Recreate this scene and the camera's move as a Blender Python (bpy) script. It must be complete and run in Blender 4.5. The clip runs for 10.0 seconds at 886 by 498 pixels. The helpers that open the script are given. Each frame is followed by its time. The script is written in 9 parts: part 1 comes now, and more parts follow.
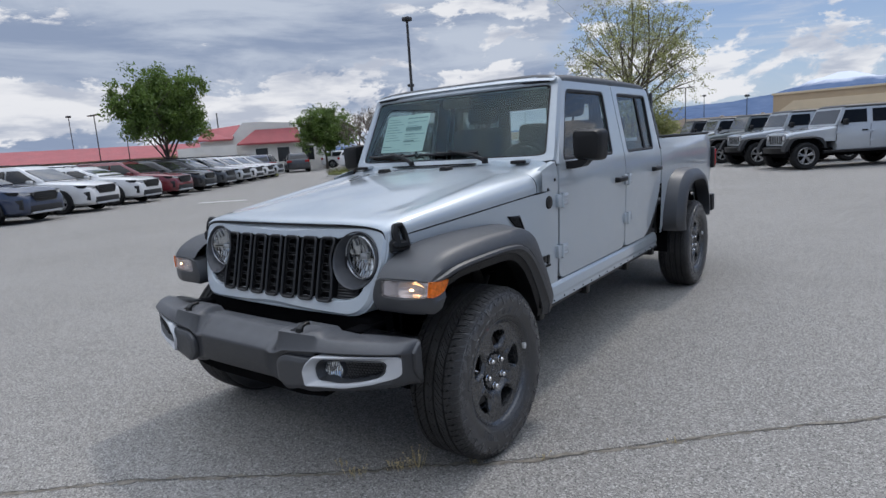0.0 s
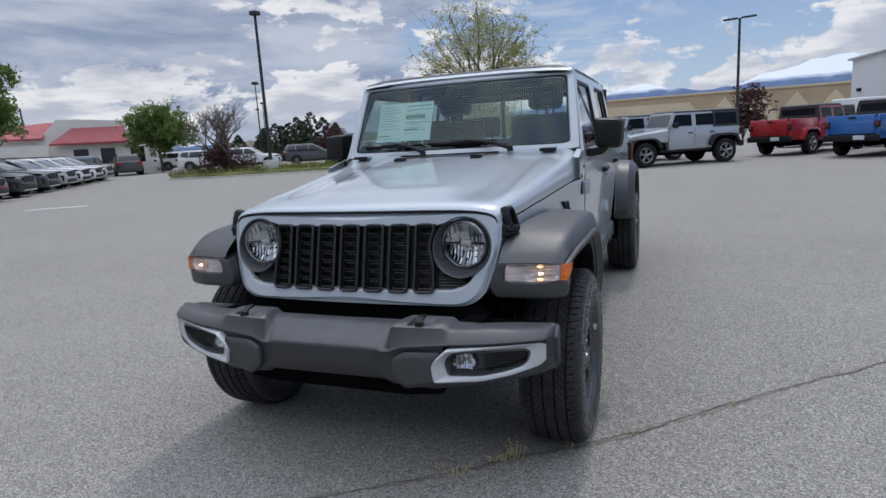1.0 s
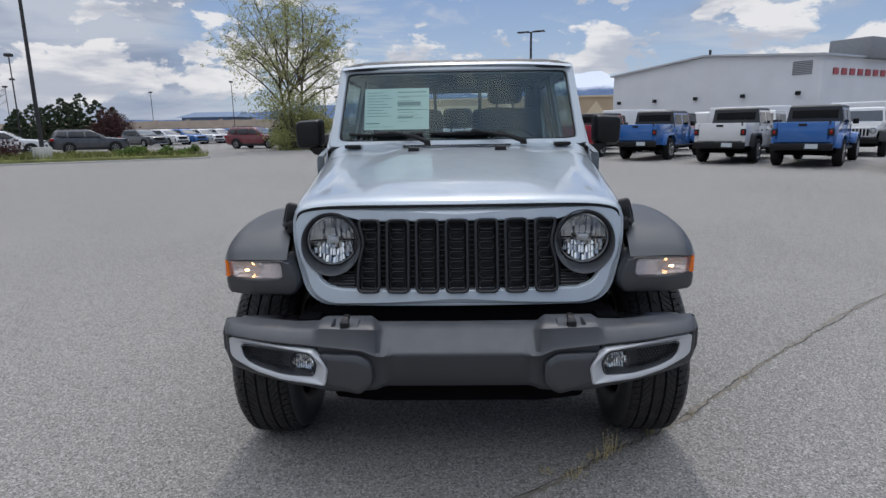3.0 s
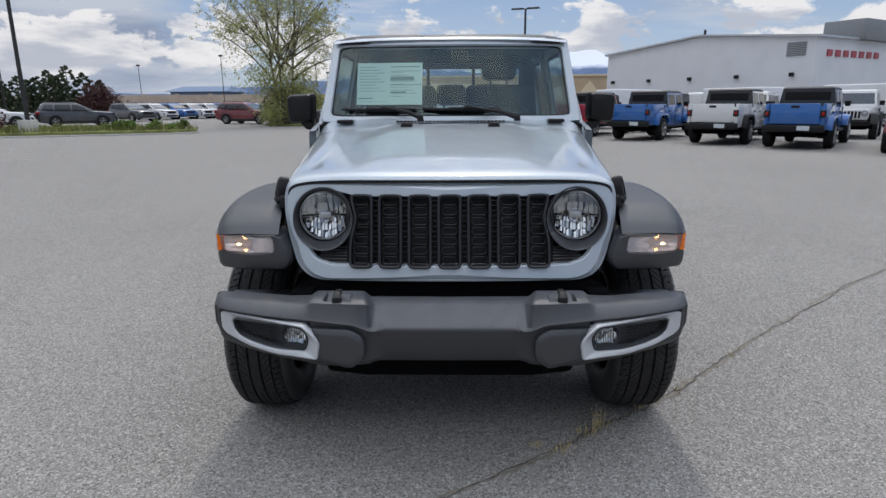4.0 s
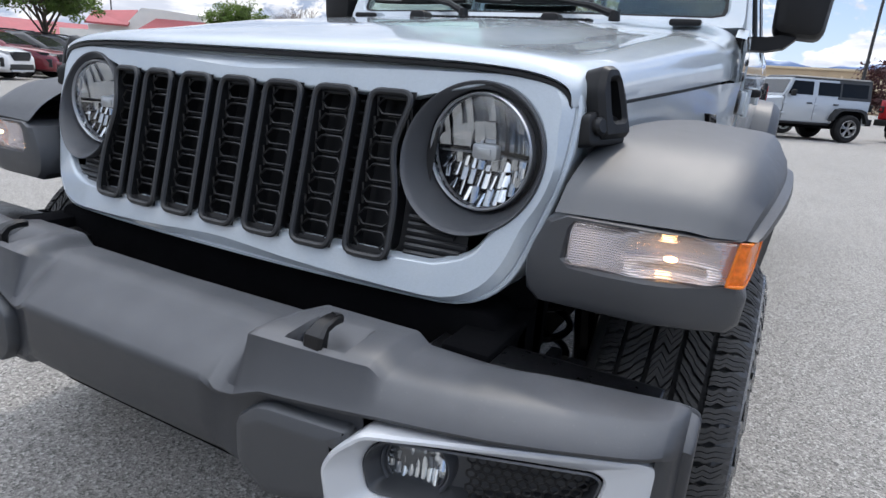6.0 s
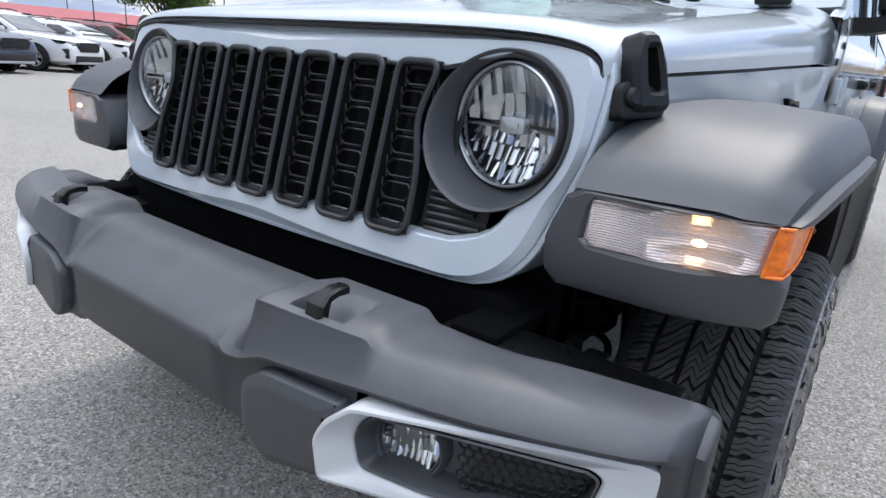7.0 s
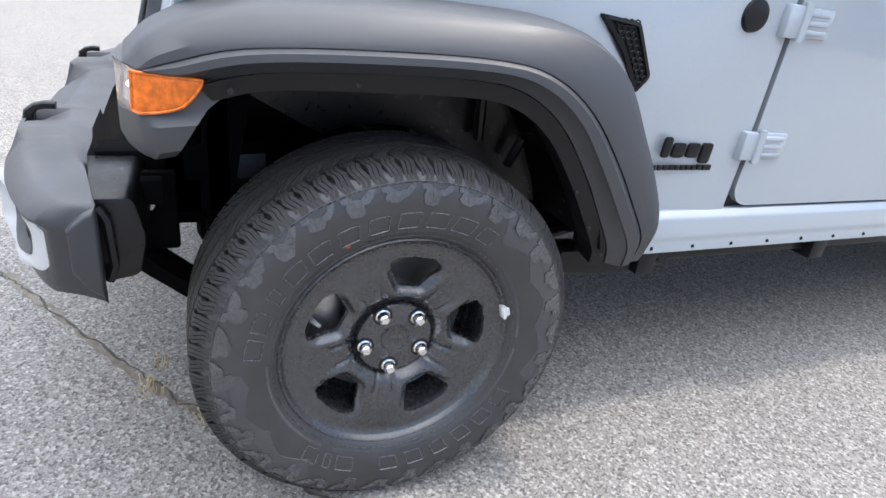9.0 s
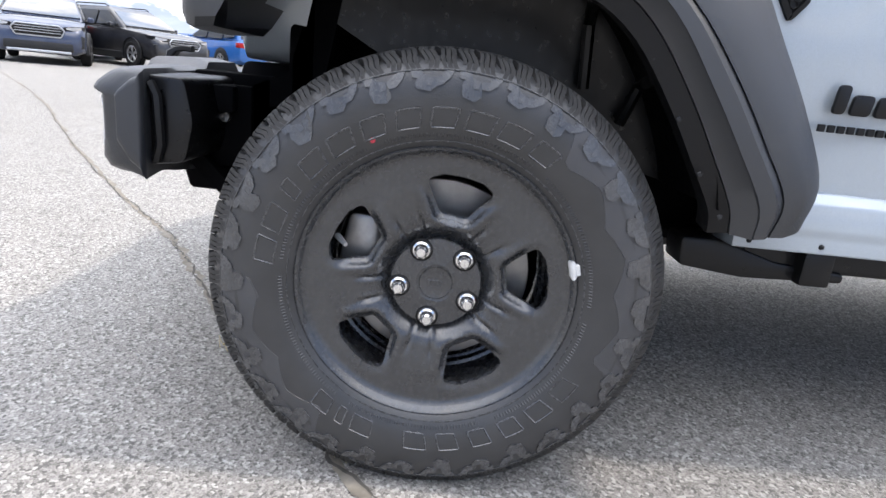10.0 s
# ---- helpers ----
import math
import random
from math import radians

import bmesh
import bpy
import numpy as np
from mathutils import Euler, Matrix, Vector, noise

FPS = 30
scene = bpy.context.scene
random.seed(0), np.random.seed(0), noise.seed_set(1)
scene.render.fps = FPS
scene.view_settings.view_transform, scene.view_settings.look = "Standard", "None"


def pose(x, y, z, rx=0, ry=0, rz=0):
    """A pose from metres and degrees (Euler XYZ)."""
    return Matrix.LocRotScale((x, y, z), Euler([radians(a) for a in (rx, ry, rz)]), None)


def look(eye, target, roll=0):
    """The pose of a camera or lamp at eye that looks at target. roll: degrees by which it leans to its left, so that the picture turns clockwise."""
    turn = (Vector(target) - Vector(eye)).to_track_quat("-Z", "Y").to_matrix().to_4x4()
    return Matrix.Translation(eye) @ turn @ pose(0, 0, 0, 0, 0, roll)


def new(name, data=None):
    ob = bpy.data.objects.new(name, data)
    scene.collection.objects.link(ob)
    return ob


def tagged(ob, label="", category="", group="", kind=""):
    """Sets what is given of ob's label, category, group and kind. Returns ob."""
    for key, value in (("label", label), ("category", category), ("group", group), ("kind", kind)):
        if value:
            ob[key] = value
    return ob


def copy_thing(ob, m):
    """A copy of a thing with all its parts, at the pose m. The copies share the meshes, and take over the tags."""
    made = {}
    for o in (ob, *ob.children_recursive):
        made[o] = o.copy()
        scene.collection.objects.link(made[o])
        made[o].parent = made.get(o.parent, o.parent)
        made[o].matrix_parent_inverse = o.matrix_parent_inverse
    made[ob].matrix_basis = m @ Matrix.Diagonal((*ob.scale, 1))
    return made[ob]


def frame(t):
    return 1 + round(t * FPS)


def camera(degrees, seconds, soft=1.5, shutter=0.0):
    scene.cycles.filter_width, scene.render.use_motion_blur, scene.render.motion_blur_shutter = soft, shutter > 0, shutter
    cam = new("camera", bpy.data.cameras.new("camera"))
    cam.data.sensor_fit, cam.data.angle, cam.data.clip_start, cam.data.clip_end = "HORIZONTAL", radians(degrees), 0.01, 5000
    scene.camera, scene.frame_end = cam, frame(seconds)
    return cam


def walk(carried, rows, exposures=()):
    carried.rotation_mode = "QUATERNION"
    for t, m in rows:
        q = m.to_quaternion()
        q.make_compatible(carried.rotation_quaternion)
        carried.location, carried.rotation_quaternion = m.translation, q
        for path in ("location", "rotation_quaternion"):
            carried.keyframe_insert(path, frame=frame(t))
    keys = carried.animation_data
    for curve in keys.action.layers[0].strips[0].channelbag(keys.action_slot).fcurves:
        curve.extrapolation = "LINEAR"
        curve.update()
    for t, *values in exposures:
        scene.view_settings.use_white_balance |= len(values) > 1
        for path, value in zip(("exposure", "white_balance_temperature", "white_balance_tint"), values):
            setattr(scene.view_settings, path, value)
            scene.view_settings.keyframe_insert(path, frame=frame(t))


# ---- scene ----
cam = camera(73.2, 10.0)
PATH = [
    (0, (2.249, -2.151, 1.388), (1.074, -0.569, 1.048), -3.7),
    (0.5, (1.78, -2.396, 1.361), (0.817, -0.68, 1.006), -3.8),
    (1, (1.267, -2.588, 1.367), (0.549, -0.758, 1.003), -3.4),
    (1.5, (0.768, -2.676, 1.37), (0.277, -0.772, 1.001), -2.8),
    (2, (0.32, -2.64, 1.381), (0.033, -0.696, 1.008), -2.1),
    (2.5, (0.035, -2.64, 1.376), (-0.108, -0.681, 0.997), -1.5),
    (3.8, (0.008, -2.655, 1.379), (-0.01, -0.709, 0.917), -0.6),
    (4, (0.01, -2.646, 1.366), (-0.021, -0.703, 0.894), -0.3),
    (4.5, (0.195, -2.401, 1.285), (0.077, -0.466, 0.795), 0.2),
    (5, (0.488, -1.965, 1.308), (0.154, -0.075, 0.742), 0.9),
    (5.5, (0.729, -1.498, 1.194), (0.109, 0.319, 0.631), 1.8),
    (5.7, (0.807, -1.371, 1.108), (0.073, 0.404, 0.55), 2.9),
    (6.8, (0.96, -1.161, 1.028), (-0.142, 0.408, 0.459), 4.9),
    (7, (0.963, -1.165, 1.025), (-0.153, 0.388, 0.441), 4.7),
    (7.5, (1.012, -1.175, 1.052), (-0.112, 0.338, 0.383), 4.6),
    (8, (1.225, -1.069, 1.117), (0.066, 0.366, 0.344), 5.4),
    (8.5, (1.547, -0.73, 1.131), (0.245, 0.504, 0.247), 7.2),
    (9, (1.845, -0.343, 1.052), (0.187, 0.407, 0.221), 7.1),
    (9.5, (1.838, -0.049, 0.887), (-0.036, 0.146, 0.215), 7.6),
    (10, (1.852, 0.0, 0.723), (-0.067, 0.029, 0.158), 6.0),
]
walk(cam, [(t, look(eye, target, roll)) for t, eye, target, roll in PATH],
     exposures=[(0, 0.03, 6380, 12), (2.5, -0.03, 6500, 12), (4.5, 0.15, 6640, 12), (5.5, 0.54, 6560, 12), (7.5, 0.92, 6570, 12), (9, 1.34, 6700, 13), (9.5, 1.34, 6800, 13), (10, 1.34, 6850, 14)])
# world: blue spring sky with broken cloud
world = bpy.data.worlds.new("sky")
scene.world = world
world.use_nodes = True
wn, wl = world.node_tree.nodes, world.node_tree.links
wn.clear()
SUN_DIR = Vector((0.01, 0.66, 1.0)).normalized()
SUN_EL, SUN_AZ = math.asin(SUN_DIR.z), math.atan2(SUN_DIR.x, SUN_DIR.y)


def wnode(kind):
    return wn.new(kind)


def wmath(op, a, b=None, c=None):
    n = wn.new("ShaderNodeMath")
    n.operation = op
    for i, v in enumerate((a, b, c)):
        if v is None:
            continue
        if isinstance(v, (int, float)):
            n.inputs[i].default_value = v
        else:
            wl.new(v, n.inputs[i])
    return n.outputs[0]


sky = wnode("ShaderNodeTexSky")
sky.sky_type, sky.sun_disc = "NISHITA", False
sky.sun_elevation, sky.sun_rotation = SUN_EL, SUN_AZ
sky.air_density, sky.dust_density, sky.ozone_density = 1.0, 0.6, 2.5
tc = wnode("ShaderNodeTexCoord")
sep = wnode("ShaderNodeSeparateXYZ")
wl.new(tc.outputs["Generated"], sep.inputs[0])
# bearing and height of each direction, in radians
az = wmath("ARCTAN2", sep.outputs[0], sep.outputs[1])
el = wmath("ARCSINE", sep.outputs[2])


def wnoise(ka, ke, detail, rough, off, distort=0.0):
    comb = wnode("ShaderNodeCombineXYZ")
    wl.new(wmath("MULTIPLY_ADD", az, ka, off), comb.inputs[0])
    wl.new(wmath("MULTIPLY", el, ke), comb.inputs[1])
    comb.inputs[2].default_value = off * 1.7
    n = wnode("ShaderNodeTexNoise")
    n.inputs["Scale"].default_value, n.inputs["Detail"].default_value = 1.0, detail
    n.inputs["Roughness"].default_value, n.inputs["Distortion"].default_value = rough, distort
    wl.new(comb.outputs[0], n.inputs["Vector"])
    return n.outputs[0]


def wramp(v, lo, hi):
    n = wnode("ShaderNodeMapRange")
    n.interpolation_type = "SMOOTHSTEP"
    n.inputs[1].default_value, n.inputs[2].default_value = lo, hi
    wl.new(v, n.inputs[0])
    return n.outputs[0]


def wmix(f, a, b):
    n = wnode("ShaderNodeMixRGB")
    wl.new(f, n.inputs[0])
    for i, v in ((1, a), (2, b)):
        if isinstance(v, tuple):
            n.inputs[i].default_value = (*v, 1)
        else:
            wl.new(v, n.inputs[i])
    return n.outputs[0]


# thick grey-white deck to the west, thinning to blue in the north and east
west = wramp(wmath("MULTIPLY", az, -1.0), 0.10, 0.75)
deckn = wnoise(2.6, 8.5, 7, 0.55, 2.3, 0.4)
deck = wramp(wmath("ADD", deckn, wmath("MULTIPLY", west, 0.42)), 0.56, 0.73)
wisp = wmath("MULTIPLY", wramp(wnoise(3.2, 17.0, 7, 0.60, 5.1, 0.8), 0.53, 0.72), 0.75)
# heaped clouds low over the horizon
hump = wmath("MULTIPLY", wramp(el, 0.02, 0.065), wmath("SUBTRACT", 1.0, wramp(el, 0.085, 0.15)))
puffn = wnoise(9.0, 17.0, 9, 0.60, 1.4, 0.25)
puff = wramp(wmath("ADD", puffn, wmath("MULTIPLY", hump, 0.16)), 0.565, 0.625)
shade = wramp(wnoise(3.0, 14.0, 8, 0.58, 8.2, 0.5), 0.36, 0.64)
deckcol = wmix(shade, (2.6, 3.25, 4.5), (4.9, 5.5, 6.4))
puffcol = wmix(wramp(wnoise(7.0, 26.0, 6, 0.55, 3.7, 0.2), 0.36, 0.58), (4.6, 5.0, 5.8), (8.2, 8.3, 8.4))
blue = wmix(wramp(el, 0.0, 0.35), (3.6, 4.7, 6.3), (1.25, 2.35, 5.0))
half_sky = wnode("ShaderNodeMixRGB")
half_sky.inputs[0].default_value = 0.75
wl.new(sky.outputs[0], half_sky.inputs[1])
wl.new(blue, half_sky.inputs[2])
c1 = wmix(wisp, half_sky.outputs[0], (6.2, 6.5, 7.0))
c2 = wmix(deck, c1, deckcol)
c3 = wmix(wmath("MULTIPLY", puff, 0.92), c2, puffcol)
# cloud and haze grow brighter up towards the veiled sun
lift = wmath("MULTIPLY_ADD", wramp(el, 0.36, 1.05), 2.1, 1.0)
lifted = wnode("ShaderNodeMixRGB")
lifted.blend_type = "MULTIPLY"
lifted.inputs[0].default_value = 1.0
high = wmix(wramp(wnoise(2.2, 5.5, 7, 0.62, 6.6, 0.9), 0.40, 0.60), (3.0, 3.8, 5.2), (6.7, 6.85, 7.0))
c4 = wmix(wramp(el, 0.28, 0.75), c3, high)
wl.new(c4, lifted.inputs[1])
wl.new(lift, lifted.inputs[2])
bg = wnode("ShaderNodeBackground")
bg.inputs[1].default_value = 0.10
wl.new(lifted.outputs[0], bg.inputs[0])
wo = wnode("ShaderNodeOutputWorld")
wl.new(bg.outputs[0], wo.inputs[0])

sun = new("sun", bpy.data.lights.new("sun", "SUN"))
sun.data.energy, sun.data.angle, sun.data.color = 1.0, radians(3.0), (1.0, 0.94, 0.85)
sun.matrix_world = look((0, 0, 30), Vector((0, 0, 30)) - SUN_DIR)


# ---------------------------------------------------------------- materials
class Mat:
    """A small builder for node materials."""

    def __init__(self, name):
        self.m = bpy.data.materials.new(name)
        self.m.use_nodes = True
        self.n, self.l = self.m.node_tree.nodes, self.m.node_tree.links
        self.b = self.n["Principled BSDF"]
        self.tc = self.n.new("ShaderNodeTexCoord")

    def noise(self, scale, detail=4, rough=0.55, src="Object", stretch=None, kind="ShaderNodeTexNoise"):
        n = self.n.new(kind)
        n.inputs["Scale"].default_value = scale
        if kind == "ShaderNodeTexNoise":
            n.inputs["Detail"].default_value, n.inputs["Roughness"].default_value = detail, rough
        out = self.tc.outputs[src]
        if stretch:
            mp = self.n.new("ShaderNodeMapping")
            mp.inputs["Scale"].default_value = stretch
            self.l.new(out, mp.inputs[0])
            out = mp.outputs[0]
        self.l.new(out, n.inputs["Vector"])
        return n.outputs[0]

    def ramp(self, v, lo, hi, a=0.0, b=1.0):
        n = self.n.new("ShaderNodeMapRange")
        n.inputs[1].default_value, n.inputs[2].default_value = lo, hi
        n.inputs[3].default_value, n.inputs[4].default_value = a, b
        self.l.new(v, n.inputs[0])
        return n.outputs[0]

    def mix(self, f, a, b, kind="MIX"):
        n = self.n.new("ShaderNodeMixRGB")
        n.blend_type = kind
        for i, v in enumerate((f, a, b)):
            if isinstance(v, (int, float)):
                n.inputs[i].default_value = v
            elif isinstance(v, tuple):
                n.inputs[i].default_value = (*v[:3], 1)
            else:
                self.l.new(v, n.inputs[i])
        return n.outputs[0]

    def put(self, name, v):
        s = self.b.inputs[name]
        if isinstance(v, (int, float)):
            s.default_value = v
        elif isinstance(v, tuple):
            s.default_value = (*v[:3], 1)
        else:
            self.l.new(v, s)
        return self

    def bump(self, v, strength, dist):
        n = self.n.new("ShaderNodeBump")
        n.inputs["Strength"].default_value, n.inputs["Distance"].default_value = strength, dist
        self.l.new(v, n.inputs["Height"])
        self.l.new(n.outputs[0], self.b.inputs["Normal"])
        return self


def plain(name, col, rough=0.5, metal=0.0, var=0.12, scale=6.0, bump=0.0, bscale=200.0, coat=0.0, spec=None, rvar=0.06):
    """A surface with soft blotches of tone and wear in its gloss."""
    m = Mat(name)
    f = m.ramp(m.noise(scale, 5), 0.3, 0.7)
    dark = tuple(c * (1 - var) for c in col)
    lite = tuple(min(1.0, c * (1 + var)) for c in col)
    m.put("Base Color", m.mix(f, dark, lite)).put("Metallic", metal)
    m.put("Roughness", m.ramp(m.noise(scale * 7, 3), 0.3, 0.7, max(0.02, rough - rvar), min(1, rough + rvar)))
    if spec is not None:
        m.put("Specular IOR Level", spec)
    if coat:
        m.put("Coat Weight", coat).put("Coat Roughness", 0.04)
    if bump:
        m.bump(m.noise(bscale, 3), bump, 0.002)
    return m.m


def car_paint(name, col, metal=0.25, rough=0.38, coat_ior=1.5):
    m = Mat(name)
    fl = m.noise(900, 1)
    dirt = m.ramp(m.noise(3.5, 6, 0.65), 0.45, 0.8, 0.0, 0.09)
    base = m.mix(m.ramp(fl, 0.35, 0.65), tuple(c * 0.9 for c in col), tuple(min(1, c * 1.08) for c in col))
    m.put("Base Color", m.mix(dirt, base, (0.38, 0.36, 0.33)))
    m.put("Metallic", metal).put("Roughness", m.ramp(m.noise(9, 4), 0.3, 0.8, rough - 0.05, rough + 0.08))
    m.put("Coat Weight", 1.0).put("Coat IOR", coat_ior).put("Coat Roughness", m.ramp(m.noise(14, 5), 0.4, 0.8, 0.03, 0.10))
    return m.m



def thin_glass(name, tint=(0.7, 0.78, 0.76), gloss=0.07, sheen=(0.8, 0.8, 0.8)):
    """A thin pane: see-through with mirror gloss growing at grazing angles."""
    m = bpy.data.materials.new(name)
    m.use_nodes = True
    n, l = m.node_tree.nodes, m.node_tree.links
    n.clear()
    tr, gl, mx, fr, out = (n.new(k) for k in ("ShaderNodeBsdfTransparent", "ShaderNodeBsdfGlossy", "ShaderNodeMixShader", "ShaderNodeLayerWeight", "ShaderNodeOutputMaterial"))
    tr.inputs[0].default_value = (*tint, 1)
    gl.inputs["Roughness"].default_value = 0.01
    gl.inputs["Color"].default_value = (*sheen, 1)
    fr.inputs[0].default_value = 0.5
    pw, ml = n.new("ShaderNodeMath"), n.new("ShaderNodeMath")
    pw.operation, ml.operation = "POWER", "MULTIPLY_ADD"
    pw.inputs[1].default_value = 4.0
    ml.inputs[1].default_value, ml.inputs[2].default_value = 0.85, gloss
    l.new(fr.outputs["Facing"], pw.inputs[0])
    l.new(pw.outputs[0], ml.inputs[0])
    l.new(ml.outputs[0], mx.inputs[0])
    l.new(tr.outputs[0], mx.inputs[1])
    l.new(gl.outputs[0], mx.inputs[2])
    l.new(mx.outputs[0], out.inputs[0])
    return m


def asphalt():
    """Worn asphalt: pale aggregate of two sizes in a grey-brown binder, with stains."""
    m = Mat("asphalt")
    grit = m.noise(230, 3, 0.7)

    def stone(scale):
        vor = m.n.new("ShaderNodeTexVoronoi")
        vor.inputs["Scale"].default_value = scale
        m.l.new(m.tc.outputs["Object"], vor.inputs["Vector"])
        sep_ = m.n.new("ShaderNodeSeparateXYZ")
        m.l.new(vor.outputs["Color"], sep_.inputs[0])
        return vor.outputs["Distance"], sep_.outputs[0], sep_.outputs[1]
    d1, r1, q1 = stone(150)
    d2, r2, q2 = stone(330)
    patch = m.ramp(m.noise(0.35, 6, 0.6), 0.3, 0.7)
    blot = m.ramp(m.noise(2.2, 6, 0.65), 0.3, 0.75)
    base = m.mix(patch, (0.160, 0.152, 0.139), (0.236, 0.225, 0.208))
    base = m.mix(m.ramp(blot, 0, 1, 0.0, 0.5), base, (0.262, 0.250, 0.232))
    fine = m.mix(m.ramp(r2, 0.0, 1.0), (0.04, 0.039, 0.037), (0.46, 0.44, 0.41))
    base = m.mix(0.38, base, fine)
    # every fourth large stone lies bare and pale, some are dark
    base = m.mix(m.ramp(r1, 0.74, 0.84, 0.0, 0.56), base, m.mix(q1, (0.34, 0.32, 0.29), (0.58, 0.56, 0.52)))
    base = m.mix(m.ramp(r1, 0.20, 0.14, 0.0, 0.65), base, (0.07, 0.067, 0.063))
    base = m.mix(m.ramp(grit, 0.55, 0.72, 0.0, 0.25), base, (0.42, 0.40, 0.37))
    spots = m.ramp(m.noise(5.5, 4, 0.6), 0.68, 0.78, 0.0, 0.35)
    base = m.mix(spots, base, (0.06, 0.058, 0.055))
    m.put("Base Color", base).put("Roughness", 0.93).put("Specular IOR Level", 0.25)
    m.bump(m.mix(0.5, d1, grit), 0.55, 0.006)
    return m.m


M_ASPH = asphalt()
M_SILVER = car_paint("silver_blue_paint", (0.395, 0.440, 0.475), 0.20, 0.34, 1.5)
M_PLAST = plain("dark_grey_textured_plastic", (0.020, 0.022, 0.026), 0.45, var=0.12, scale=4, bump=0.25, bscale=900, spec=0.9, rvar=0.015)
M_BUMP = plain("dusty_skylit_bumper_plastic", (0.016, 0.0175, 0.021), 0.47, var=0.12, scale=4, bump=0.25, bscale=900, spec=0.72, rvar=0.015)


def dust_and_skylight(mat, amount, col=(0.15, 0.15, 0.155)):
    """Fine pale dust lying on faces that look upwards, thicker in patches, with specks; also paints skylight there."""
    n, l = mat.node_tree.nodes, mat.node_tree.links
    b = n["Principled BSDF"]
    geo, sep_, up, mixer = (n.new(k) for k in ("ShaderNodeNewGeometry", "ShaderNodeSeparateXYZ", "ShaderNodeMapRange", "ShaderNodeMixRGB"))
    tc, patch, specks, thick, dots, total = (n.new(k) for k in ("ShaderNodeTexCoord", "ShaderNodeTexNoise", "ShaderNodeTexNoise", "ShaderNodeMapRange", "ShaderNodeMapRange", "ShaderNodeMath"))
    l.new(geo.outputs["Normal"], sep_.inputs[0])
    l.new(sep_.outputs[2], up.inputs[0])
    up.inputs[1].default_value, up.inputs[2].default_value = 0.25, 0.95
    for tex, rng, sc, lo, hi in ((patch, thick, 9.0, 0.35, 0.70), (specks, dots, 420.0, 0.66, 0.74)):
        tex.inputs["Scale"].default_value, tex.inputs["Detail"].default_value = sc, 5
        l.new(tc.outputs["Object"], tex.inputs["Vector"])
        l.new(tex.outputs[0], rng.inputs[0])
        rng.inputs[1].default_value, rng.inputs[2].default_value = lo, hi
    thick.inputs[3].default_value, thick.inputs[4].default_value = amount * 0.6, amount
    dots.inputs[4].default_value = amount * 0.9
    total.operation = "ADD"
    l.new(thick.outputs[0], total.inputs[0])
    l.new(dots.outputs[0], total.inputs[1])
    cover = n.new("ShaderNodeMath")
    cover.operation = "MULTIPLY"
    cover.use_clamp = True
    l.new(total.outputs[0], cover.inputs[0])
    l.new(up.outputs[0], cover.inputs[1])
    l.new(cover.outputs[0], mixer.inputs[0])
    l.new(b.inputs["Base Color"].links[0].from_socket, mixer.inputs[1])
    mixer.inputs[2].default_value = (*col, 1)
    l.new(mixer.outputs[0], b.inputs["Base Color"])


# dust on the bumper's top, strong enough to carry painted skylight too
dust_and_skylight(M_BUMP, 0.50)
M_BEZEL = plain("headlamp_bezel_plastic", (0.050, 0.052, 0.057), 0.42, var=0.06, scale=5, bump=0.08, bscale=700)
M_BLACK = plain("black_plastic", (0.006, 0.006, 0.0065), 0.45, var=0.15, bump=0.1, bscale=300, spec=0.3)
M_GRILLE = plain("grille_gloss_black", (0.012, 0.0125, 0.0135), 0.36, var=0.1)
M_BLACKM = plain("black_satin_paint", (0.007, 0.007, 0.0075), 0.33, var=0.1, spec=0.3)
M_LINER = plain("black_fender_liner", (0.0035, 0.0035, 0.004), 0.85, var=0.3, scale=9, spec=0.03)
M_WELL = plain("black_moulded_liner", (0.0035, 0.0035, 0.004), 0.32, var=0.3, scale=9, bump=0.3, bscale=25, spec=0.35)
M_RUBBER = plain("tyre_rubber", (0.034, 0.034, 0.0345), 0.36, var=0.22, scale=12, bump=0.2, bscale=500, spec=0.6)
M_RUBBERD = plain("tread_rubber_dusty", (0.034, 0.033, 0.032), 0.60, var=0.25, scale=18, bump=0.3, bscale=400, spec=0.22)
# paler than the tyre: highlights on the raised relief are put into its colour
M_RUBBERL = plain("sidewall_highlight_rubber", (0.055, 0.0555, 0.057), 0.27, var=0.25, scale=20, bump=0.1, bscale=500, spec=0.8)
M_DOT = plain("red_paint_dot", (0.45, 0.03, 0.05), 0.6, var=0.2, scale=300)
M_CHROME = plain("chrome", (0.80, 0.80, 0.80), 0.10, 1.0, var=0.05)
M_REFL = plain("lamp_reflector", (0.82, 0.83, 0.85), 0.14, 1.0, var=0.03)
M_HREFL = plain("headlamp_reflector", (0.46, 0.47, 0.49), 0.10, 1.0, var=0.05)
M_SATIN = plain("satin_silver", (0.50, 0.51, 0.53), 0.36, 0.75, var=0.05)
M_TRIM = plain("silver_painted_trim", (0.47, 0.48, 0.49), 0.42, 0.15, var=0.03, scale=8, rvar=0.02)
M_STEEL = plain("dull_steel", (0.35, 0.34, 0.33), 0.4, 0.9, var=0.25, scale=20)


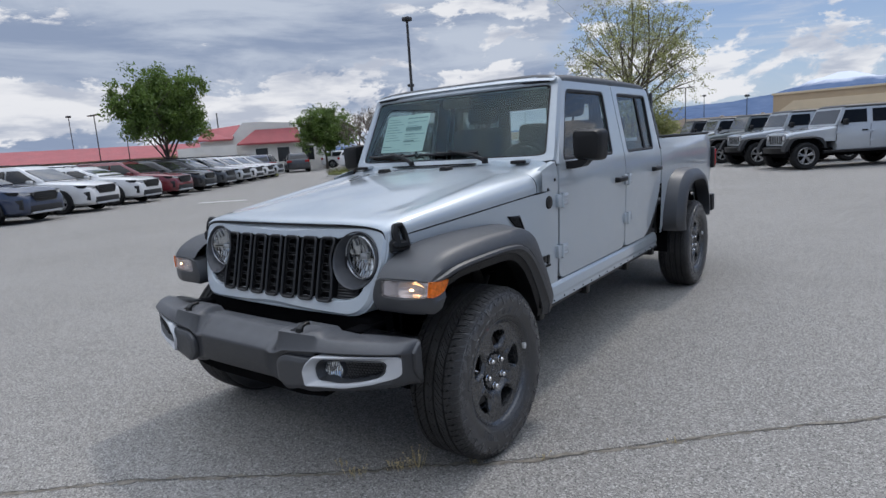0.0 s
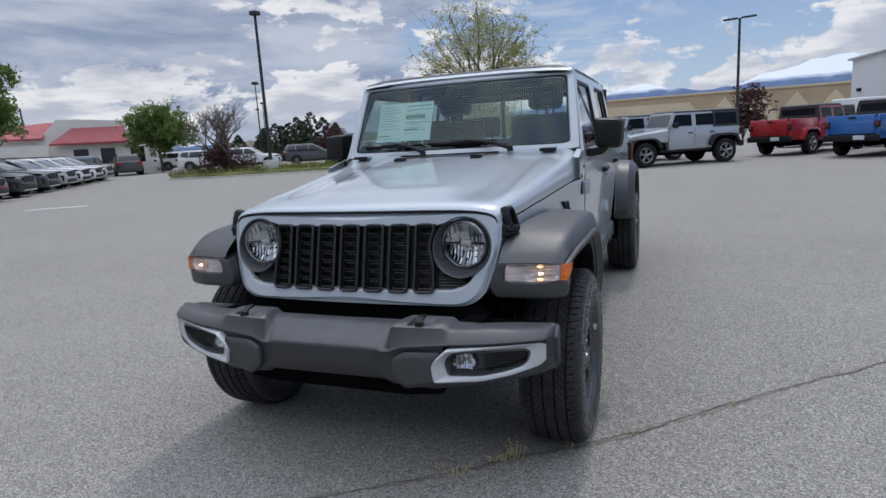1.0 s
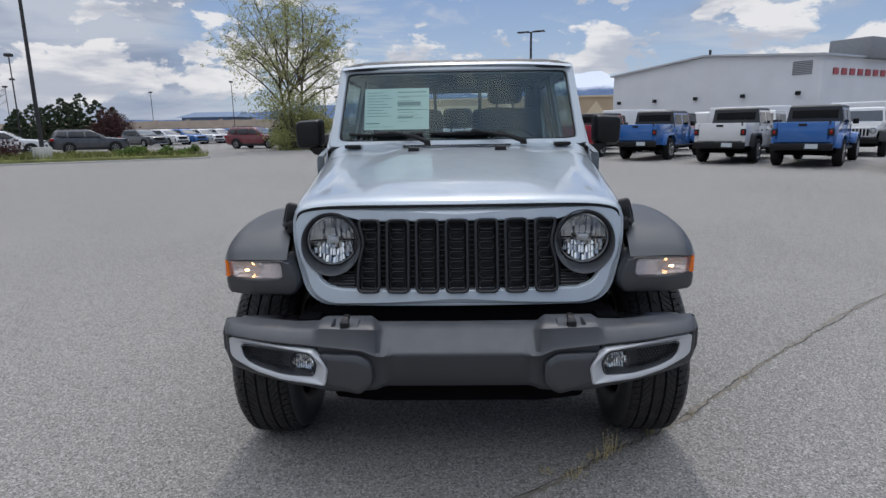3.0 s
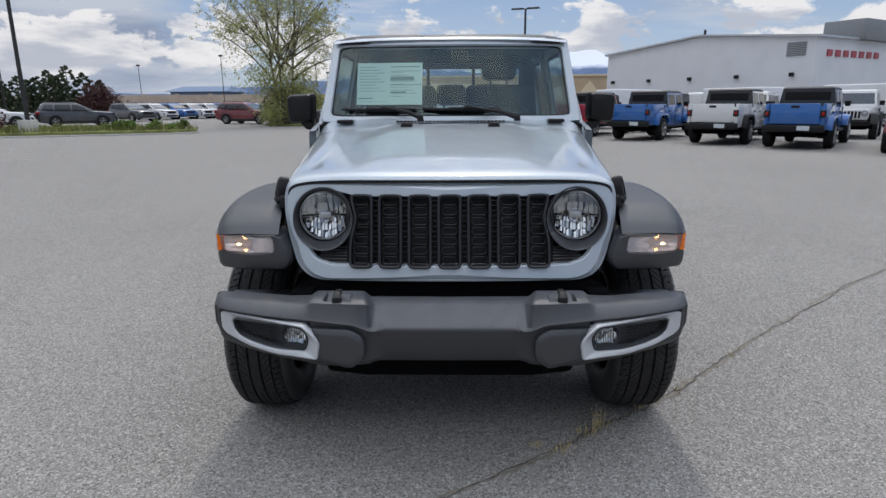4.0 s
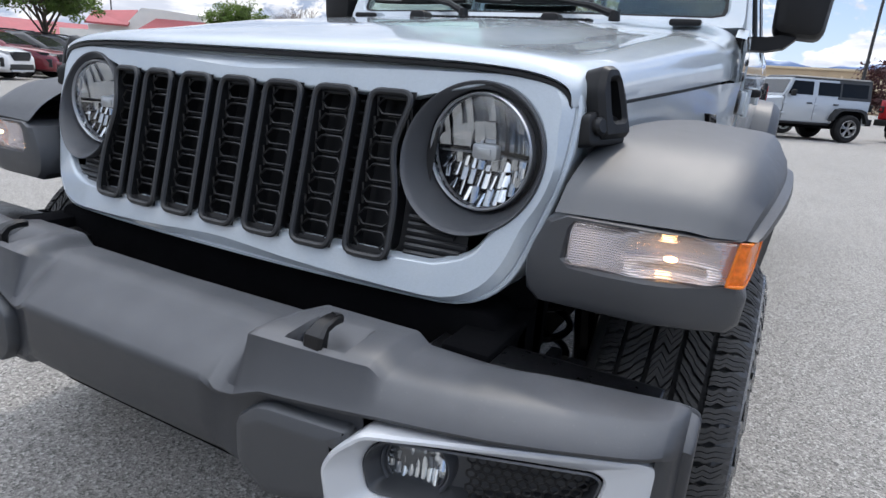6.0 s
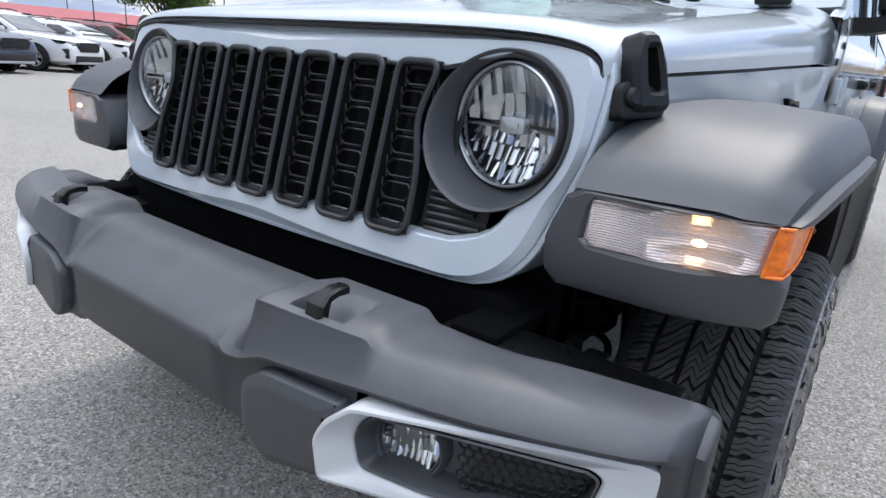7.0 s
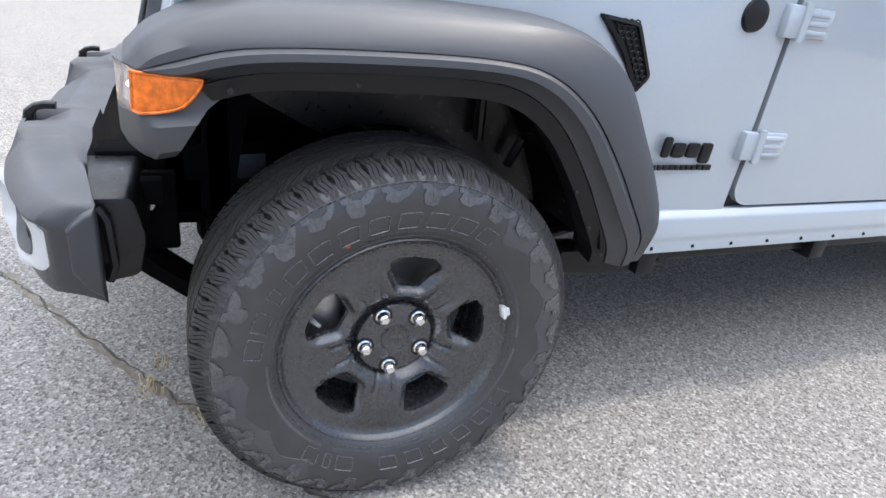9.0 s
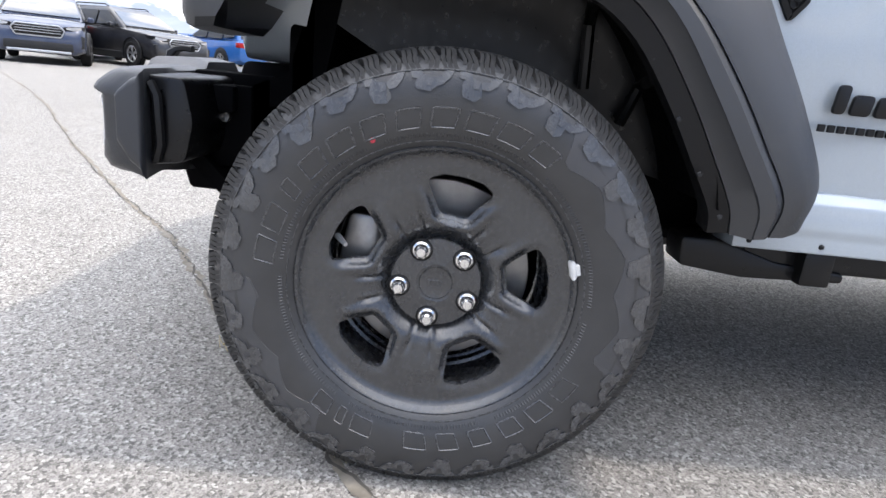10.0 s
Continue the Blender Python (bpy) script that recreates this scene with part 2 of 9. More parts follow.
def knurled():
    """Rubber with fine crossed ribs that catch the light."""
    m = Mat("knurled_rubber")
    w_ = m.n.new("ShaderNodeTexWave")
    w_.bands_direction = "DIAGONAL"
    w_.inputs["Scale"].default_value, w_.inputs["Distortion"].default_value = 260.0, 0.0
    m.l.new(m.tc.outputs["Object"], w_.inputs["Vector"])
    f = m.ramp(m.noise(14, 4), 0.3, 0.7)
    m.put("Base Color", m.mix(f, (0.048, 0.048, 0.050), (0.066, 0.066, 0.068))).put("Roughness", 0.34).put("Specular IOR Level", 0.5)
    m.bump(w_.outputs[0], 0.35, 0.0006)
    return m.m


M_KNURL = knurled()
M_GLASS = thin_glass("windscreen_glass", (0.58, 0.70, 0.68), 0.055, (0.66, 0.82, 0.86))
M_LENS = thin_glass("clear_lens", (0.93, 0.95, 0.95))
M_SIGLENS = thin_glass("ribbed_clear_lens", (0.95, 0.90, 0.88))
# the moulded ribs scatter part of the light
sn, sl_ = M_SIGLENS.node_tree.nodes, M_SIGLENS.node_tree.links
ribs, rdif, rtr, radd = sn.new("ShaderNodeMixShader"), sn.new("ShaderNodeBsdfDiffuse"), sn.new("ShaderNodeBsdfTranslucent"), sn.new("ShaderNodeMixShader")
rdif.inputs[0].default_value = rtr.inputs[0].default_value = (0.85, 0.80, 0.79, 1)
rout = next(n for n in sn if n.type == "OUTPUT_MATERIAL")
glassy = rout.inputs[0].links[0].from_socket
sl_.new(rdif.outputs[0], radd.inputs[1])
sl_.new(rtr.outputs[0], radd.inputs[2])
ribs.inputs[0].default_value = 0.12
sl_.new(glassy, ribs.inputs[1])
sl_.new(radd.outputs[0], ribs.inputs[2])
sl_.new(ribs.outputs[0], rout.inputs[0])
M_SIGREF = plain("signal_reflector", (0.62, 0.60, 0.60), 0.16, 0.9, var=0.06, bump=0.15, bscale=40)
M_AMBERP = plain("amber_plastic", (0.70, 0.15, 0.008), 0.14, var=0.3, scale=90, bump=0.9, bscale=220)
M_AMBERP.node_tree.nodes["Principled BSDF"].inputs["Subsurface Weight"].default_value = 0.15


def glow(name, col, strength):
    m = bpy.data.materials.new(name)
    m.use_nodes = True
    b = m.node_tree.nodes["Principled BSDF"]
    b.inputs["Base Color"].default_value = (*col, 1)
    b.inputs["Emission Color"].default_value = (*col, 1)
    b.inputs["Emission Strength"].default_value = strength
    return m


M_BULB = glow("lit_marker_bulb", (1.0, 0.56, 0.22), 16.0)
M_SIDEGL = thin_glass("side_glass", (0.52, 0.58, 0.57))
M_TAIL = plain("red_tail_lens", (0.30, 0.008, 0.008), 0.12, var=0.1)
M_WHEEL = plain("satin_black_steel", (0.029, 0.030, 0.032), 0.26, var=0.15, scale=14, spec=0.95)
M_WHITEP = plain("pale_weight", (0.62, 0.62, 0.60), 0.5, var=0.15, scale=60)
M_LAMPW = plain("pale_lamp_lens", (0.55, 0.56, 0.57), 0.12, 0.4, var=0.15, scale=20)
M_ALLOY = plain("alloy_wheel", (0.40, 0.40, 0.41), 0.35, 0.7, var=0.1)
M_ALLOYD = plain("machined_dark_alloy", (0.30, 0.30, 0.30), 0.35, 0.7, var=0.2)
M_WINDGL = plain("dark_car_glass", (0.005, 0.0055, 0.006), 0.08, var=0.2, scale=1, spec=0.22)
M_WSCREEN = plain("sky_reflecting_windscreen", (0.03, 0.032, 0.034), 0.05, var=0.2, scale=1, coat=1.0)
M_CLAD = plain("far_black_cladding", (0.017, 0.0175, 0.0185), 0.55, var=0.12, scale=6, spec=0.35)
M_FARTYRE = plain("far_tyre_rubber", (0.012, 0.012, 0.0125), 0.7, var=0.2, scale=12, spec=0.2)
M_PLATE = plain("pale_plate", (0.50, 0.55, 0.57), 0.5, var=0.1)
M_GREYV = plain("grey_louvre", (0.20, 0.21, 0.22), 0.6, var=0.1)
M_PAPER = plain("sticker_paper", (0.70, 0.78, 0.72), 0.6, var=0.03)
M_PAPERINK = plain("sticker_ink", (0.25, 0.31, 0.29), 0.6, var=0.05)
M_SEAT = plain("dark_seat_cloth", (0.02, 0.02, 0.022), 0.85, var=0.2, bump=0.3)
M_ROOF = plain("dark_grey_hardtop", (0.024, 0.026, 0.028), 0.5, var=0.12, bump=0.2, bscale=350)


# ---------------------------------------------------------------- mesh helpers
def part(name, bm, material, parent=None, label="", angle=34):
    """Links a bmesh as one smooth mesh object with sharp creases."""
    bmesh.ops.recalc_face_normals(bm, faces=bm.faces)
    me = bpy.data.meshes.new(name)
    bm.to_mesh(me)
    bm.free()
    for p in me.polygons:
        p.use_smooth = True
    me.set_sharp_from_angle(angle=radians(angle))
    for mt in material if isinstance(material, (list, tuple)) else (material,):
        me.materials.append(mt)
    ob = new(name, me)
    if parent:
        ob.parent = parent
        ob.matrix_parent_inverse = parent.matrix_world.inverted()
    if label:
        ob["label"] = label
    return ob


def empty(name, at=(0, 0, 0)):
    ob = new(name)
    ob.location = at
    ob.empty_display_size = 0.2
    bpy.context.view_layer.update()
    return ob


def loft(bm, rings, closed=True, caps=True):
    vs = [[bm.verts.new(p) for p in r] for r in rings]
    n = len(vs[0])
    for a, b in zip(vs, vs[1:]):
        for i in range(n if closed else n - 1):
            j = (i + 1) % n
            bm.faces.new((a[i], a[j], b[j], b[i]))
    if caps and closed:
        bm.faces.new(vs[0][::-1])
        bm.faces.new(vs[-1])
    return vs


def fillet(pts, r, n=4):
    """Rounds the corners of a closed 2D outline; r is one radius or one per corner."""
    out, m = [], len(pts)
    for i, p in enumerate(pts):
        p, a, b = Vector(p), Vector(pts[i - 1]), Vector(pts[(i + 1) % m])
        rr = r[i] if isinstance(r, (list, tuple)) else r
        da, db = a - p, b - p
        rr = min(rr, da.length * 0.45, db.length * 0.45)
        if rr < 1e-5:
            out.append(tuple(p))
            continue
        pa, pb = p + da.normalized() * rr, p + db.normalized() * rr
        for k in range(n + 1):
            t = k / n
            out.append(tuple((1 - t) ** 2 * pa + 2 * t * (1 - t) * p + t * t * pb))
    return out


def lay(axis, u, v, w):
    return {"x": (w, u, v), "y": (u, w, v), "z": (u, v, w)}[axis]


def prism(bm, outline, axis, a, b, bevel=0.0, segs=2):
    """A slab with the given outline between a and b on an axis: outline is (y,z), (x,z) or (x,y)."""
    cu = sum(p[0] for p in outline) / len(outline)
    cv = sum(p[1] for p in outline) / len(outline)
    if bevel <= 0:
        return loft(bm, [[lay(axis, u, v, w) for u, v in outline] for w in (a, b)])
    s = 1 if b > a else -1
    ins = offset(outline, -bevel)
    rings = []
    for k in range(segs + 1):
        t = math.pi / 2 * k / segs
        f = 1 - math.sin(t)
        rings.append([lay(axis, p[0] + (q[0] - p[0]) * f, p[1] + (q[1] - p[1]) * f, a + s * bevel * (1 - math.cos(t))) for p, q in zip(outline, ins)])
    for k in range(segs + 1):
        t = math.pi / 2 * (segs - k) / segs
        f = 1 - math.sin(t)
        rings.append([lay(axis, p[0] + (q[0] - p[0]) * f, p[1] + (q[1] - p[1]) * f, b - s * bevel * (1 - math.cos(t))) for p, q in zip(outline, ins)])
    return loft(bm, rings)


def offset(outline, d):
    """Moves a closed outline outwards by d (inwards when negative)."""
    n = len(outline)
    area = sum(outline[i - 1][0] * outline[i][1] - outline[i][0] * outline[i - 1][1] for i in range(n))
    sg = 1 if area > 0 else -1
    out = []
    for i in range(n):
        a, p, b = (Vector(outline[j % n]) for j in (i - 1, i, i + 1))
        e1, e2 = (p - a), (b - p)
        e1 = e1.normalized() if e1.length > 1e-9 else e2.normalized()
        e2 = e2.normalized() if e2.length > 1e-9 else e1
        n1, n2 = Vector((e1.y, -e1.x)) * sg, Vector((e2.y, -e2.x)) * sg
        nn = n1 + n2
        nn = nn / max(0.35, nn.dot(n1)) if nn.length > 1e-6 else n1
        out.append(tuple(p + nn * d))
    return out


def box(bm, lo, hi, bevel=0.0, segs=2, m=None):
    r = bmesh.ops.create_cube(bm, size=1)
    c = [(a + b) / 2 for a, b in zip(lo, hi)]
    s = [abs(b - a) for a, b in zip(lo, hi)]
    t = Matrix.Translation(c) @ Matrix.Diagonal((*s, 1))
    bmesh.ops.transform(bm, matrix=(m @ t) if m else t, verts=r["verts"])
    if bevel:
        es = list({e for v in r["verts"] for e in v.link_edges})
        bmesh.ops.bevel(bm, geom=es, offset=bevel, segments=segs, affect="EDGES", profile=0.5)


def tube(bm, pts, r, n=8, closed=False, flat=1.0):
    """A round bar along points; r is one radius or one per point."""
    pts = [Vector(p) for p in pts]
    m = len(pts)
    rings, up = [], None
    for i, p in enumerate(pts):
        a = pts[i - 1] if (i or closed) else p
        b = pts[(i + 1) % m] if (i < m - 1 or closed) else p
        d = (b - a).normalized()
        if up is None:
            up = d.orthogonal().normalized()
        up = (up - d * up.dot(d)).normalized()
        side = d.cross(up)
        rr = r[i] if isinstance(r, (list, tuple)) else r
        rings.append([p + (up * math.cos(t) + side * math.sin(t) * flat) * rr for t in (2 * math.pi * k / n for k in range(n))])
    if closed:
        rings.append(rings[0])
        vs = [[bm.verts.new(p) for p in q] for q in rings[:-1]]
        best = min(range(n), key=lambda s: sum((rings[0][(k + s) % n] - rings[-2][k]).length for k in range(n)))
        for q in range(m):
            A, B = vs[q], vs[(q + 1) % m]
            for k in range(n):
                s = best if q == m - 1 else 0
                bm.faces.new((A[k], A[(k + 1) % n], B[(k + 1 + s) % n], B[(k + s) % n]))
    else:
        loft(bm, rings)


def lathe(bm, profile, seg=48, centre=(0, 0, 0), axis="x", caps=False, a0=0.0, a1=2 * math.pi):
    """Turns a profile of (radius, offset along the axis) about the axis."""
    full = abs(a1 - a0 - 2 * math.pi) < 1e-6
    rings = []
    for k in range(seg if full else seg + 1):
        t = a0 + (a1 - a0) * k / seg
        c, s = math.cos(t), math.sin(t)
        ring = []
        for r, w in profile:
            q = {"x": (w, r * c, r * s), "y": (r * c, w, r * s), "z": (r * c, r * s, w)}[axis]
            ring.append(tuple(a + b for a, b in zip(q, centre)))
        rings.append(ring)
    vs = [[bm.verts.new(p) for p in r] for r in rings]
    m = len(vs)
    for i in range(m if full else m - 1):
        A, B = vs[i], vs[(i + 1) % m]
        for j in range(len(profile) - 1):
            bm.faces.new((A[j], A[j + 1], B[j + 1], B[j]))
    return vs


def lerp(x, xs, ys):
    return float(np.interp(x, xs, ys))


def mirrored(bm):
    """Flips a bmesh to the other side of the truck."""
    bmesh.ops.scale(bm, vec=(-1, 1, 1), verts=bm.verts)
    bmesh.ops.reverse_faces(bm, faces=bm.faces)
    return bm


def smooth(a, b, x):
    t = min(1.0, max(0.0, (x - a) / (b - a)))
    return t * t * (3 - 2 * t)



# ---------------------------------------------------------------- ground
bm = bmesh.new()
bmesh.ops.create_grid(bm, x_segments=60, y_segments=60, size=1500)
ground = part("ground", bm, M_ASPH)
tagged(ground, "worn grey asphalt parking lot with pale stones", "asphalt", kind="structure")
# ---------------------------------------------------------------- the silver pickup
truck = empty("pickup_truck", (0, 1.75, 0))
tagged(truck, "silver-blue four-door pickup truck with dark grey plastic bumper and flares", "pickup truck")


def side_x(z):
    """Half width of the cab's side at height z."""
    if z < 1.2:
        return 0.790 - 0.022 * ((1.2 - z) / 0.65) ** 2
    return 0.790 - 0.105 * (z - 1.2) / 0.55


def face_y(x, z):
    """The grille's face leans back and curves round to the sides."""
    return -0.465 + 0.25 * (z - 0.77) + 0.10 * x * x


def both(name, build, material, parent=truck, label=""):
    """Makes a part on both sides of the truck."""
    obs = []
    for s in (1, -1):
        b = bmesh.new()
        build(b)
        if s < 0:
            mirrored(b)
        obs.append(part(name, b, material, parent, label))
    return obs


# --- hood
HY = [-0.395, -0.391, -0.375, -0.34, -0.27, -0.15, 0.0, 0.2, 0.4, 0.55, 0.66, 0.72]
HZ = [1.087, 1.095, 1.104, 1.113, 1.123, 1.138, 1.156, 1.182, 1.207, 1.226, 1.238, 1.243]
HW = [0.625, 0.632, 0.640, 0.648, 0.655, 0.668, 0.683, 0.705, 0.727, 0.744, 0.757, 0.763]
HS = [1.030, 1.030, 1.030, 1.032, 1.037, 1.045, 1.055, 1.069, 1.084, 1.095, 1.103, 1.107]


def hood_ring(y, n=56, lift=0.0):
    z, w, s = lerp(y, HY, HZ) + lift, lerp(y, HY, HW), lerp(y, HY, HS)
    ring = []
    for k in range(n + 1):
        a = math.pi * k / n
        c, si = math.cos(a), math.sin(a)
        x = -w * math.copysign(abs(c) ** 0.30, c)
        zz = s + (z - s) * abs(si) ** 0.62
        ax = abs(x)
        fade = smooth(-0.40, -0.05, y)
        zz += 0.016 * (1 - smooth(0.30, 0.40, ax)) * fade
        zz -= 0.012 * smooth(0.40, 0.47, ax) * (1 - smooth(0.56, 0.62, ax)) * fade * (1 - 0.4 * smooth(0.4, 0.7, y))
        curve = 0.10 * x * x * (1 - smooth(-0.4, -0.1, y))
        ring.append((x, y + curve, zz))
    return ring


bm = bmesh.new()
ys = sorted(set(HY + [round(-0.35 + 0.05 * k, 3) for k in range(21)]))
loft(bm, [hood_ring(y) for y in ys], closed=False)
lip = [(x * 0.995, y + 0.02, z - 0.006) for x, y, z in hood_ring(HY[0])]
loft(bm, [lip, hood_ring(HY[0])], closed=False)
bmesh.ops.remove_doubles(bm, verts=bm.verts, dist=0.0005)
hood = part("hood", bm, M_SILVER, truck, angle=50)

# added black tube that paints the shaded gap between hood and grille shell
bm = bmesh.new()
tube(bm, [(x * 0.998, y + 0.004, z - 0.0075) for x, y, z in hood_ring(HY[0])], 0.0045, 6)
part("hood_gap_shade", bm, M_BLACK, truck)

# dark underside so no light leaks through the hood gap
bm = bmesh.new()
loft(bm, [[(x * 0.97, y + 0.025, z - 0.03) for x, y, z in hood_ring(y)] for y in ys[2:]], closed=False)
part("hood_liner", bm, M_BLACK, truck)

# --- cowl between hood and windscreen
bm = bmesh.new()
rings = []
for y, lift, wd in ((0.728, -0.002, 0.0), (0.80, 0.012, 0.006), (0.86, 0.026, 0.012), (0.90, 0.045, 0.014), (0.93, 0.05, 0.014)):
    r = []
    for x, _, z in hood_ring(0.72):
        f = 1 + wd / 0.763
        zz = z + lift * smooth(0.0, 0.12, z - 1.10)
        r.append((x * f, y, zz - (0.016 * (1 - smooth(0.30, 0.40, abs(x)))) * smooth(0.72, 0.8, y)))
    rings.append(r)
loft(bm, rings, closed=False)
part("cowl", bm, M_SILVER, truck, angle=50)


# --- grille shell: a leaning frame with rounded corners round lamps and slots
def polar(outline, angles, c=(0.0, 0.89)):
    """Resamples an outline by the direction from its middle."""
    res = []
    n = len(outline)
    for a in angles:
        d = Vector((math.cos(a), math.sin(a)))
        best = None
        for i in range(n):
            p, q = Vector(outline[i]) - Vector(c), Vector(outline[(i + 1) % n]) - Vector(c)
            e = q - p
            den = d.x * e.y - d.y * e.x
            if abs(den) < 1e-12:
                continue
            t = (p.x * e.y - p.y * e.x) / den
            u = (p.x * d.y - p.y * d.x) / den
            if t > 0 and -1e-6 <= u <= 1 + 1e-6 and (best is None or t > best):
                best = t
        res.append((c[0] + d.x * best, c[1] + d.y * best))
    return res


LAMP = (0.487, 0.940)
shell_out = fillet([(-0.645, 1.079), (0.645, 1.079), (0.642, 0.93), (0.575, 0.709), (-0.575, 0.709), (-0.640, 0.93)], [0.13, 0.13, 0.10, 0.10, 0.10, 0.10], 8)
half = [(0.0, 1.023), (0.412, 1.023)]
half += [(LAMP[0] + 0.1165 * math.cos(a), LAMP[1] + 0.1165 * math.sin(a)) for a in np.radians(np.linspace(128, -62, 24))]
half += [(0.52, 0.80), (0.492, 0.784), (0.45, 0.772), (0.0, 0.772)]
shell_in = half + [(-x, z) for x, z in half[-2:0:-1]]
ANG = [2 * math.pi * k / 240 + 0.003 for k in range(240)]
so, si_ = polar(shell_out, ANG), polar(shell_in, ANG)


def on_face(pts, d):
    return [(x, face_y(x, z) + d, z) for x, z in pts]


bm = bmesh.new()


def band(d, cap):
    """A line d inside the outer edge, but never past a share of the band's width."""
    res = []
    for a, b in zip(si_, so):
        w = math.hypot(a[0] - b[0], a[1] - b[1])
        f = min(d / w, cap)
        res.append((b[0] + (a[0] - b[0]) * f, b[1] + (a[1] - b[1]) * f))
    return res


rings = [on_face(offset(si_, -0.003), 0.016), on_face(si_, 0.006), on_face(band(1, 0.95), 0.0015), on_face(band(1, 0.90), 0.0), on_face(band(0.0290, 0.56), 0.0), on_face(band(0.0265, 0.52), 0.0012), on_face(band(0.0120, 0.30), 0.0085),
         on_face(band(0.0105, 0.26), 0.0125), on_face(band(0.0085, 0.22), 0.0125), on_face(band(0.0070, 0.18), 0.0095), on_face(band(0.002, 0.06), 0.0110), on_face(so, 0.0150), on_face(offset(so, 0.004), 0.13)]
loft(bm, rings, caps=False)
grille_shell = part("grille_shell", bm, M_SILVER, truck, angle=20)

# dark backing behind the slots
bm = bmesh.new()
loft(bm, [[(x, face_y(x, z) + 0.045, z) for x in np.linspace(-0.405, 0.405, 9)] for z in (0.75, 0.85, 0.95, 1.05)], closed=False)
backing = part("grille_backing", bm, M_BLACK, truck)
bm = bmesh.new()
box(bm, (-0.60, -0.33, 0.45), (0.60, -0.27, 1.02), 0.01)
part("radiator", bm, M_LINER, truck)

# ribbed fillers beside the outer slots, tucked under the lamp
for s in (1, -1):
    bm = bmesh.new()
    loft(bm, [[(s * 0.39, face_y(0.4, z) + 0.022, z), (s * 0.50, face_y(0.50, z) + 0.022, z)] for z in (0.755, 0.822)], closed=False)
    filler = part("ribbed_filler", bm, M_BLACK, truck)
    for k in range(6):
        z = 0.776 + 0.0115 * k
        x1 = lerp(z, [0.77, 0.80, 0.82, 0.85], [0.475, 0.505, 0.455, 0.412])
        bm = bmesh.new()
        tube(bm, [(s * 0.395, face_y(0.395, z) + 0.016, z), (s * x1, face_y(x1, z) + 0.016, z)], 0.0046, 6)
        part("rib", bm, M_GRILLE, filler)

def dense_edge(o, step=0.012):
    """Adds points along a closed outline."""
    res = []
    for a, b in zip(o, o[1:] + o[:1]):
        n = max(1, int(math.hypot(b[0] - a[0], b[1] - a[1]) / step))
        res += [(a[0] + (b[0] - a[0]) * k / n, a[1] + (b[1] - a[1]) * k / n) for k in range(n)]
    return res


# --- seven slot surrounds with a honeycomb insert each
for i in range(7):
    cx = (i - 3) * 0.1125
    w, z0, z1 = 0.0405, 0.765, 1.030
    pts = fillet([(cx - w, z0), (cx + w, z0), (cx + w, z1), (cx - w, z1)], 0.020, 4)
    if i in (0, 6):
        s = 1 if i == 6 else -1
        # the outer edge bends round the lamp
        pts = [(x - s * 0.020 * math.exp(-((z - 0.945) / 0.060) ** 2) * smooth(0.0, w, s * (x - cx)), z) for x, z in dense_edge(pts)]
    bm = bmesh.new()
    tube(bm, [(x, face_y(x, z) - 0.009, z) for x, z in pts], 0.0060, 8, closed=True)
    inner = offset(pts, -0.004)
    if (inner[0][0] - pts[0][0]) ** 2 + (inner[0][1] - pts[0][1]) ** 2 > 0:
        loft(bm, [[(x, face_y(x, z) - 0.008, z) for x, z in inner], [(x, face_y(x, z) + 0.035, z) for x, z in inner]], caps=False)
    slot = part("grille_slot", bm, M_GRILLE, truck)
    bm = bmesh.new()
    nz, hh = 7, (z1 - z0 - 0.012) / 7
    for k in range(nz):
        zc = z0 + 0.006 + hh * (k + 0.5)
        wo = w - 0.009
        hexa = [(cx - wo, zc), (cx - wo * 0.62, zc - hh * 0.36), (cx + wo * 0.62, zc - hh * 0.36), (cx + wo, zc), (cx + wo * 0.62, zc + hh * 0.36), (cx - wo * 0.62, zc + hh * 0.36)]
        if i in (0, 6) and 0.90 < zc < 0.99:
            s = 1 if i == 6 else -1
            hexa = [(cx + (x - cx) * 0.8 - s * 0.008, z) for x, z in hexa]
        tube(bm, [(x, face_y(x, z) + 0.002, z) for x, z in hexa], 0.0023, 5, closed=True)
        for x in (cx - wo, cx + wo):
            tube(bm, [(x, face_y(x, zc) + 0.005, zc - hh * 0.5), (x, face_y(x, zc) + 0.005, zc + hh * 0.5)], 0.003, 5)
        if k:
            zb = zc - hh * 0.5
            tube(bm, [(cx - wo * 0.62, face_y(cx, zb) + 0.010, zb), (cx + wo * 0.62, face_y(cx, zb) + 0.010, zb)], 0.0022, 5)
    for za, zb in ((z0 - 0.002, z0 + 0.012), (z1 - 0.010, z1 + 0.002)):
        bm.faces.new([bm.verts.new((x, face_y(x, z) - 0.003, z)) for x, z in ((cx - w, za), (cx + w, za), (cx + w, zb), (cx - w, zb))])
    part("honeycomb", bm, M_BLACKM, slot)
    if i < 6:
        # bars between the slots
        bm = bmesh.new()
        xb = cx + 0.05625
        for k in range(14):
            z = 0.78 + 0.019 * k
            tube(bm, [(xb - 0.016, face_y(xb, z) + 0.014, z), (xb + 0.016, face_y(xb, z) + 0.014, z)], 0.0032, 5)
        part("cross_mesh", bm, M_BLACK, truck)

# --- headlamps
LAMP_Y = -0.362          # plane of the lamp's glass, upright behind the leaning face


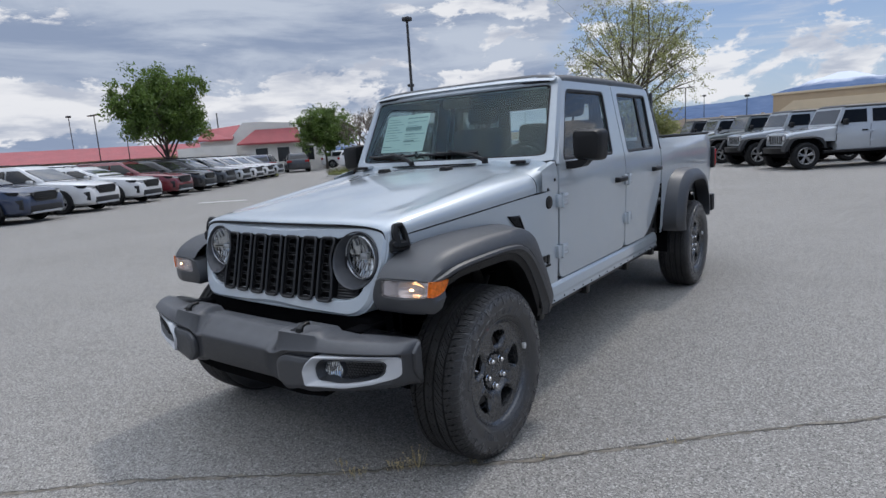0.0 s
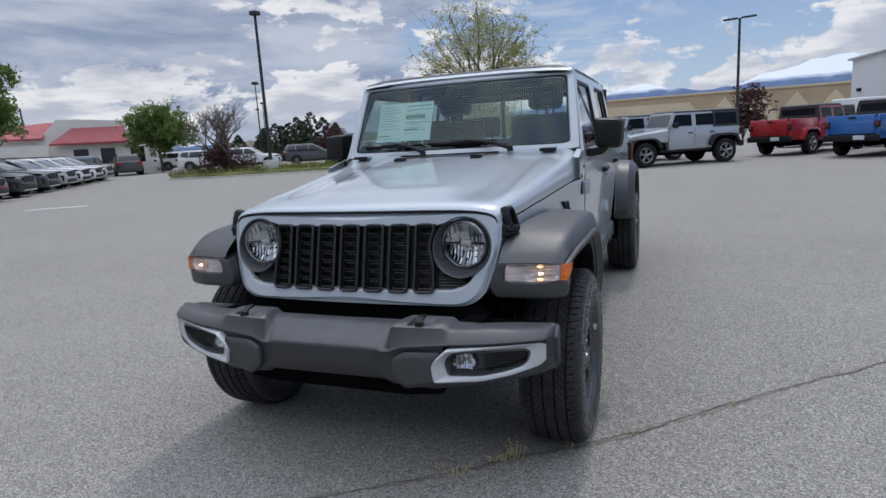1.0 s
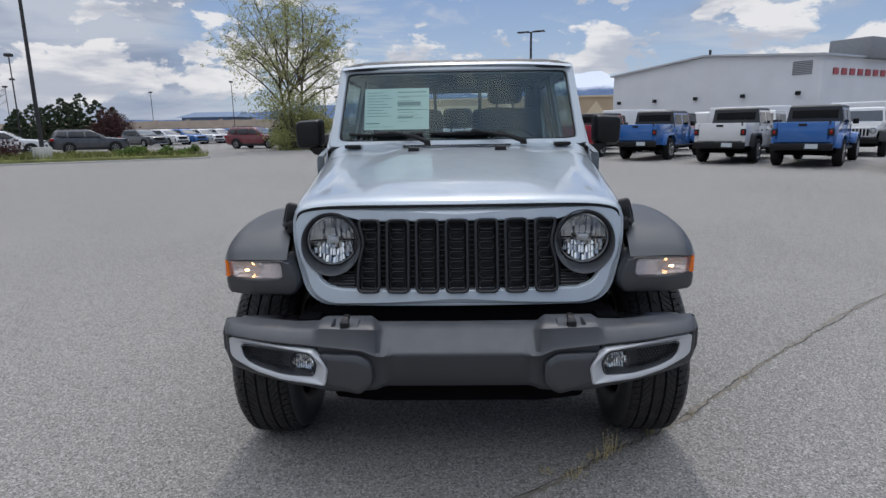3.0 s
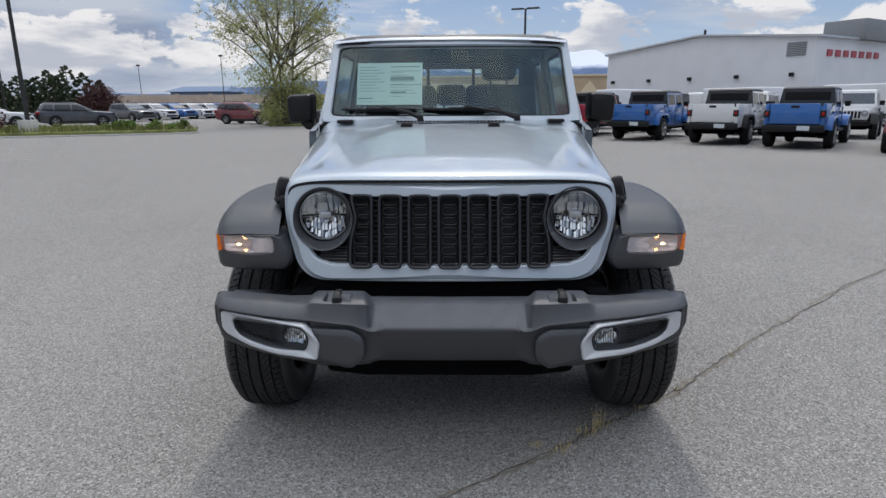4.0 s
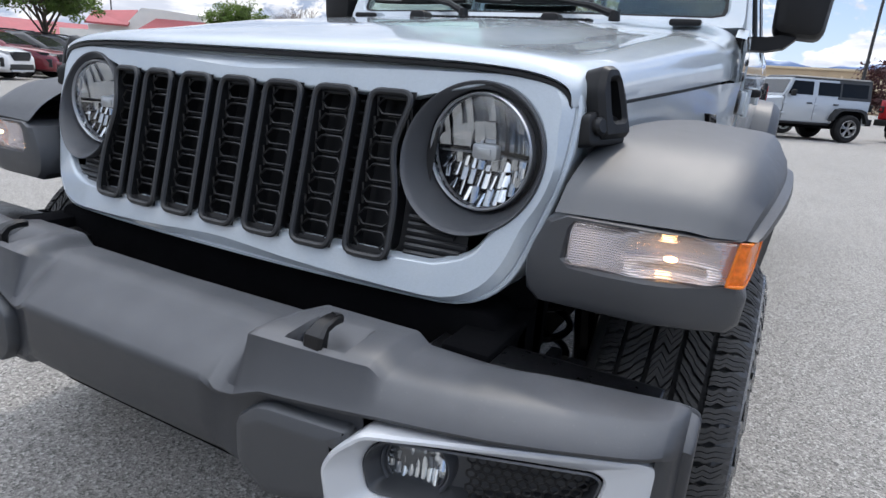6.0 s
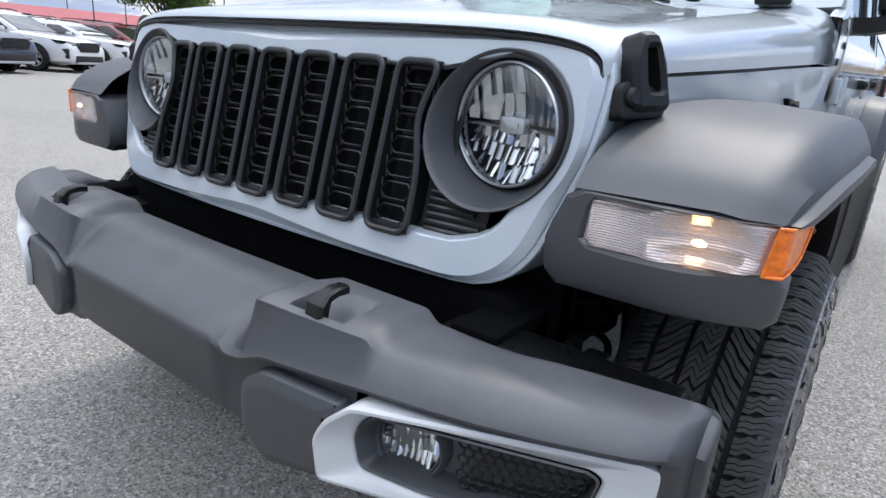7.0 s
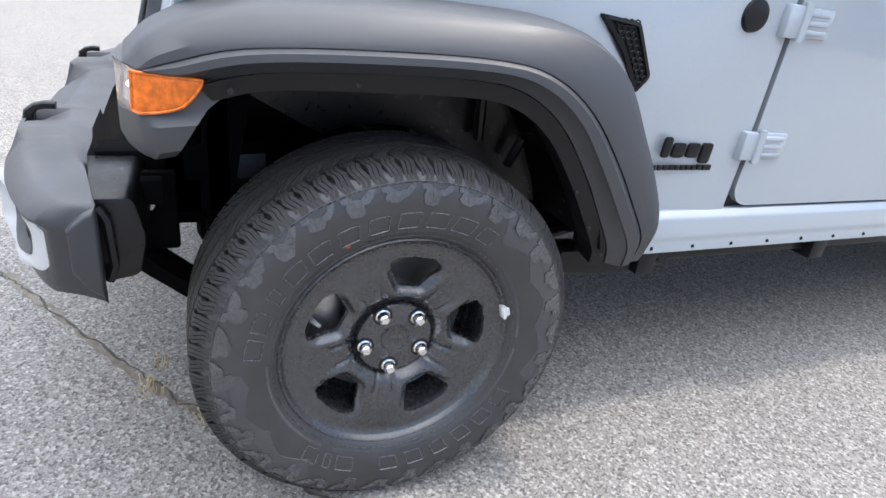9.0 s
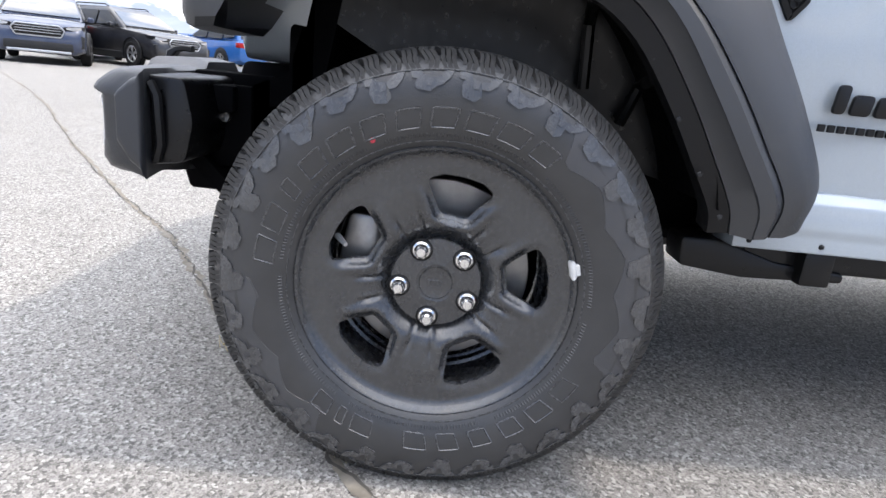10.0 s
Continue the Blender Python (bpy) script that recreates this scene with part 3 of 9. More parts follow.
def headlamp(s):
    x0, z0 = LAMP
    n = 72
    dirs = [(math.cos(2 * math.pi * k / n), math.sin(2 * math.pi * k / n)) for k in range(n)]

    def on_shell(r, d):
        return [(s * (x0 + r * c), face_y(x0 + r * c, z0 + r * q) + d, z0 + r * q) for c, q in dirs]

    def on_glass(r, d):
        return [(s * (x0 + r * c), LAMP_Y + d + 0.10 * r * c, z0 + 0.006 + r * q) for c, q in dirs]
    bm = bmesh.new()
    loft(bm, [on_shell(0.1195, 0.014), on_shell(0.1190, -0.003), on_shell(0.1172, -0.0065), on_shell(0.1140, -0.004), on_shell(0.1115, 0.004), on_glass(0.1000, -0.002), on_glass(0.0980, 0.014)], caps=False)
    bezel = part("headlamp", bm, M_BEZEL, truck, "round halogen headlamp deep in a dark grey conical bezel", angle=40)
    c = Matrix.Translation((s * x0, LAMP_Y, z0 + 0.006)) @ Vector((s * -0.10, -1, 0)).to_track_quat("Z", "Y").to_matrix().to_4x4() @ Matrix.Scale(0.965, 4)
    bm = bmesh.new()
    lathe(bm, [(0.0930, -0.012), (0.0940, 0.006), (0.0960, 0.009), (0.0985, 0.006), (0.0990, -0.02)], 72, axis="z")
    bmesh.ops.transform(bm, matrix=c, verts=bm.verts)
    part("trim_ring", bm, M_SATIN, bezel)

    def bowl(r):
        return -0.034 + 0.026 * (r / 0.093) ** 2
    # upper half: broad smooth facets; lower half: narrow upright flutes
    bm = bmesh.new()
    rf = random.Random(17)
    for k in range(9):
        x0_, x1_ = -0.0925 + 0.185 * k / 9, -0.0925 + 0.185 * (k + 1) / 9
        for v0, v1 in ((0.0, 0.52), (0.52, 1.0)):
            tl, sk = rf.uniform(-0.004, 0.004), rf.uniform(-0.006, 0.004)
            cols = []
            for q in range(5):
                x = x0_ + (x1_ - x0_) * q / 4
                h = math.sqrt(max(1e-5, 0.0928 ** 2 - x * x))
                cols.append([(x, 0.004 + (h - 0.004) * v, bowl(math.hypot(x, 0.004 + (h - 0.004) * v)) + tl * (q / 2 - 1) + sk * (v - v0) + 0.0015 * (1 - (q / 2 - 1) ** 2)) for v in (v0, (v0 + v1) / 2, v1)])
            loft(bm, cols, closed=False)
    for k in range(-6, 7):
        x, hw = k * 0.0142, 0.0071
        h = math.sqrt(max(1e-4, 0.0928 ** 2 - min(0.092, abs(x) + hw) ** 2))
        cuts = [-h, -h * 0.68, -h * 0.36, -0.004]
        for y0, y1 in zip(cuts, cuts[1:]):
            if y1 - y0 < 0.004:
                continue
            tl, sk = rf.uniform(-0.014, 0.005), rf.uniform(-0.003, 0.003)
            loft(bm, [[(x + hw * u, y, bowl(math.hypot(x, y)) + e * tl + sk * u + 0.0022 * (1 - u * u)) for u in (-1, -0.6, -0.2, 0.2, 0.6, 1)] for y, e in ((y0, -0.5), (y1, 0.5))], closed=False)
    lathe(bm, [(0.0935, 0.004), (0.0935, -0.045), (0.0001, -0.052)], 48, axis="z")
    # ledge across the middle
    for sx in (-1, 1):
        loft(bm, [[(sx * 0.024, -0.002, -0.024), (sx * 0.090, -0.002, -0.004)], [(sx * 0.024, -0.002, -0.044), (sx * 0.090, -0.002, -0.030)]], closed=False)
        loft(bm, [[(sx * 0.024, -0.002, -0.024), (sx * 0.090, -0.002, -0.004)], [(sx * 0.024, -0.006, -0.025), (sx * 0.090, -0.006, -0.006)]], closed=False)
    bmesh.ops.transform(bm, matrix=c, verts=bm.verts)
    part("reflector", bm, M_HREFL, bezel, angle=12)
    bm = bmesh.new()
    prism(bm, fillet([(-0.024, -0.013), (0.024, -0.013), (0.024, 0.013), (-0.024, 0.013)], 0.007), "z", -0.030, -0.012, 0.003)
    prism(bm, fillet([(-0.014, -0.006), (0.014, -0.006), (0.014, 0.006), (-0.014, 0.006)], 0.003), "z", -0.013, -0.009, 0.001)
    bmesh.ops.transform(bm, matrix=c, verts=bm.verts)
    part("bulb_shield", bm, M_SATIN, bezel)
    bm = bmesh.new()
    lathe(bm, [(0.0001, 0.026), (0.03, 0.0245), (0.06, 0.019), (0.085, 0.010), (0.0940, 0.004)], 48, axis="z")
    bmesh.ops.transform(bm, matrix=c, verts=bm.verts)
    part("lens", bm, M_LENS, bezel).visible_shadow = False
    bm = bmesh.new()
    lathe(bm, [(0.0001, -0.085), (0.115, -0.085), (0.115, -0.012), (0.100, -0.008)], 32, axis="z")
    bmesh.ops.transform(bm, matrix=c, verts=bm.verts)
    part("lamp_housing", bm, M_BLACK, bezel)


headlamp(1)
headlamp(-1)

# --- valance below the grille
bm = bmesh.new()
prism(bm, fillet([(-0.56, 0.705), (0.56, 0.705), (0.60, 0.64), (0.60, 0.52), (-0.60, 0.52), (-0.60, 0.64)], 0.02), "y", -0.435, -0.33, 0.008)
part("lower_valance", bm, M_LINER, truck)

# --- front bumper
BX = [0.0, 0.20, 0.240, 0.261, 0.282, 0.37, 0.45, 0.478, 0.504, 0.58, 0.65, 0.72, 0.78, 0.805, 0.825, 0.840, 0.850, 0.858]
BFY = [-0.712, -0.711, -0.710, -0.708, -0.704, -0.698, -0.690, -0.686, -0.682, -0.668, -0.652, -0.630, -0.607, -0.597, -0.586, -0.573, -0.558, -0.532]
BLZ = [0.486, 0.486, 0.486, 0.480, 0.468, 0.458, 0.456, 0.460, 0.466, 0.474, 0.484, 0.494, 0.504, 0.509, 0.514, 0.519, 0.524, 0.530]
HOOK_X = 0.391


def bumper_section(x):
    """Outline of the bumper at x: low middle, humps with a sunk hook pocket, lower ends."""
    ax = abs(x)
    fy, lz = (lerp(ax, BX, c) for c in (BFY, BLZ))
    top = lerp(ax, [0, 0.478, 0.484, 0.500, 0.506, 0.58, 0.845, 0.858], [0.706, 0.705, 0.703, 0.690, 0.688, 0.686, 0.686, 0.682])
    back = lerp(ax, [0, 0.6, 0.72, 0.80, 0.845, 0.858], [-0.54, -0.53, -0.515, -0.500, -0.492, -0.488])
    rear_low = lerp(ax, [0, 0.70, 0.80, 0.858], [lz + 0.004, lz + 0.004, 0.508, 0.508])
    ledge = 1 - smooth(0.828, 0.858, ax)
    brow = min(lerp(ax, [0.28, 0.33, 0.505, 0.838, 0.858], [0.600, 0.620, 0.634, 0.644, 0.636]), top - 0.028)
    pk = 1 - smooth(0.041, 0.049, abs(ax - HOOK_X))

    def at(y0, z0, y1, z1, shift, sink=0.0):
        # the hump's inner wall runs slantwise, further out at the back
        c = 1 - smooth(0.228, 0.262, ax - shift)
        return (y0 * c + y1 * (1 - c), z0 * c + z1 * (1 - c) - sink * pk)
    low = lerp(ax, [0.45, 0.535, 0.64, 0.765, 0.835, 0.858], [0.54, 0.520, 0.517, 0.545, 0.575, 0.568])
    pts = [(back, 0.678 + (top - 0.684) * (1 - (1 - smooth(0.228, 0.262, ax - 0.055)))), at(-0.585, 0.684, fy + 0.118, top, 0.050), at(-0.592, 0.684, fy + 0.110, top, 0.048, 0.003), at(-0.610, 0.681, fy + 0.075, top - 0.002, 0.040, 0.016), at(-0.622, 0.676, fy + 0.042, top - 0.005, 0.034, 0.031),
           at(-0.624, 0.675, fy + 0.036, top - 0.007, 0.032), at(-0.634, 0.668, fy + 0.026, top - 0.012, 0.028), at(-0.672, 0.644, fy + 0.006, brow + 0.016, 0.010),
           at(-0.705, 0.622, fy - 0.001, brow + 0.006, -0.006), at(-0.711, 0.614, fy, brow + 0.001, -0.010), at(-0.712, 0.604, fy + 0.013 * ledge, brow, -0.010),
           at(-0.708, (0.60 + lz) / 2, fy + 0.013 * ledge, low, -0.004), (fy + 0.010, lz + 0.022), (fy + 0.020, lz + 0.006), (fy + 0.04, min(lz, rear_low + 0.012)), (back, rear_low)]
    res, ymax = [], back
    for k, (y, z) in enumerate(pts):
        if 0 < k < 6:
            ymax = y = min(y, ymax - 0.001)
        res.append((x, min(y, back), z))
    return res


bm = bmesh.new()
xs = sorted(set([round(-v, 4) for v in BX] + BX + [round(v, 3) for v in np.linspace(-0.84, 0.84, 43)] + [round(sg * v, 4) for sg in (1, -1) for v in (0.535, 0.79, 0.832, 0.838, 0.850, 0.854, 0.484, 0.500, 0.506, *(HOOK_X + d for d in (-0.049, -0.046, -0.041, -0.02, 0.02, 0.041, 0.046, 0.049)), *(0.200 + 0.0085 * k for k in range(17)))]))
rings = [bumper_section(x) for x in xs]


def bumper_tip(sg, k, x):
    """Rounds the bumper's end off."""
    sec = [Vector(p) for p in bumper_section(sg * 0.858)]
    c = sum(sec, Vector()) / len(sec)
    return [(sg * x, c.y + (p.y - c.y) * k, c.z + (p.z - c.z) * k) for p in sec]


TIP = ((0.70, 0.8712), (0.81, 0.8705), (0.885, 0.8690), (0.94, 0.8665), (0.978, 0.8630))
rings = [bumper_tip(-1, k, x) for k, x in TIP] + rings + [bumper_tip(1, k, x) for k, x in TIP[::-1]]
grid = loft(bm, rings)
# open the lamp recesses
hole = []
for i, x in enumerate(xs[:-1]):
    if 0.486 < abs((x + xs[i + 1]) / 2) < 0.832:
        want = {grid[i + 5][10], grid[i + 5][11], grid[i + 6][10], grid[i + 6][11]}
        hole += [fc for fc in grid[i + 5][10].link_faces if set(fc.verts) == want]
bmesh.ops.delete(bm, geom=hole, context="FACES")
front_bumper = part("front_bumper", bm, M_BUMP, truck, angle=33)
# black skirt below the middle
bm = bmesh.new()
prism(bm, fillet([(-0.47, 0.46), (0.47, 0.46), (0.44, 0.405), (0.30, 0.388), (-0.30, 0.388), (-0.44, 0.405)], 0.012), "y", -0.60, -0.50, 0.01)
part("bumper_skirt", bm, M_LINER, front_bumper)


def bumper_y(x):
    return lerp(abs(x), BX, BFY)


def fog_unit(s):
    """Raised pod, satin bezel, honeycomb grid and round fog lamp in one end of the bumper."""
    def wrap(pts, d):
        return [(s * x, bumper_y(x) + (d if d > 0 else d * (1 - 0.85 * smooth(0.48, 0.60, x))) + 0.015 * smooth(0.70, 0.835, x), z) for x, z in pts]
    pod = fillet([(0.292, 0.580), (0.335, 0.610), (0.472, 0.611), (0.480, 0.592), (0.480, 0.494), (0.34, 0.464), (0.292, 0.505)], [0.02, 0.02, 0.004, 0.004, 0.004, 0.02, 0.02], 4)
    bm = bmesh.new()
    loft(bm, [wrap(offset(pod, 0.001), 0.020), wrap(pod, -0.003), wrap(offset(pod, -0.003), -0.008), wrap(offset(pod, -0.016), -0.0140), wrap(offset(pod, -0.020), -0.0150), wrap(offset(pod, -0.028), -0.0152)])
    part("bumper_pod", bm, M_PLAST, front_bumper)
    out = fillet([(0.446, 0.560), (0.462, 0.590), (0.503, 0.626), (0.818, 0.636), (0.838, 0.624), (0.834, 0.568), (0.812, 0.551), (0.725, 0.526), (0.61, 0.502), (0.455, 0.500)], [0.012, 0.02, 0.012, 0.012, 0.010, 0.012, 0.02, 0.03, 0.03, 0.012], 4)
    inn = fillet([(0.489, 0.566), (0.498, 0.590), (0.520, 0.609), (0.768, 0.618), (0.783, 0.606), (0.776, 0.572), (0.755, 0.553), (0.70, 0.538), (0.61, 0.521), (0.500, 0.522)], [0.012, 0.012, 0.012, 0.010, 0.008, 0.012, 0.02, 0.03, 0.03, 0.015], 4)
    bm = bmesh.new()
    loft(bm, [wrap(out, 0.026), wrap(out, -0.020), wrap(offset(out, -0.003), -0.0255), wrap(offset(out, -0.007), -0.026), wrap(offset(inn, 0.004), -0.004), wrap(inn, 0.004), wrap(offset(inn, -0.002), 0.016)], caps=False)
    bezel = part("fog_lamp_bezel", bm, M_TRIM, front_bumper, "satin silver frame round the fog lamp")
    bm = bmesh.new()
    loft(bm, [wrap(offset(inn, -0.0015), 0.002), wrap(offset(inn, -0.004), 0.000), wrap(offset(inn, -0.007), 0.006), wrap(offset(inn, -0.012), 0.030), wrap(offset(inn, -0.016), 0.040)], caps=False)
    bm.faces.new([bm.verts.new(p) for p in wrap(offset(inn, -0.016), 0.040)])
    part("fog_recess", bm, M_PLAST, front_bumper)
    # honeycomb rows in the outer part
    bm = bmesh.new()
    for r in range(8):
        for c in range(13):
            x = 0.628 + 0.0125 * c + (0.00625 if r % 2 else 0)
            z = 0.535 + 0.0108 * r
            lo = lerp(x, [0.62, 0.70, 0.745, 0.77], [0.540, 0.552, 0.566, 0.590])
            if z < lo or z > 0.604 or x > 0.766:
                continue
            h = [(x + 0.0066 * math.cos(a), z + 0.0066 * math.sin(a)) for a in (math.pi / 6 + math.pi / 3 * k for k in range(6))]
            tube(bm, [(s * u, bumper_y(u) + 0.020, v) for u, v in h], 0.0018, 4, closed=True)
    part("honeycomb_grid", bm, M_BLACK, bezel)
    cx, cz = 0.548, 0.561
    m = Matrix.Translation((s * cx, -0.634, cz)) @ Vector((s * 0.2, -1, 0.05)).to_track_quat("Z", "Y").to_matrix().to_4x4()
    bm = bmesh.new()
    lathe(bm, [(0.041, -0.02), (0.041, 0.004), (0.0425, 0.006), (0.0445, 0.003), (0.0455, 0.010), (0.0475, 0.013), (0.0500, 0.010), (0.056, -0.012)], 32, axis="z")
    bmesh.ops.transform(bm, matrix=m, verts=bm.verts)
    fl = part("fog_lamp", bm, M_BEZEL, front_bumper, "small round clear fog lamp")
    bm = bmesh.new()
    rf = random.Random(5)
    for k in range(-4, 5):
        x, hw = k * 0.0090, 0.0045
        h = math.sqrt(max(1e-5, 0.0405 ** 2 - (abs(x) + hw * 0.5) ** 2))
        for y0, y1 in ((-h, -h * 0.2), (-h * 0.2, h * 0.35), (h * 0.35, h)):
            tl = rf.uniform(-0.005, 0.005)
            loft(bm, [[(x + hw * u, y, -0.008 + 0.008 * (x * x + y * y) / 0.0014 + e * tl + 0.0036 * (1 - u * u)) for u in (-1, -0.5, 0, 0.5, 1)] for y, e in ((y0, -0.5), (y1, 0.5))], closed=False)
    lathe(bm, [(0.041, 0.004), (0.041, -0.014), (0.0001, -0.015)], 24, axis="z")
    bmesh.ops.transform(bm, matrix=m, verts=bm.verts)
    part("reflector", bm, M_REFL, fl, angle=12)
    bm = bmesh.new()
    lathe(bm, [(0.0001, 0.016), (0.02, 0.013), (0.034, 0.008), (0.041, 0.004)], 32, axis="z")
    bmesh.ops.transform(bm, matrix=m, verts=bm.verts)
    part("lens", bm, M_LENS, fl).visible_shadow = False


fog_unit(1)
fog_unit(-1)


def tow_hook(s):
    bm = bmesh.new()
    pts = [(0.0, -0.656, 0.655), (0.0, -0.663, 0.692), (0.0, -0.660, 0.708), (0.0, -0.649, 0.718), (0.0, -0.632, 0.722), (0.0, -0.612, 0.721)]
    rings = []
    for k, p in enumerate(pts):
        w, h = (0.017, 0.010) if k < 3 else (0.016 - 0.001 * k, 0.007)
        d = Vector(pts[min(k + 1, 5)]) - Vector(pts[max(k - 1, 0)])
        d.normalize()
        nn = Vector((0, -d.z, d.y))
        rings.append([Vector(p) + Vector((a * w, 0, 0)) + nn * (b * h) for a, b in ((-1, -.6), (-.7, -1), (.7, -1), (1, -.6), (1, .6), (.7, 1), (-.7, 1), (-1, .6))])
    loft(bm, rings)
    bmesh.ops.translate(bm, vec=(s * 0.396, 0.006, -0.005), verts=bm.verts)
    part("tow_hook", bm, M_BLACKM, truck, "black steel tow hook")

    # black patch painting the dark of the slot from which the hook rises
    bm = bmesh.new()
    prism(bm, fillet([(HOOK_X - 0.022, -0.654), (HOOK_X + 0.030, -0.654), (HOOK_X + 0.030, -0.630), (HOOK_X - 0.022, -0.630)], 0.004, 2), "z", 0.662, 0.6755)
    if s < 0:
        mirrored(bm)
    part("hook_slot_shade", bm, M_LINER, front_bumper)


tow_hook(1)
tow_hook(-1)
# true width and height of the bumper with all its pieces
front_bumper.matrix_basis = Matrix.Translation((0, 0, -0.005)) @ Matrix.Diagonal((1.017, 1, 1, 1))


# --- front flares
def arch(pts, n=40):
    """A smooth curve through (y, z) or longer points, by Catmull-Rom."""
    P = [Vector(p) for p in pts]
    P = [P[0] * 2 - P[1]] + P + [P[-1] * 2 - P[-2]]
    res = []
    per = max(1, n // (len(P) - 3))
    for i in range(1, len(P) - 2):
        for k in range(per):
            t = k / per
            res.append(0.5 * ((2 * P[i]) + (P[i + 1] - P[i - 1]) * t + (2 * P[i - 1] - 5 * P[i] + 4 * P[i + 1] - P[i + 2]) * t * t + (3 * P[i] - P[i - 1] - 3 * P[i + 1] + P[i + 2]) * t ** 3))
    res.append(P[-2])
    return res


def front_flare(bm):
    # inner top seam, crown edge, outer edge, lower lip, inner lip along the arch
    inner = arch([(0.648, -0.447, 0.889), (0.652, -0.395, 0.936), (0.665, -0.28, 0.985), (0.690, -0.10, 1.005), (0.725, 0.12, 1.008), (0.762, 0.315, 0.998), (0.786, 0.455, 0.945), (0.788, 0.535, 0.83), (0.786, 0.605, 0.72), (0.784, 0.645, 0.612), (0.782, 0.640, 0.530)])
    crown = arch([(0.850, -0.433, 0.887), (0.864, -0.392, 0.928), (0.880, -0.29, 0.972), (0.892, -0.10, 0.990), (0.900, 0.12, 0.992), (0.905, 0.295, 0.980), (0.904, 0.415, 0.920), (0.898, 0.500, 0.805), (0.888, 0.572, 0.695), (0.876, 0.618, 0.604), (0.864, 0.612, 0.526)])
    outer = arch([(0.890, -0.412, 0.885), (0.899, -0.376, 0.909), (0.915, -0.28, 0.938), (0.928, -0.10, 0.950), (0.932, 0.12, 0.950), (0.934, 0.25, 0.930), (0.934, 0.355, 0.868), (0.931, 0.445, 0.775), (0.924, 0.520, 0.675), (0.914, 0.576, 0.590), (0.900, 0.566, 0.519)])
    lip = arch([(0.896, -0.400, 0.884), (0.906, -0.355, 0.884), (0.924, -0.26, 0.908), (0.935, -0.10, 0.918), (0.939, 0.11, 0.918), (0.940, 0.215, 0.898), (0.939, 0.305, 0.838), (0.936, 0.385, 0.738), (0.929, 0.450, 0.648), (0.918, 0.503, 0.570), (0.905, 0.512, 0.516)])
    low = arch([(0.883, -0.385, 0.880), (0.891, -0.335, 0.868), (0.907, -0.25, 0.890), (0.918, -0.10, 0.899), (0.922, 0.10, 0.899), (0.923, 0.20, 0.880), (0.922, 0.285, 0.824), (0.919, 0.362, 0.728), (0.912, 0.420, 0.640), (0.903, 0.468, 0.562), (0.892, 0.482, 0.515)])
    back = [Vector((p.x - 0.10, p.y, p.z + 0.004)) for p in low]
    rings = []
    for a, b, c, d, e, g in zip(inner, crown, outer, lip, low, back):
        m1 = a.lerp(b, 0.86) + Vector((0, 0, 0.003))
        m2 = b.lerp(c, 0.30) + (b + c - a - d).normalized() * 0.003
        step = d.lerp(c, 0.35)
        cr = c.lerp(d, 0.42)
        rings.append([a, m1, b, m2, c, cr, cr + Vector((-0.004, 0, 0)), step + Vector((0.010, 0, 0)), d + Vector((0.009, 0, 0)), d + Vector((0.004, 0, -0.003)), e, g])
    loft(bm, rings, closed=False)
    e0 = rings[-1]
    bm.faces.new([bm.verts.new(p) for p in e0])


front_flares = both("front_flare", front_flare, M_PLAST, label="dark grey moulded plastic wheel arch flare")


def flare_return(bm):
    # dark inner lip under the arch
    a = arch([(0.905, -0.335, 0.866), (0.910, -0.25, 0.888), (0.918, -0.10, 0.897), (0.922, 0.10, 0.897), (0.923, 0.20, 0.878), (0.922, 0.285, 0.822), (0.919, 0.362, 0.726), (0.912, 0.420, 0.638), (0.903, 0.468, 0.560), (0.892, 0.480, 0.516)])
    rings = []
    for p in a:
        c = Vector((0, 0.04, 0.45)) - Vector((0, p.y, p.z))
        c.normalize()
        q = p + c * 0.030
        rings.append([(p.x - 0.004, p.y, p.z), (p.x - 0.012, q.y, q.z), (p.x - 0.018, q.y, q.z), (p.x - 0.09, q.y - c.y * 0.012, q.z - c.z * 0.012)])
    loft(bm, rings, closed=False)


for fl_ob, s in zip(front_flares, (1, -1)):
    b_ = bmesh.new()
    flare_return(b_)
    if s < 0:
        mirrored(b_)
    lip_ = part("flare_inner_lip", b_, M_BLACK, fl_ob, "black inner lip with screws")
    for y, z in ((-0.29, 0.862), (-0.10, 0.880), (0.06, 0.882), (0.215, 0.850), (0.300, 0.775), (0.355, 0.690), (0.405, 0.610), (0.452, 0.545)):
        b_ = bmesh.new()
        bmesh.ops.create_icosphere(b_, subdivisions=1, radius=0.0055, matrix=Matrix.Translation((s * 0.909, y, z)) @ Matrix.Diagonal((0.6, 1, 1, 1)))
        part("lip_screw", b_, M_CLAD, lip_)

SIG = fillet([(0.677, 0.880), (0.890, 0.881), (0.886, 0.824), (0.671, 0.818)], 0.010, 3)
SIG_ANG = [2 * math.pi * (k + 0.5) / 48 for k in range(48)]


def sig_y(x):
    """The lamp's face runs straight, then turns back round the corner."""
    return -0.452 + 0.72 * max(0.0, x - 0.78) ** 1.35


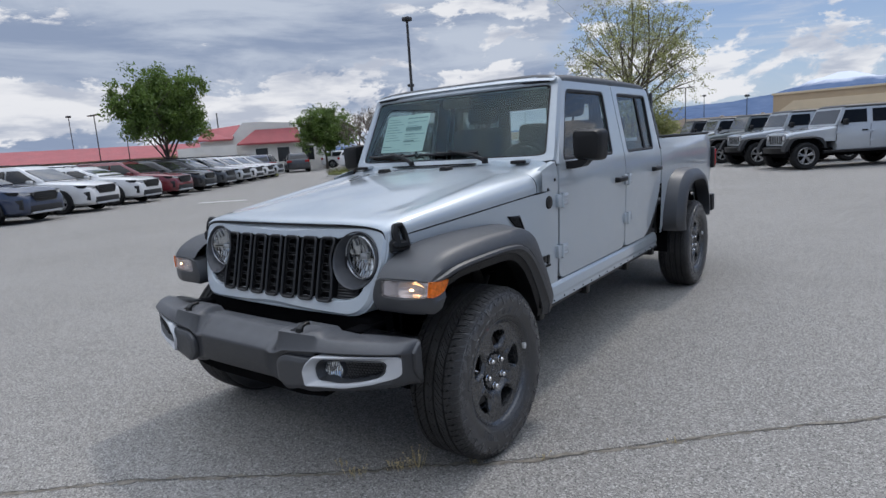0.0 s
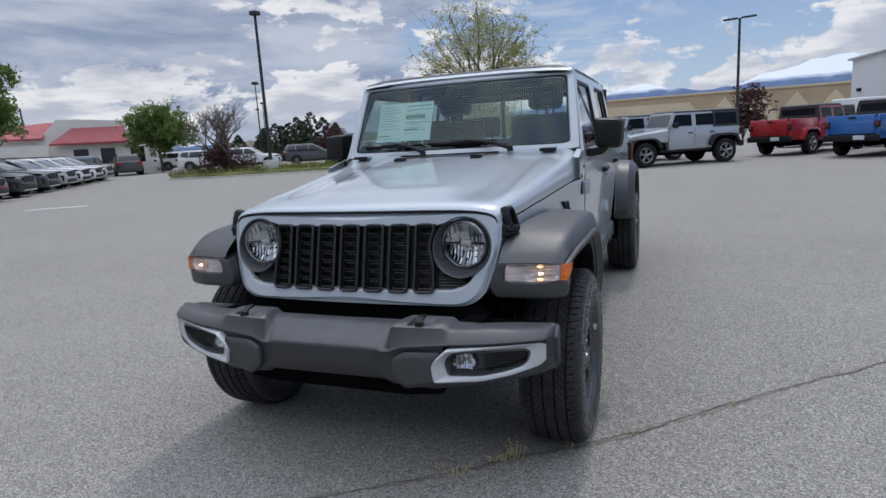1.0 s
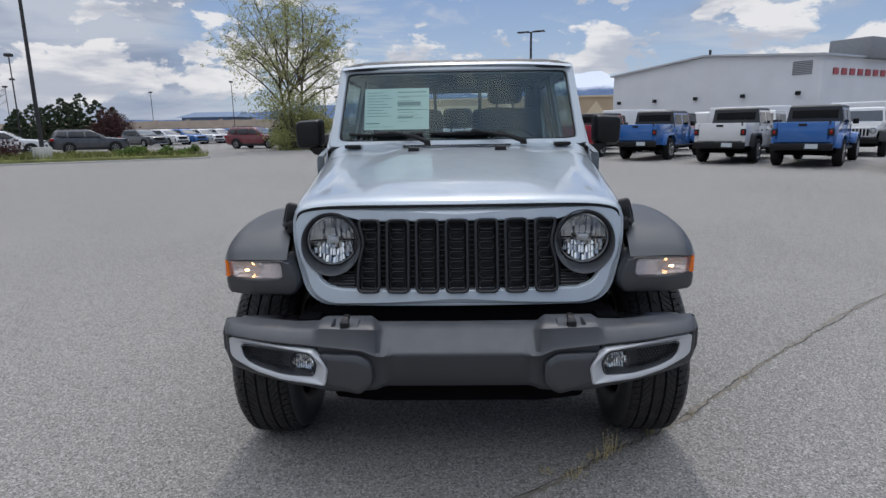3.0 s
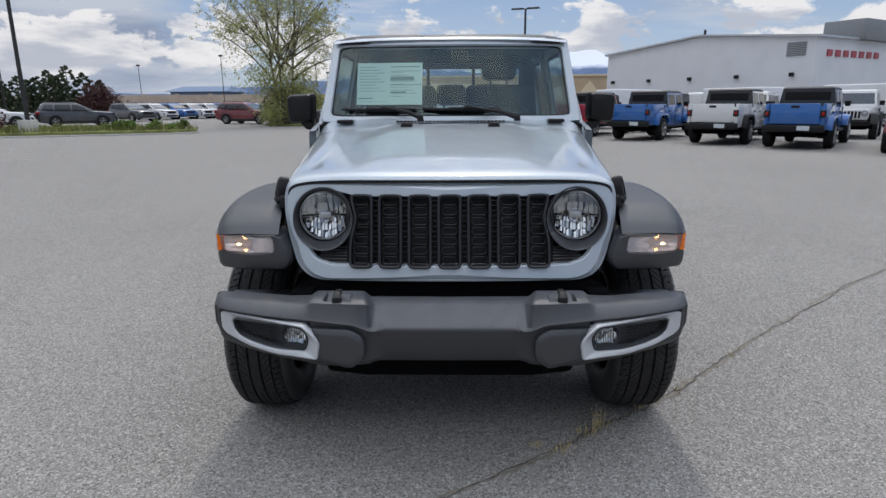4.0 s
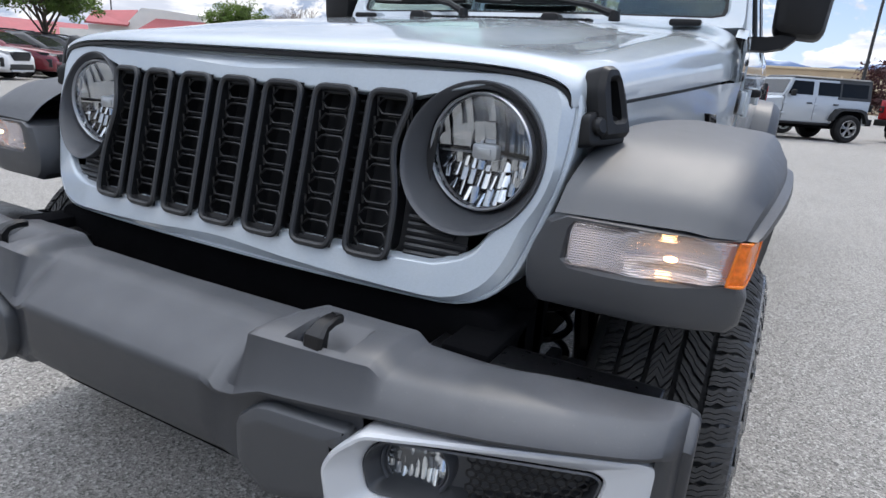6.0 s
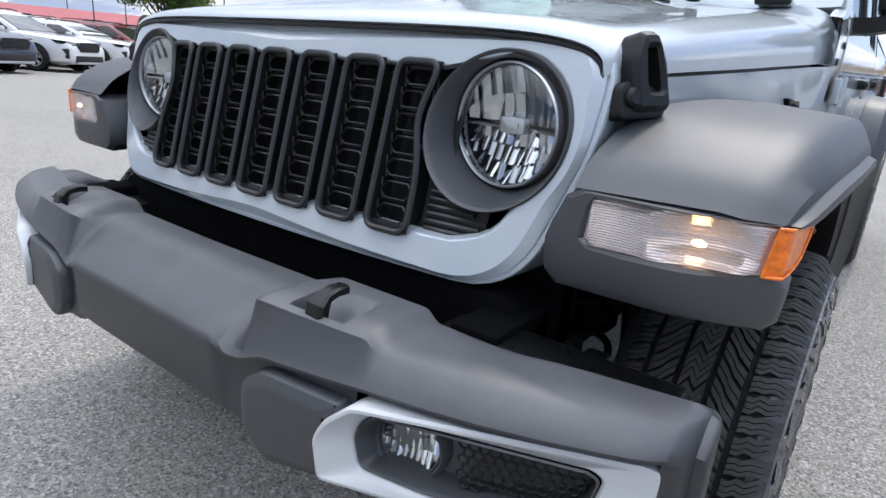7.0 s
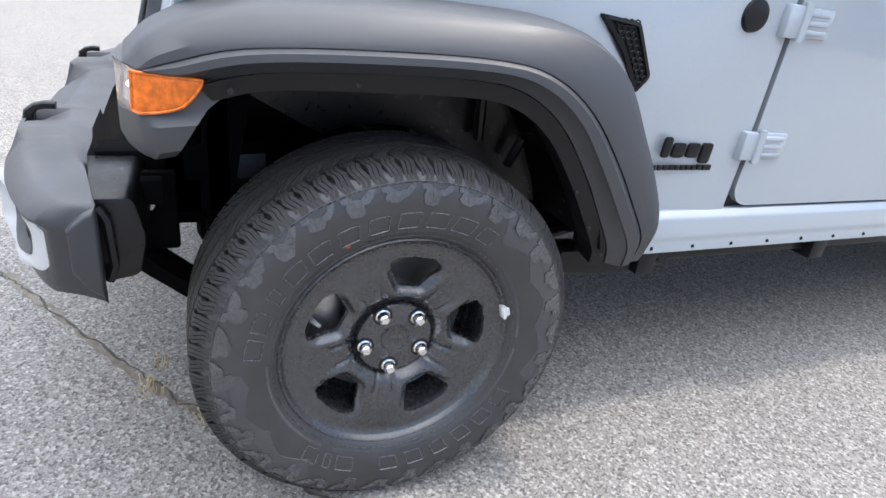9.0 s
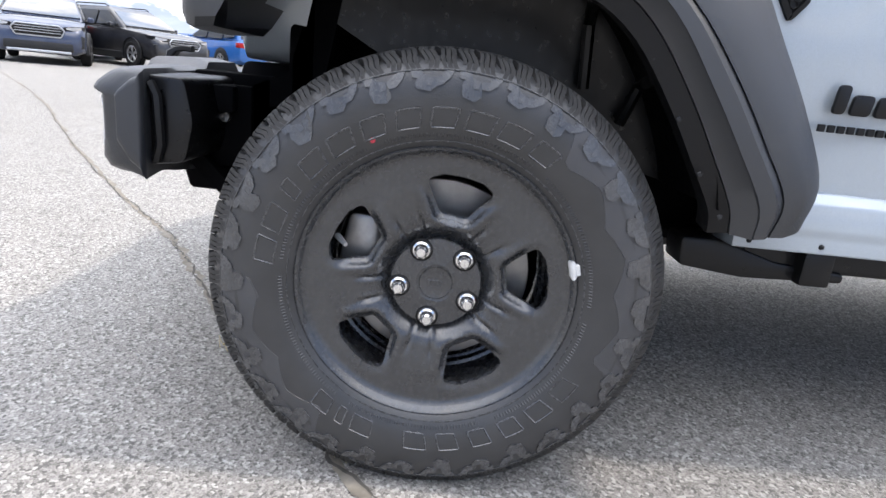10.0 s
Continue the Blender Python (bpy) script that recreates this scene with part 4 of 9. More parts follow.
def signal_box(bm):
    # the boxy front end of the flare, below the crease, open for the lamp
    out = [(0.640, 0.888), (0.892, 0.885), (0.893, 0.822), (0.907, 0.812), (0.903, 0.752), (0.618, 0.750), (0.606, 0.81)]
    c = (0.780, 0.848)
    o = polar(fillet(out, [0.012, 0.004, 0.004, 0.006, 0.02, 0.016, 0.03], 6), SIG_ANG, c)
    slot = polar(offset(SIG, 0.003), SIG_ANG, c)

    def ring(pts, d):
        return [(x, sig_y(x) + d, z) for x, z in pts]
    rear = [(x - 0.004, -0.375 + 0.62 * (z - 0.745) + 0.5 * max(0.0, z - 0.82), z + 0.004) for x, z in o]
    mid_ = [(a[0] + (b[0] - a[0]) * 0.3, a[1] + (b[1] - a[1]) * 0.3) for a, b in zip(o, slot)]
    near = [(a[0] + (b[0] - a[0]) * 0.08, a[1] + (b[1] - a[1]) * 0.08) for a, b in zip(o, slot)]
    loft(bm, [rear, ring(o, 0.018), ring(near, 0.006), ring(mid_, 0.0), ring([(a[0] + (b[0] - a[0]) * 0.92, a[1] + (b[1] - a[1]) * 0.92) for a, b in zip(o, slot)], 0.0), ring(slot, 0.004), ring(slot, 0.045)], caps=False)


for ob, s in zip(both("signal_housing", signal_box, M_PLAST, truck), (1, -1)):
    # clear lens with an amber end, lit bulb inside a bright bowl
    bm = bmesh.new()
    cl = fillet([(0.678, 0.880), (0.888, 0.881), (0.880, 0.825), (0.672, 0.819)], 0.006, 3)
    top, low = [(0.679, 0.8795), (0.75, 0.8798), (0.82, 0.880), (0.86, 0.8803), (0.887, 0.8805)], [(0.673, 0.8195), (0.74, 0.821), (0.81, 0.823), (0.85, 0.824), (0.879, 0.825)]
    rows = []
    for d in (0.010, -0.001, -0.003):
        sh = offset(cl, -0.003) if d < -0.002 else cl
        rows.append([(s * x, sig_y(x) + d, z) for x, z in sh])
    loft(bm, rows, caps=False)
    loft(bm, [[(s * (tx + (lx - tx) * q / 44), sig_y(tx + (lx - tx) * q / 44) - 0.003 - 0.0003 * (q % 4 == 2), tz_ + (lz_ - tz_) * q / 44) for q in range(45)] for (tx, tz_), (lx, lz_) in zip(top, low)], closed=False)
    part("signal_lens", bm, M_SIGLENS, ob, "clear ribbed front marker lens, lit warm white").visible_shadow = False
    bm = bmesh.new()
    def wrapped(u, z, d):
        # runs across the front's end, round the corner and back along the side
        f = smooth(0.012, 0.030, u)
        x = 0.880 + min(u, 0.020) * 0.9 + max(0.0, u - 0.020) * 0.115
        y = sig_y(min(x, 0.898)) - 0.003 + max(0.0, u - 0.018) * 0.99
        return (s * (x + d * f), y - d * (1 - f), z)

    def edge_u(t, v):
        return t * (0.106 - 0.028 * (1 - v) ** 1.5) + 0.008 * v * (1 - t)
    grid_ = [[(edge_u(t, v), 0.8245 + 0.0575 * v - 0.006 * t * v + 0.012 * t ** 3 * (1 - v), 0.0022 * min(1.0, 8 * min(t, 1 - t, v, 1 - v))) for v in np.linspace(0, 1, 9)] for t in np.linspace(0, 1, 17)]
    loft(bm, [[wrapped(u, z, d) for u, z, d in row] for row in grid_], closed=False)
    rim_ = [r[0] for r in grid_] + grid_[-1][1:] + [r[-1] for r in grid_[-2::-1]] + grid_[0][-2:0:-1]
    loft(bm, [[wrapped(u, z, d) for u, z, _ in rim_] for d in (0.0, -0.012)], caps=False)
    amber = part("amber_lens", bm, M_AMBERP, ob, "amber side marker lens")
    bm = bmesh.new()
    tube(bm, [wrapped(u, z, 0.0012) for u, z, _ in rim_], 0.0026, 6, closed=True)
    part("lens_rim", bm, M_AMBERP, amber)
    bm = bmesh.new()
    bmesh.ops.create_icosphere(bm, subdivisions=2, radius=0.0052, matrix=Matrix.Translation((s * 0.808, sig_y(0.808) + 0.016, 0.848)) @ Matrix.Diagonal((1.7, 0.8, 0.8, 1)))
    part("bulb", bm, M_BULB, ob)
    # reflector: a bowl round the bulb and a stepped flat inboard
    bm = bmesh.new()
    rows = []
    for i in range(25):
        x = 0.672 + 0.213 * i / 24
        col = []
        for q in range(81):
            z = 0.814 + 0.070 * q / 80
            rr = math.hypot((x - 0.808) / 0.060, (z - 0.848) / 0.038)
            dep = 0.034 - 0.026 * min(1.0, rr) ** 2
            if x < 0.748:
                dep = 0.012 + 0.006 * abs(math.sin((x - 0.672) * 42))
            col.append((s * x, sig_y(x) + dep + 0.0004 * math.sin(q * math.pi / 2), z))
        rows.append(col)
    loft(bm, rows, closed=False)
    part("signal_reflector", bm, M_SIGREF, ob)


# --- wheel-house liners
def liner(bm):
    c = [(-0.36, 0.86), (-0.25, 0.90), (-0.05, 0.925), (0.15, 0.92), (0.27, 0.87), (0.37, 0.74), (0.43, 0.62), (0.45, 0.555)]
    p = arch([(0, *q) for q in c], 28)
    rows = [[(x, q.y, q.z) for q in p] for x in (0.905, 0.80, 0.66, 0.61)]
    rows += [[(0.598, 0.05 + (q.y - 0.05) * f, 0.64 + (q.z - 0.64) * f) for q in p] for f in (0.93, 0.7, 0.35)]
    loft(bm, rows, closed=False)


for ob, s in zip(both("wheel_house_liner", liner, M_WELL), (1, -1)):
    for pts, r in ((((0.80, 0.215, 0.868), (0.70, 0.24, 0.872), (0.64, 0.25, 0.84), (0.63, 0.26, 0.72)), 0.012), (((0.70, 0.36, 0.742), (0.66, 0.36, 0.735), (0.64, 0.34, 0.66)), 0.012)):
        bm = bmesh.new()
        tube(bm, [(s * x, y, z) for x, y, z in pts], r, 8)
        part("moulded_rib", bm, M_WELL, ob)

# --- side panels of cowl, doors and bed
def skin(bm, rows, d=0.0, n=10, thick=0.02, xf=side_x):
    """A curved side panel from rows (z, y0, y1), with its edges turned in."""
    def pt(y, z, dd):
        return (xf(z) + dd, y, z)
    grid = [[pt(a + (b - a) * k / n, z, d) for k in range(n + 1)] for z, a, b in rows]
    vs = loft(bm, grid, closed=False)
    inn = []
    edge = vs[0] + [r[-1] for r in vs[1:-1]] + vs[-1][::-1] + [r[0] for r in vs[-2:0:-1]]
    back = [bm.verts.new((v.co.x - thick, v.co.y, v.co.z)) for v in edge]
    m = len(edge)
    for i in range(m):
        bm.faces.new((edge[i], back[i], back[(i + 1) % m], edge[(i + 1) % m]))


def rounded_rows(z0, z1, y0, y1, r=0.05, lower=True, upper=True, k=5):
    """Rows of an upright panel with rounded lower or upper corners; y0 and y1 are functions of z."""
    zs = []
    if lower:
        zs += [(z0 + r * (1 - math.cos(math.pi / 2 * i / k)), r * (1 - math.sin(math.pi / 2 * i / k))) for i in range(k + 1)]
    else:
        zs.append((z0, 0.0))
    for i in range(1, 8):
        z = zs[0][0] + (z1 - z0) * i / 8
        if z0 + (r if lower else 0) < z < z1 - (r if upper else 0):
            zs.append((z, 0.0))
    if upper:
        zs += [(z1 - r * (1 - math.sin(math.pi / 2 * i / k)), r * (1 - math.cos(math.pi / 2 * i / k))) for i in range(k + 1)]
    else:
        zs.append((z1, 0.0))
    return [(z, y0(z) + e, y1(z) - e) for z, e in zs]


def body_x(y, z):
    return side_x(z) * lerp(y, [-0.32, 0.0, 0.35, 0.80], [0.825, 0.868, 0.925, 1.0])


def fender_side(bm):
    # between hood seam and flare, tapering to the grille
    ysl = [-0.33, -0.25, -0.1, 0.05, 0.2, 0.35, 0.5, 0.65, 0.75, 0.86, 0.925]
    rows = []
    for y in ysl:
        top = lerp(y, HY, HS) - 0.006 if y < 0.72 else lerp(y, [0.72, 0.80, 0.925], [1.101, 1.108, 1.120])
        bot = lerp(y, [-0.33, 0.30, 0.36, 0.43, 0.50, 0.56, 0.60, 0.925], [0.95, 0.95, 0.88, 0.80, 0.70, 0.60, 0.530, 0.530])
        r = []
        for k in range(11):
            z = bot + (top - bot) * k / 10
            w = lerp(y, HY, HW) + 0.004 if y < 0.72 else side_x(1.1)
            x = body_x(y, z) if y < 0.8 else side_x(z)
            x = x + (w - body_x(min(y, 0.8), 1.1)) * smooth(0.9, 1.1, z)
            r.append((x, y, z))
        r.append((r[-1][0] - 0.03, y, top - 0.004))
        rows.append(r)
    loft(bm, rows, closed=False)


both("fender_side_panel", fender_side, M_SILVER)


def cowl_side(bm):
    # above the seam, between hood and front door
    rows = []
    for y in (0.735, 0.78, 0.83, 0.88, 0.925):
        r = []
        top = lerp(y, [0.735, 0.83, 0.925], [1.222, 1.245, 1.262])
        for k in range(7):
            z = 1.112 + (top - 1.112) * k / 6
            r.append((side_x(z) + 0.001, y, z))
        r.append((side_x(top) - 0.03, y, top + 0.004))
        rows.append(r)
    loft(bm, rows, closed=False)


both("cowl_side_panel", cowl_side, M_SILVER)


def front_door(bm):
    skin(bm, rounded_rows(0.590, 1.248, lambda z: 0.938 + 0.03 * smooth(1.15, 1.25, z), lambda z: 2.020, 0.06, upper=False), 0.004, 12)


def rear_door(bm):
    skin(bm, rounded_rows(0.590, 1.248, lambda z: 2.032, lambda z: lerp(z, [0.59, 0.70, 0.86, 0.95, 1.25], [2.50, 2.66, 2.79, 2.84, 2.86]), 0.05, upper=False), 0.004, 12)


def window_frame(bm, outer, inner, d=0.004, thick=0.03):
    """A frame between two matching outlines in (y, z) on the cab's side."""
    n = len(outer)
    f = lambda pts, dd: [(side_x(z) + dd, y, z) for y, z in pts]
    loft(bm, [f(outer, d - thick), f(outer, d), f(offset(inner, 0.008), d), f(inner, d - 0.008), f(inner, d - thick)], caps=False)


FW_OUT = fillet([(0.955, 1.244), (2.020, 1.244), (2.000, 1.725), (1.215, 1.725)], [0.01, 0.01, 0.03, 0.05], 5)
FW_IN = fillet([(1.035, 1.268), (1.815, 1.262), (1.845, 1.672), (1.255, 1.672)], [0.03, 0.03, 0.04, 0.05], 5)
RW_OUT = fillet([(2.032, 1.244), (2.858, 1.244), (2.800, 1.725), (2.012, 1.725)], [0.01, 0.01, 0.05, 0.03], 5)
RW_IN = fillet([(2.105, 1.262), (2.700, 1.262), (2.715, 1.672), (2.095, 1.672)], [0.03, 0.03, 0.04, 0.04], 5)


def hinge_at(bm, y, z, s=1.0):
    x = side_x(z)
    box(bm, (x - 0.005, y - 0.055, z - 0.036), (x + 0.020, y - 0.008, z + 0.036), 0.006)
    box(bm, (x + 0.000, y + 0.004, z - 0.034), (x + 0.016, y + 0.095, z + 0.034), 0.008)
    for dz in (-0.02, 0.0, 0.02):
        box(bm, (x + 0.010, y + 0.01, z + dz - 0.006), (x + 0.022, y + 0.075, z + dz + 0.006), 0.004)
    tube(bm, [(x + 0.020, y - 0.004, z - 0.042), (x + 0.020, y - 0.004, z + 0.042)], 0.010, 10)


def door_handle(bm, y, z):
    x = side_x(z)
    box(bm, (x + 0.012, y - 0.085, z - 0.016), (x + 0.040, y + 0.085, z + 0.016), 0.010, 3)
    box(bm, (x - 0.01, y - 0.085, z - 0.018), (x + 0.03, y - 0.055, z + 0.018), 0.008)
    box(bm, (x - 0.01, y + 0.045, z - 0.018), (x + 0.03, y + 0.085, z + 0.018), 0.008)


for s in (1, -1):
    def mk(name, fn, mat, parent=truck, label=""):
        b = bmesh.new()
        fn(b)
        if s < 0:
            mirrored(b)
        return part(name, b, mat, parent, label)

    fd = mk("front_door", front_door, M_SILVER)
    mk("window_frame", lambda b: window_frame(b, FW_OUT, FW_IN), M_SILVER, fd)
    mk("window_seal", lambda b: window_frame(b, offset(FW_IN, 0.004), offset(FW_IN, -0.016), 0.001, 0.012), M_BLACK, fd)
    mk("window_pane", lambda b: b.faces.new([b.verts.new((side_x(z) - 0.012, y, z)) for y, z in offset(FW_IN, -0.004)]), M_SIDEGL, fd).visible_shadow = False
    mk("door_handle", lambda b: door_handle(b, 1.895, 1.085), M_BLACK, fd, "black door handle")
    for z in (1.045, 0.755):
        mk("door_hinge", lambda b: hinge_at(b, 0.948, z), M_SILVER, fd, "bare silver external door hinge")
    rd = mk("rear_door", rear_door, M_SILVER)
    mk("window_frame", lambda b: window_frame(b, RW_OUT, RW_IN), M_SILVER, rd)
    mk("window_seal", lambda b: window_frame(b, offset(RW_IN, 0.004), offset(RW_IN, -0.016), 0.001, 0.012), M_BLACK, rd)
    mk("window_pane", lambda b: b.faces.new([b.verts.new((side_x(z) - 0.012, y, z)) for y, z in offset(RW_IN, -0.004)]), M_SIDEGL, rd).visible_shadow = False
    mk("window_divider", lambda b: loft(b, [[(side_x(z) - 0.004, y, z), (side_x(z) - 0.004, y + 0.035, z), (side_x(z) - 0.02, y + 0.035, z), (side_x(z) - 0.02, y, z)] for y, z in ((2.50, 1.27), (2.50, 1.665))]), M_BLACK, rd)
    mk("door_handle", lambda b: door_handle(b, 2.70, 1.105), M_BLACK, rd, "black door handle")
    for z in (1.075, 0.80):
        mk("door_hinge", lambda b: hinge_at(b, 2.040, z), M_SILVER, rd)
    # sill
    def sill(b):
        prism(b, fillet([(0.768, 0.582), (0.783, 0.562), (0.787, 0.515), (0.784, 0.500), (0.786, 0.470), (0.70, 0.468), (0.70, 0.582)], 0.005), "y", 0.545, 2.76, 0.004)
    mk("sill", sill, M_SILVER)
    stud = None
    for k in range(16):
        if stud is None:
            b = bmesh.new()
            bmesh.ops.create_icosphere(b, subdivisions=1, radius=0.006)
            stud = part("sill_screw", b, M_BLACK, truck)
            stud_mesh = stud.data
        else:
            stud = new("sill_screw", stud_mesh)
            stud.parent = truck
        stud.matrix_parent_inverse = Matrix.Identity(4)
        stud.matrix_basis = Matrix.Translation((s * 0.785, 0.575 + 0.135 * k - 1.75, 0.485))
    def frame_rail(b):
        prism(b, fillet([(0.60, 0.505), (0.73, 0.505), (0.735, 0.42), (0.61, 0.41)], 0.012), "y", 0.60, 2.95)
        # mount ahead of the sill, stepping down to the rail
        prism(b, fillet([(0.470, 0.470), (0.545, 0.470), (0.66, 0.435), (0.80, 0.425), (0.80, 0.405), (0.60, 0.398), (0.475, 0.412)], 0.012), "x", 0.66, 0.742, 0.006)
        for y in (0.70, 1.35, 2.1, 2.7):
            box(b, (0.66, y, 0.400), (0.765, y + 0.06, 0.470), 0.006)
    mk("frame_rail", frame_rail, M_BLACKM)
    # door gap shadow lines: a dark inner jamb
    mk("door_jamb", lambda b: skin(b, [(0.575, 0.90, 2.70), (0.8, 0.90, 2.86), (1.25, 0.90, 2.87)], -0.016, 6), M_BLACK)
    mk("belt_jamb", lambda b: skin(b, [(1.235, 0.93, 2.87), (1.262, 0.945, 2.87)], -0.012, 6), M_BLACK)
    def bpillar(b):
        loft(b, [[(side_x(z) - 0.02, y, z) for y in (1.86, 2.09)] for z in (1.25, 1.72)], closed=False)
    mk("door_pillar", bpillar, M_BLACK)
    # round badge ahead of the door
    def badge(b):
        x = side_x(1.045)
        lathe(b, [(0.0001, 0.008), (0.026, 0.008), (0.034, 0.006), (0.038, -0.004)], 28, centre=(x, 0.812, 1.048), axis="x")
    mk("round_badge", badge, M_BLACKM)
    for y, z in ((0.885, 1.165), (0.80, 1.118)):
        mk("body_plug", lambda b: lathe(b, [(0.0001, 0.006), (0.008, 0.006), (0.011, 0.0)], 12, centre=(side_x(z), y, z), axis="x"), M_BLACK)

    # vent behind the flare
    def vent(b):
        o = fillet([(0.440, 1.018), (0.535, 1.008), (0.590, 0.900), (0.562, 0.862), (0.510, 0.945)], 0.010, 3)
        f = lambda pts, d: [(body_x(y, z) + d, y, z) for y, z in pts]
        loft(b, [f(o, -0.004), f(o, 0.008), f(offset(o, -0.008), 0.010), f(offset(o, -0.010), 0.003)], caps=False)
    mk("fender_vent", vent, M_BLACK)
    def vgrid(b):
        o = fillet([(0.440, 1.018), (0.535, 1.008), (0.590, 0.900), (0.562, 0.862), (0.510, 0.945)], 0.010, 3)
        b.faces.new([b.verts.new((body_x(y, z) + 0.0035, y, z)) for y, z in offset(o, -0.009)])
        for r in range(11):
            for c in range(11):
                y, z = 0.44 + 0.0145 * c + (0.007 if r % 2 else 0), 0.880 + 0.0125 * r
                if not (lerp(z, [0.87, 0.945, 1.01], [0.565, 0.525, 0.472]) < y < lerp(z, [0.87, 0.90, 1.0], [0.562, 0.577, 0.528])):
                    continue
                h = [(y + 0.0075 * math.cos(a), z + 0.0075 * math.sin(a)) for a in (math.pi / 6 + math.pi / 3 * k for k in range(6))]
                tube(b, [(body_x(u, v) + 0.006, u, v) for u, v in h], 0.0018, 4, closed=True)
    mk("vent_grid", vgrid, M_BLACK)

    # maker's mark on the fender side, as plain raised bars
    y = 0.662
    for wd, lo, hi in ((0.030, 0.0, 0.050), (0.044, 0.0, 0.036), (0.044, 0.0, 0.036), (0.040, -0.014, 0.036)):
        def mark(b):
            o = fillet([(y, 0.722 + lo), (y + wd - 0.008, 0.722 + lo), (y + wd - 0.004, 0.722 + hi), (y + 0.004, 0.722 + hi)], 0.009, 3)
            prism(b, o, "x", side_x(0.75) - 0.004, side_x(0.75) + 0.005, 0.002)
        mk("raised_mark", mark, M_BLACKM, label="black raised maker's mark as a plain bar")
        y += wd
    for k in range(10):
        def model(b):
            y0 = 0.648 + 0.0175 * k
            box(b, (side_x(0.7) - 0.003, y0, 0.690), (side_x(0.7) + 0.003, y0 + (0.013 if k < 9 else 0.026), 0.703), 0.001, 1)
        mk("model_mark", model, M_BLACKM)

    # hood latch
    def latch_frame(b):
        bmesh.ops.transform(b, matrix=Matrix.Translation((0.650, -0.300, 1.026)) @ pose(0, 0, 0, 4, -13, -24), verts=b.verts)

    def latch(b):
        o = fillet([(-0.034, -0.046), (0.034, -0.046), (0.032, 0.020), (0.018, 0.062), (-0.016, 0.062), (-0.032, 0.026)], 0.010, 4)
        h = fillet([(-0.008, -0.020), (0.016, -0.020), (0.016, 0.000), (0.012, 0.040), (-0.006, 0.040), (-0.008, 0.004)], 0.005, 4)
        rg = lambda pts, w: [(w, u, v) for u, v in pts]
        loft(b, [rg(h, 0.0), rg(o, 0.0), rg(o, 0.028), rg(offset(o, -0.007), 0.037), rg(offset(h, 0.006), 0.038), rg(h, 0.033), rg(h, 0.0)], caps=False)
        latch_frame(b)
    lt = mk("hood_latch", latch, M_BLACK, label="black rubber hood latch")

    def latch_base(b):
        o = fillet([(-0.058, -0.054), (0.030, -0.056), (0.034, -0.020), (-0.020, 0.000), (-0.052, -0.006)], 0.012, 4)
        prism(b, o, "x", -0.006, 0.026, 0.005)
        latch_frame(b)
    mk("latch_base", latch_base, M_BLACK, lt)

    def latch_pin(b):
        lathe(b, [(0.0001, 0.036), (0.010, 0.036), (0.014, 0.032), (0.015, 0.0)], 18, centre=(0, -0.034, -0.026), axis="x")
        latch_frame(b)
    mk("latch_pin", latch_pin, M_BLACK, lt)

    # mirror
    def mirror_shell(b):
        o = fillet([(0.835, 1.262), (0.985, 1.250), (0.995, 1.425), (0.830, 1.435)], [0.03, 0.035, 0.035, 0.025], 5)
        f = lambda pts, y, sc: [(0.912 + (x - 0.912) * sc, y + 0.10 * (x - 0.912), 1.343 + (z - 1.343) * sc) for x, z in pts]
        loft(b, [f(o, 1.165, 0.93), f(o, 1.160, 1.0), f(o, 1.09, 1.0), f(o, 1.055, 0.96), f(o, 1.035, 0.86), f(o, 1.028, 0.6)])
    mir = mk("wing_mirror", mirror_shell, M_BLACK, truck, "black door mirror")
    mk("mirror_arm", lambda b: loft(b, [[(x, y, z) for y, z in ((1.05 + dy, zz + 0.022), (1.14 + dy, zz + 0.022), (1.14 + dy, zz - 0.022), (1.05 + dy, zz - 0.022))] for x, zz, dy in ((0.77, 1.235, 0.0), (0.83, 1.235, 0.0), (0.88, 1.245, 0.0), (0.91, 1.275, 0.01))]), M_BLACK, mir)
    mk("mirror_glass", lambda b: b.faces.new([b.verts.new((0.912 + (x - 0.912) * 0.86, 1.168 + 0.10 * (x - 0.912), 1.343 + (z - 1.343) * 0.86)) for x, z in fillet([(0.835, 1.262), (0.985, 1.250), (0.995, 1.425), (0.830, 1.435)], 0.03, 5)]), M_CHROME, mir)

    # bed side
    def bed_side(b):
        rows = []
        for y in [2.885, 2.92, 3.0, 3.1, 3.2, 3.3, 3.487, 3.7, 3.8, 3.9, 4.0, 4.1, 4.3, 4.5, 4.66, 4.70]:
            dy = abs(y - 3.50)
            bot = 0.56 if y < 2.95 else (0.50 + 0.42 * math.sqrt(max(0, 1 - (dy / 0.52) ** 4)) if dy < 0.52 else 0.58)
            rows.append([(side_x(bot + (1.335 - bot) * k / 8) + 0.004 - 0.02 * smooth(4.6, 4.7, y), y, bot + (1.335 - bot) * k / 8) for k in range(9)] + [(0.74, y, 1.345), (0.69, y, 1.342), (0.69, y, 1.30)])
        loft(b, rows, closed=False)
    mk("bed_side", bed_side, M_SILVER)
    mk("bed_rail", lambda b: box(b, (0.69, 2.90, 1.343), (0.765, 4.68, 1.360), 0.006), M_BLACK)

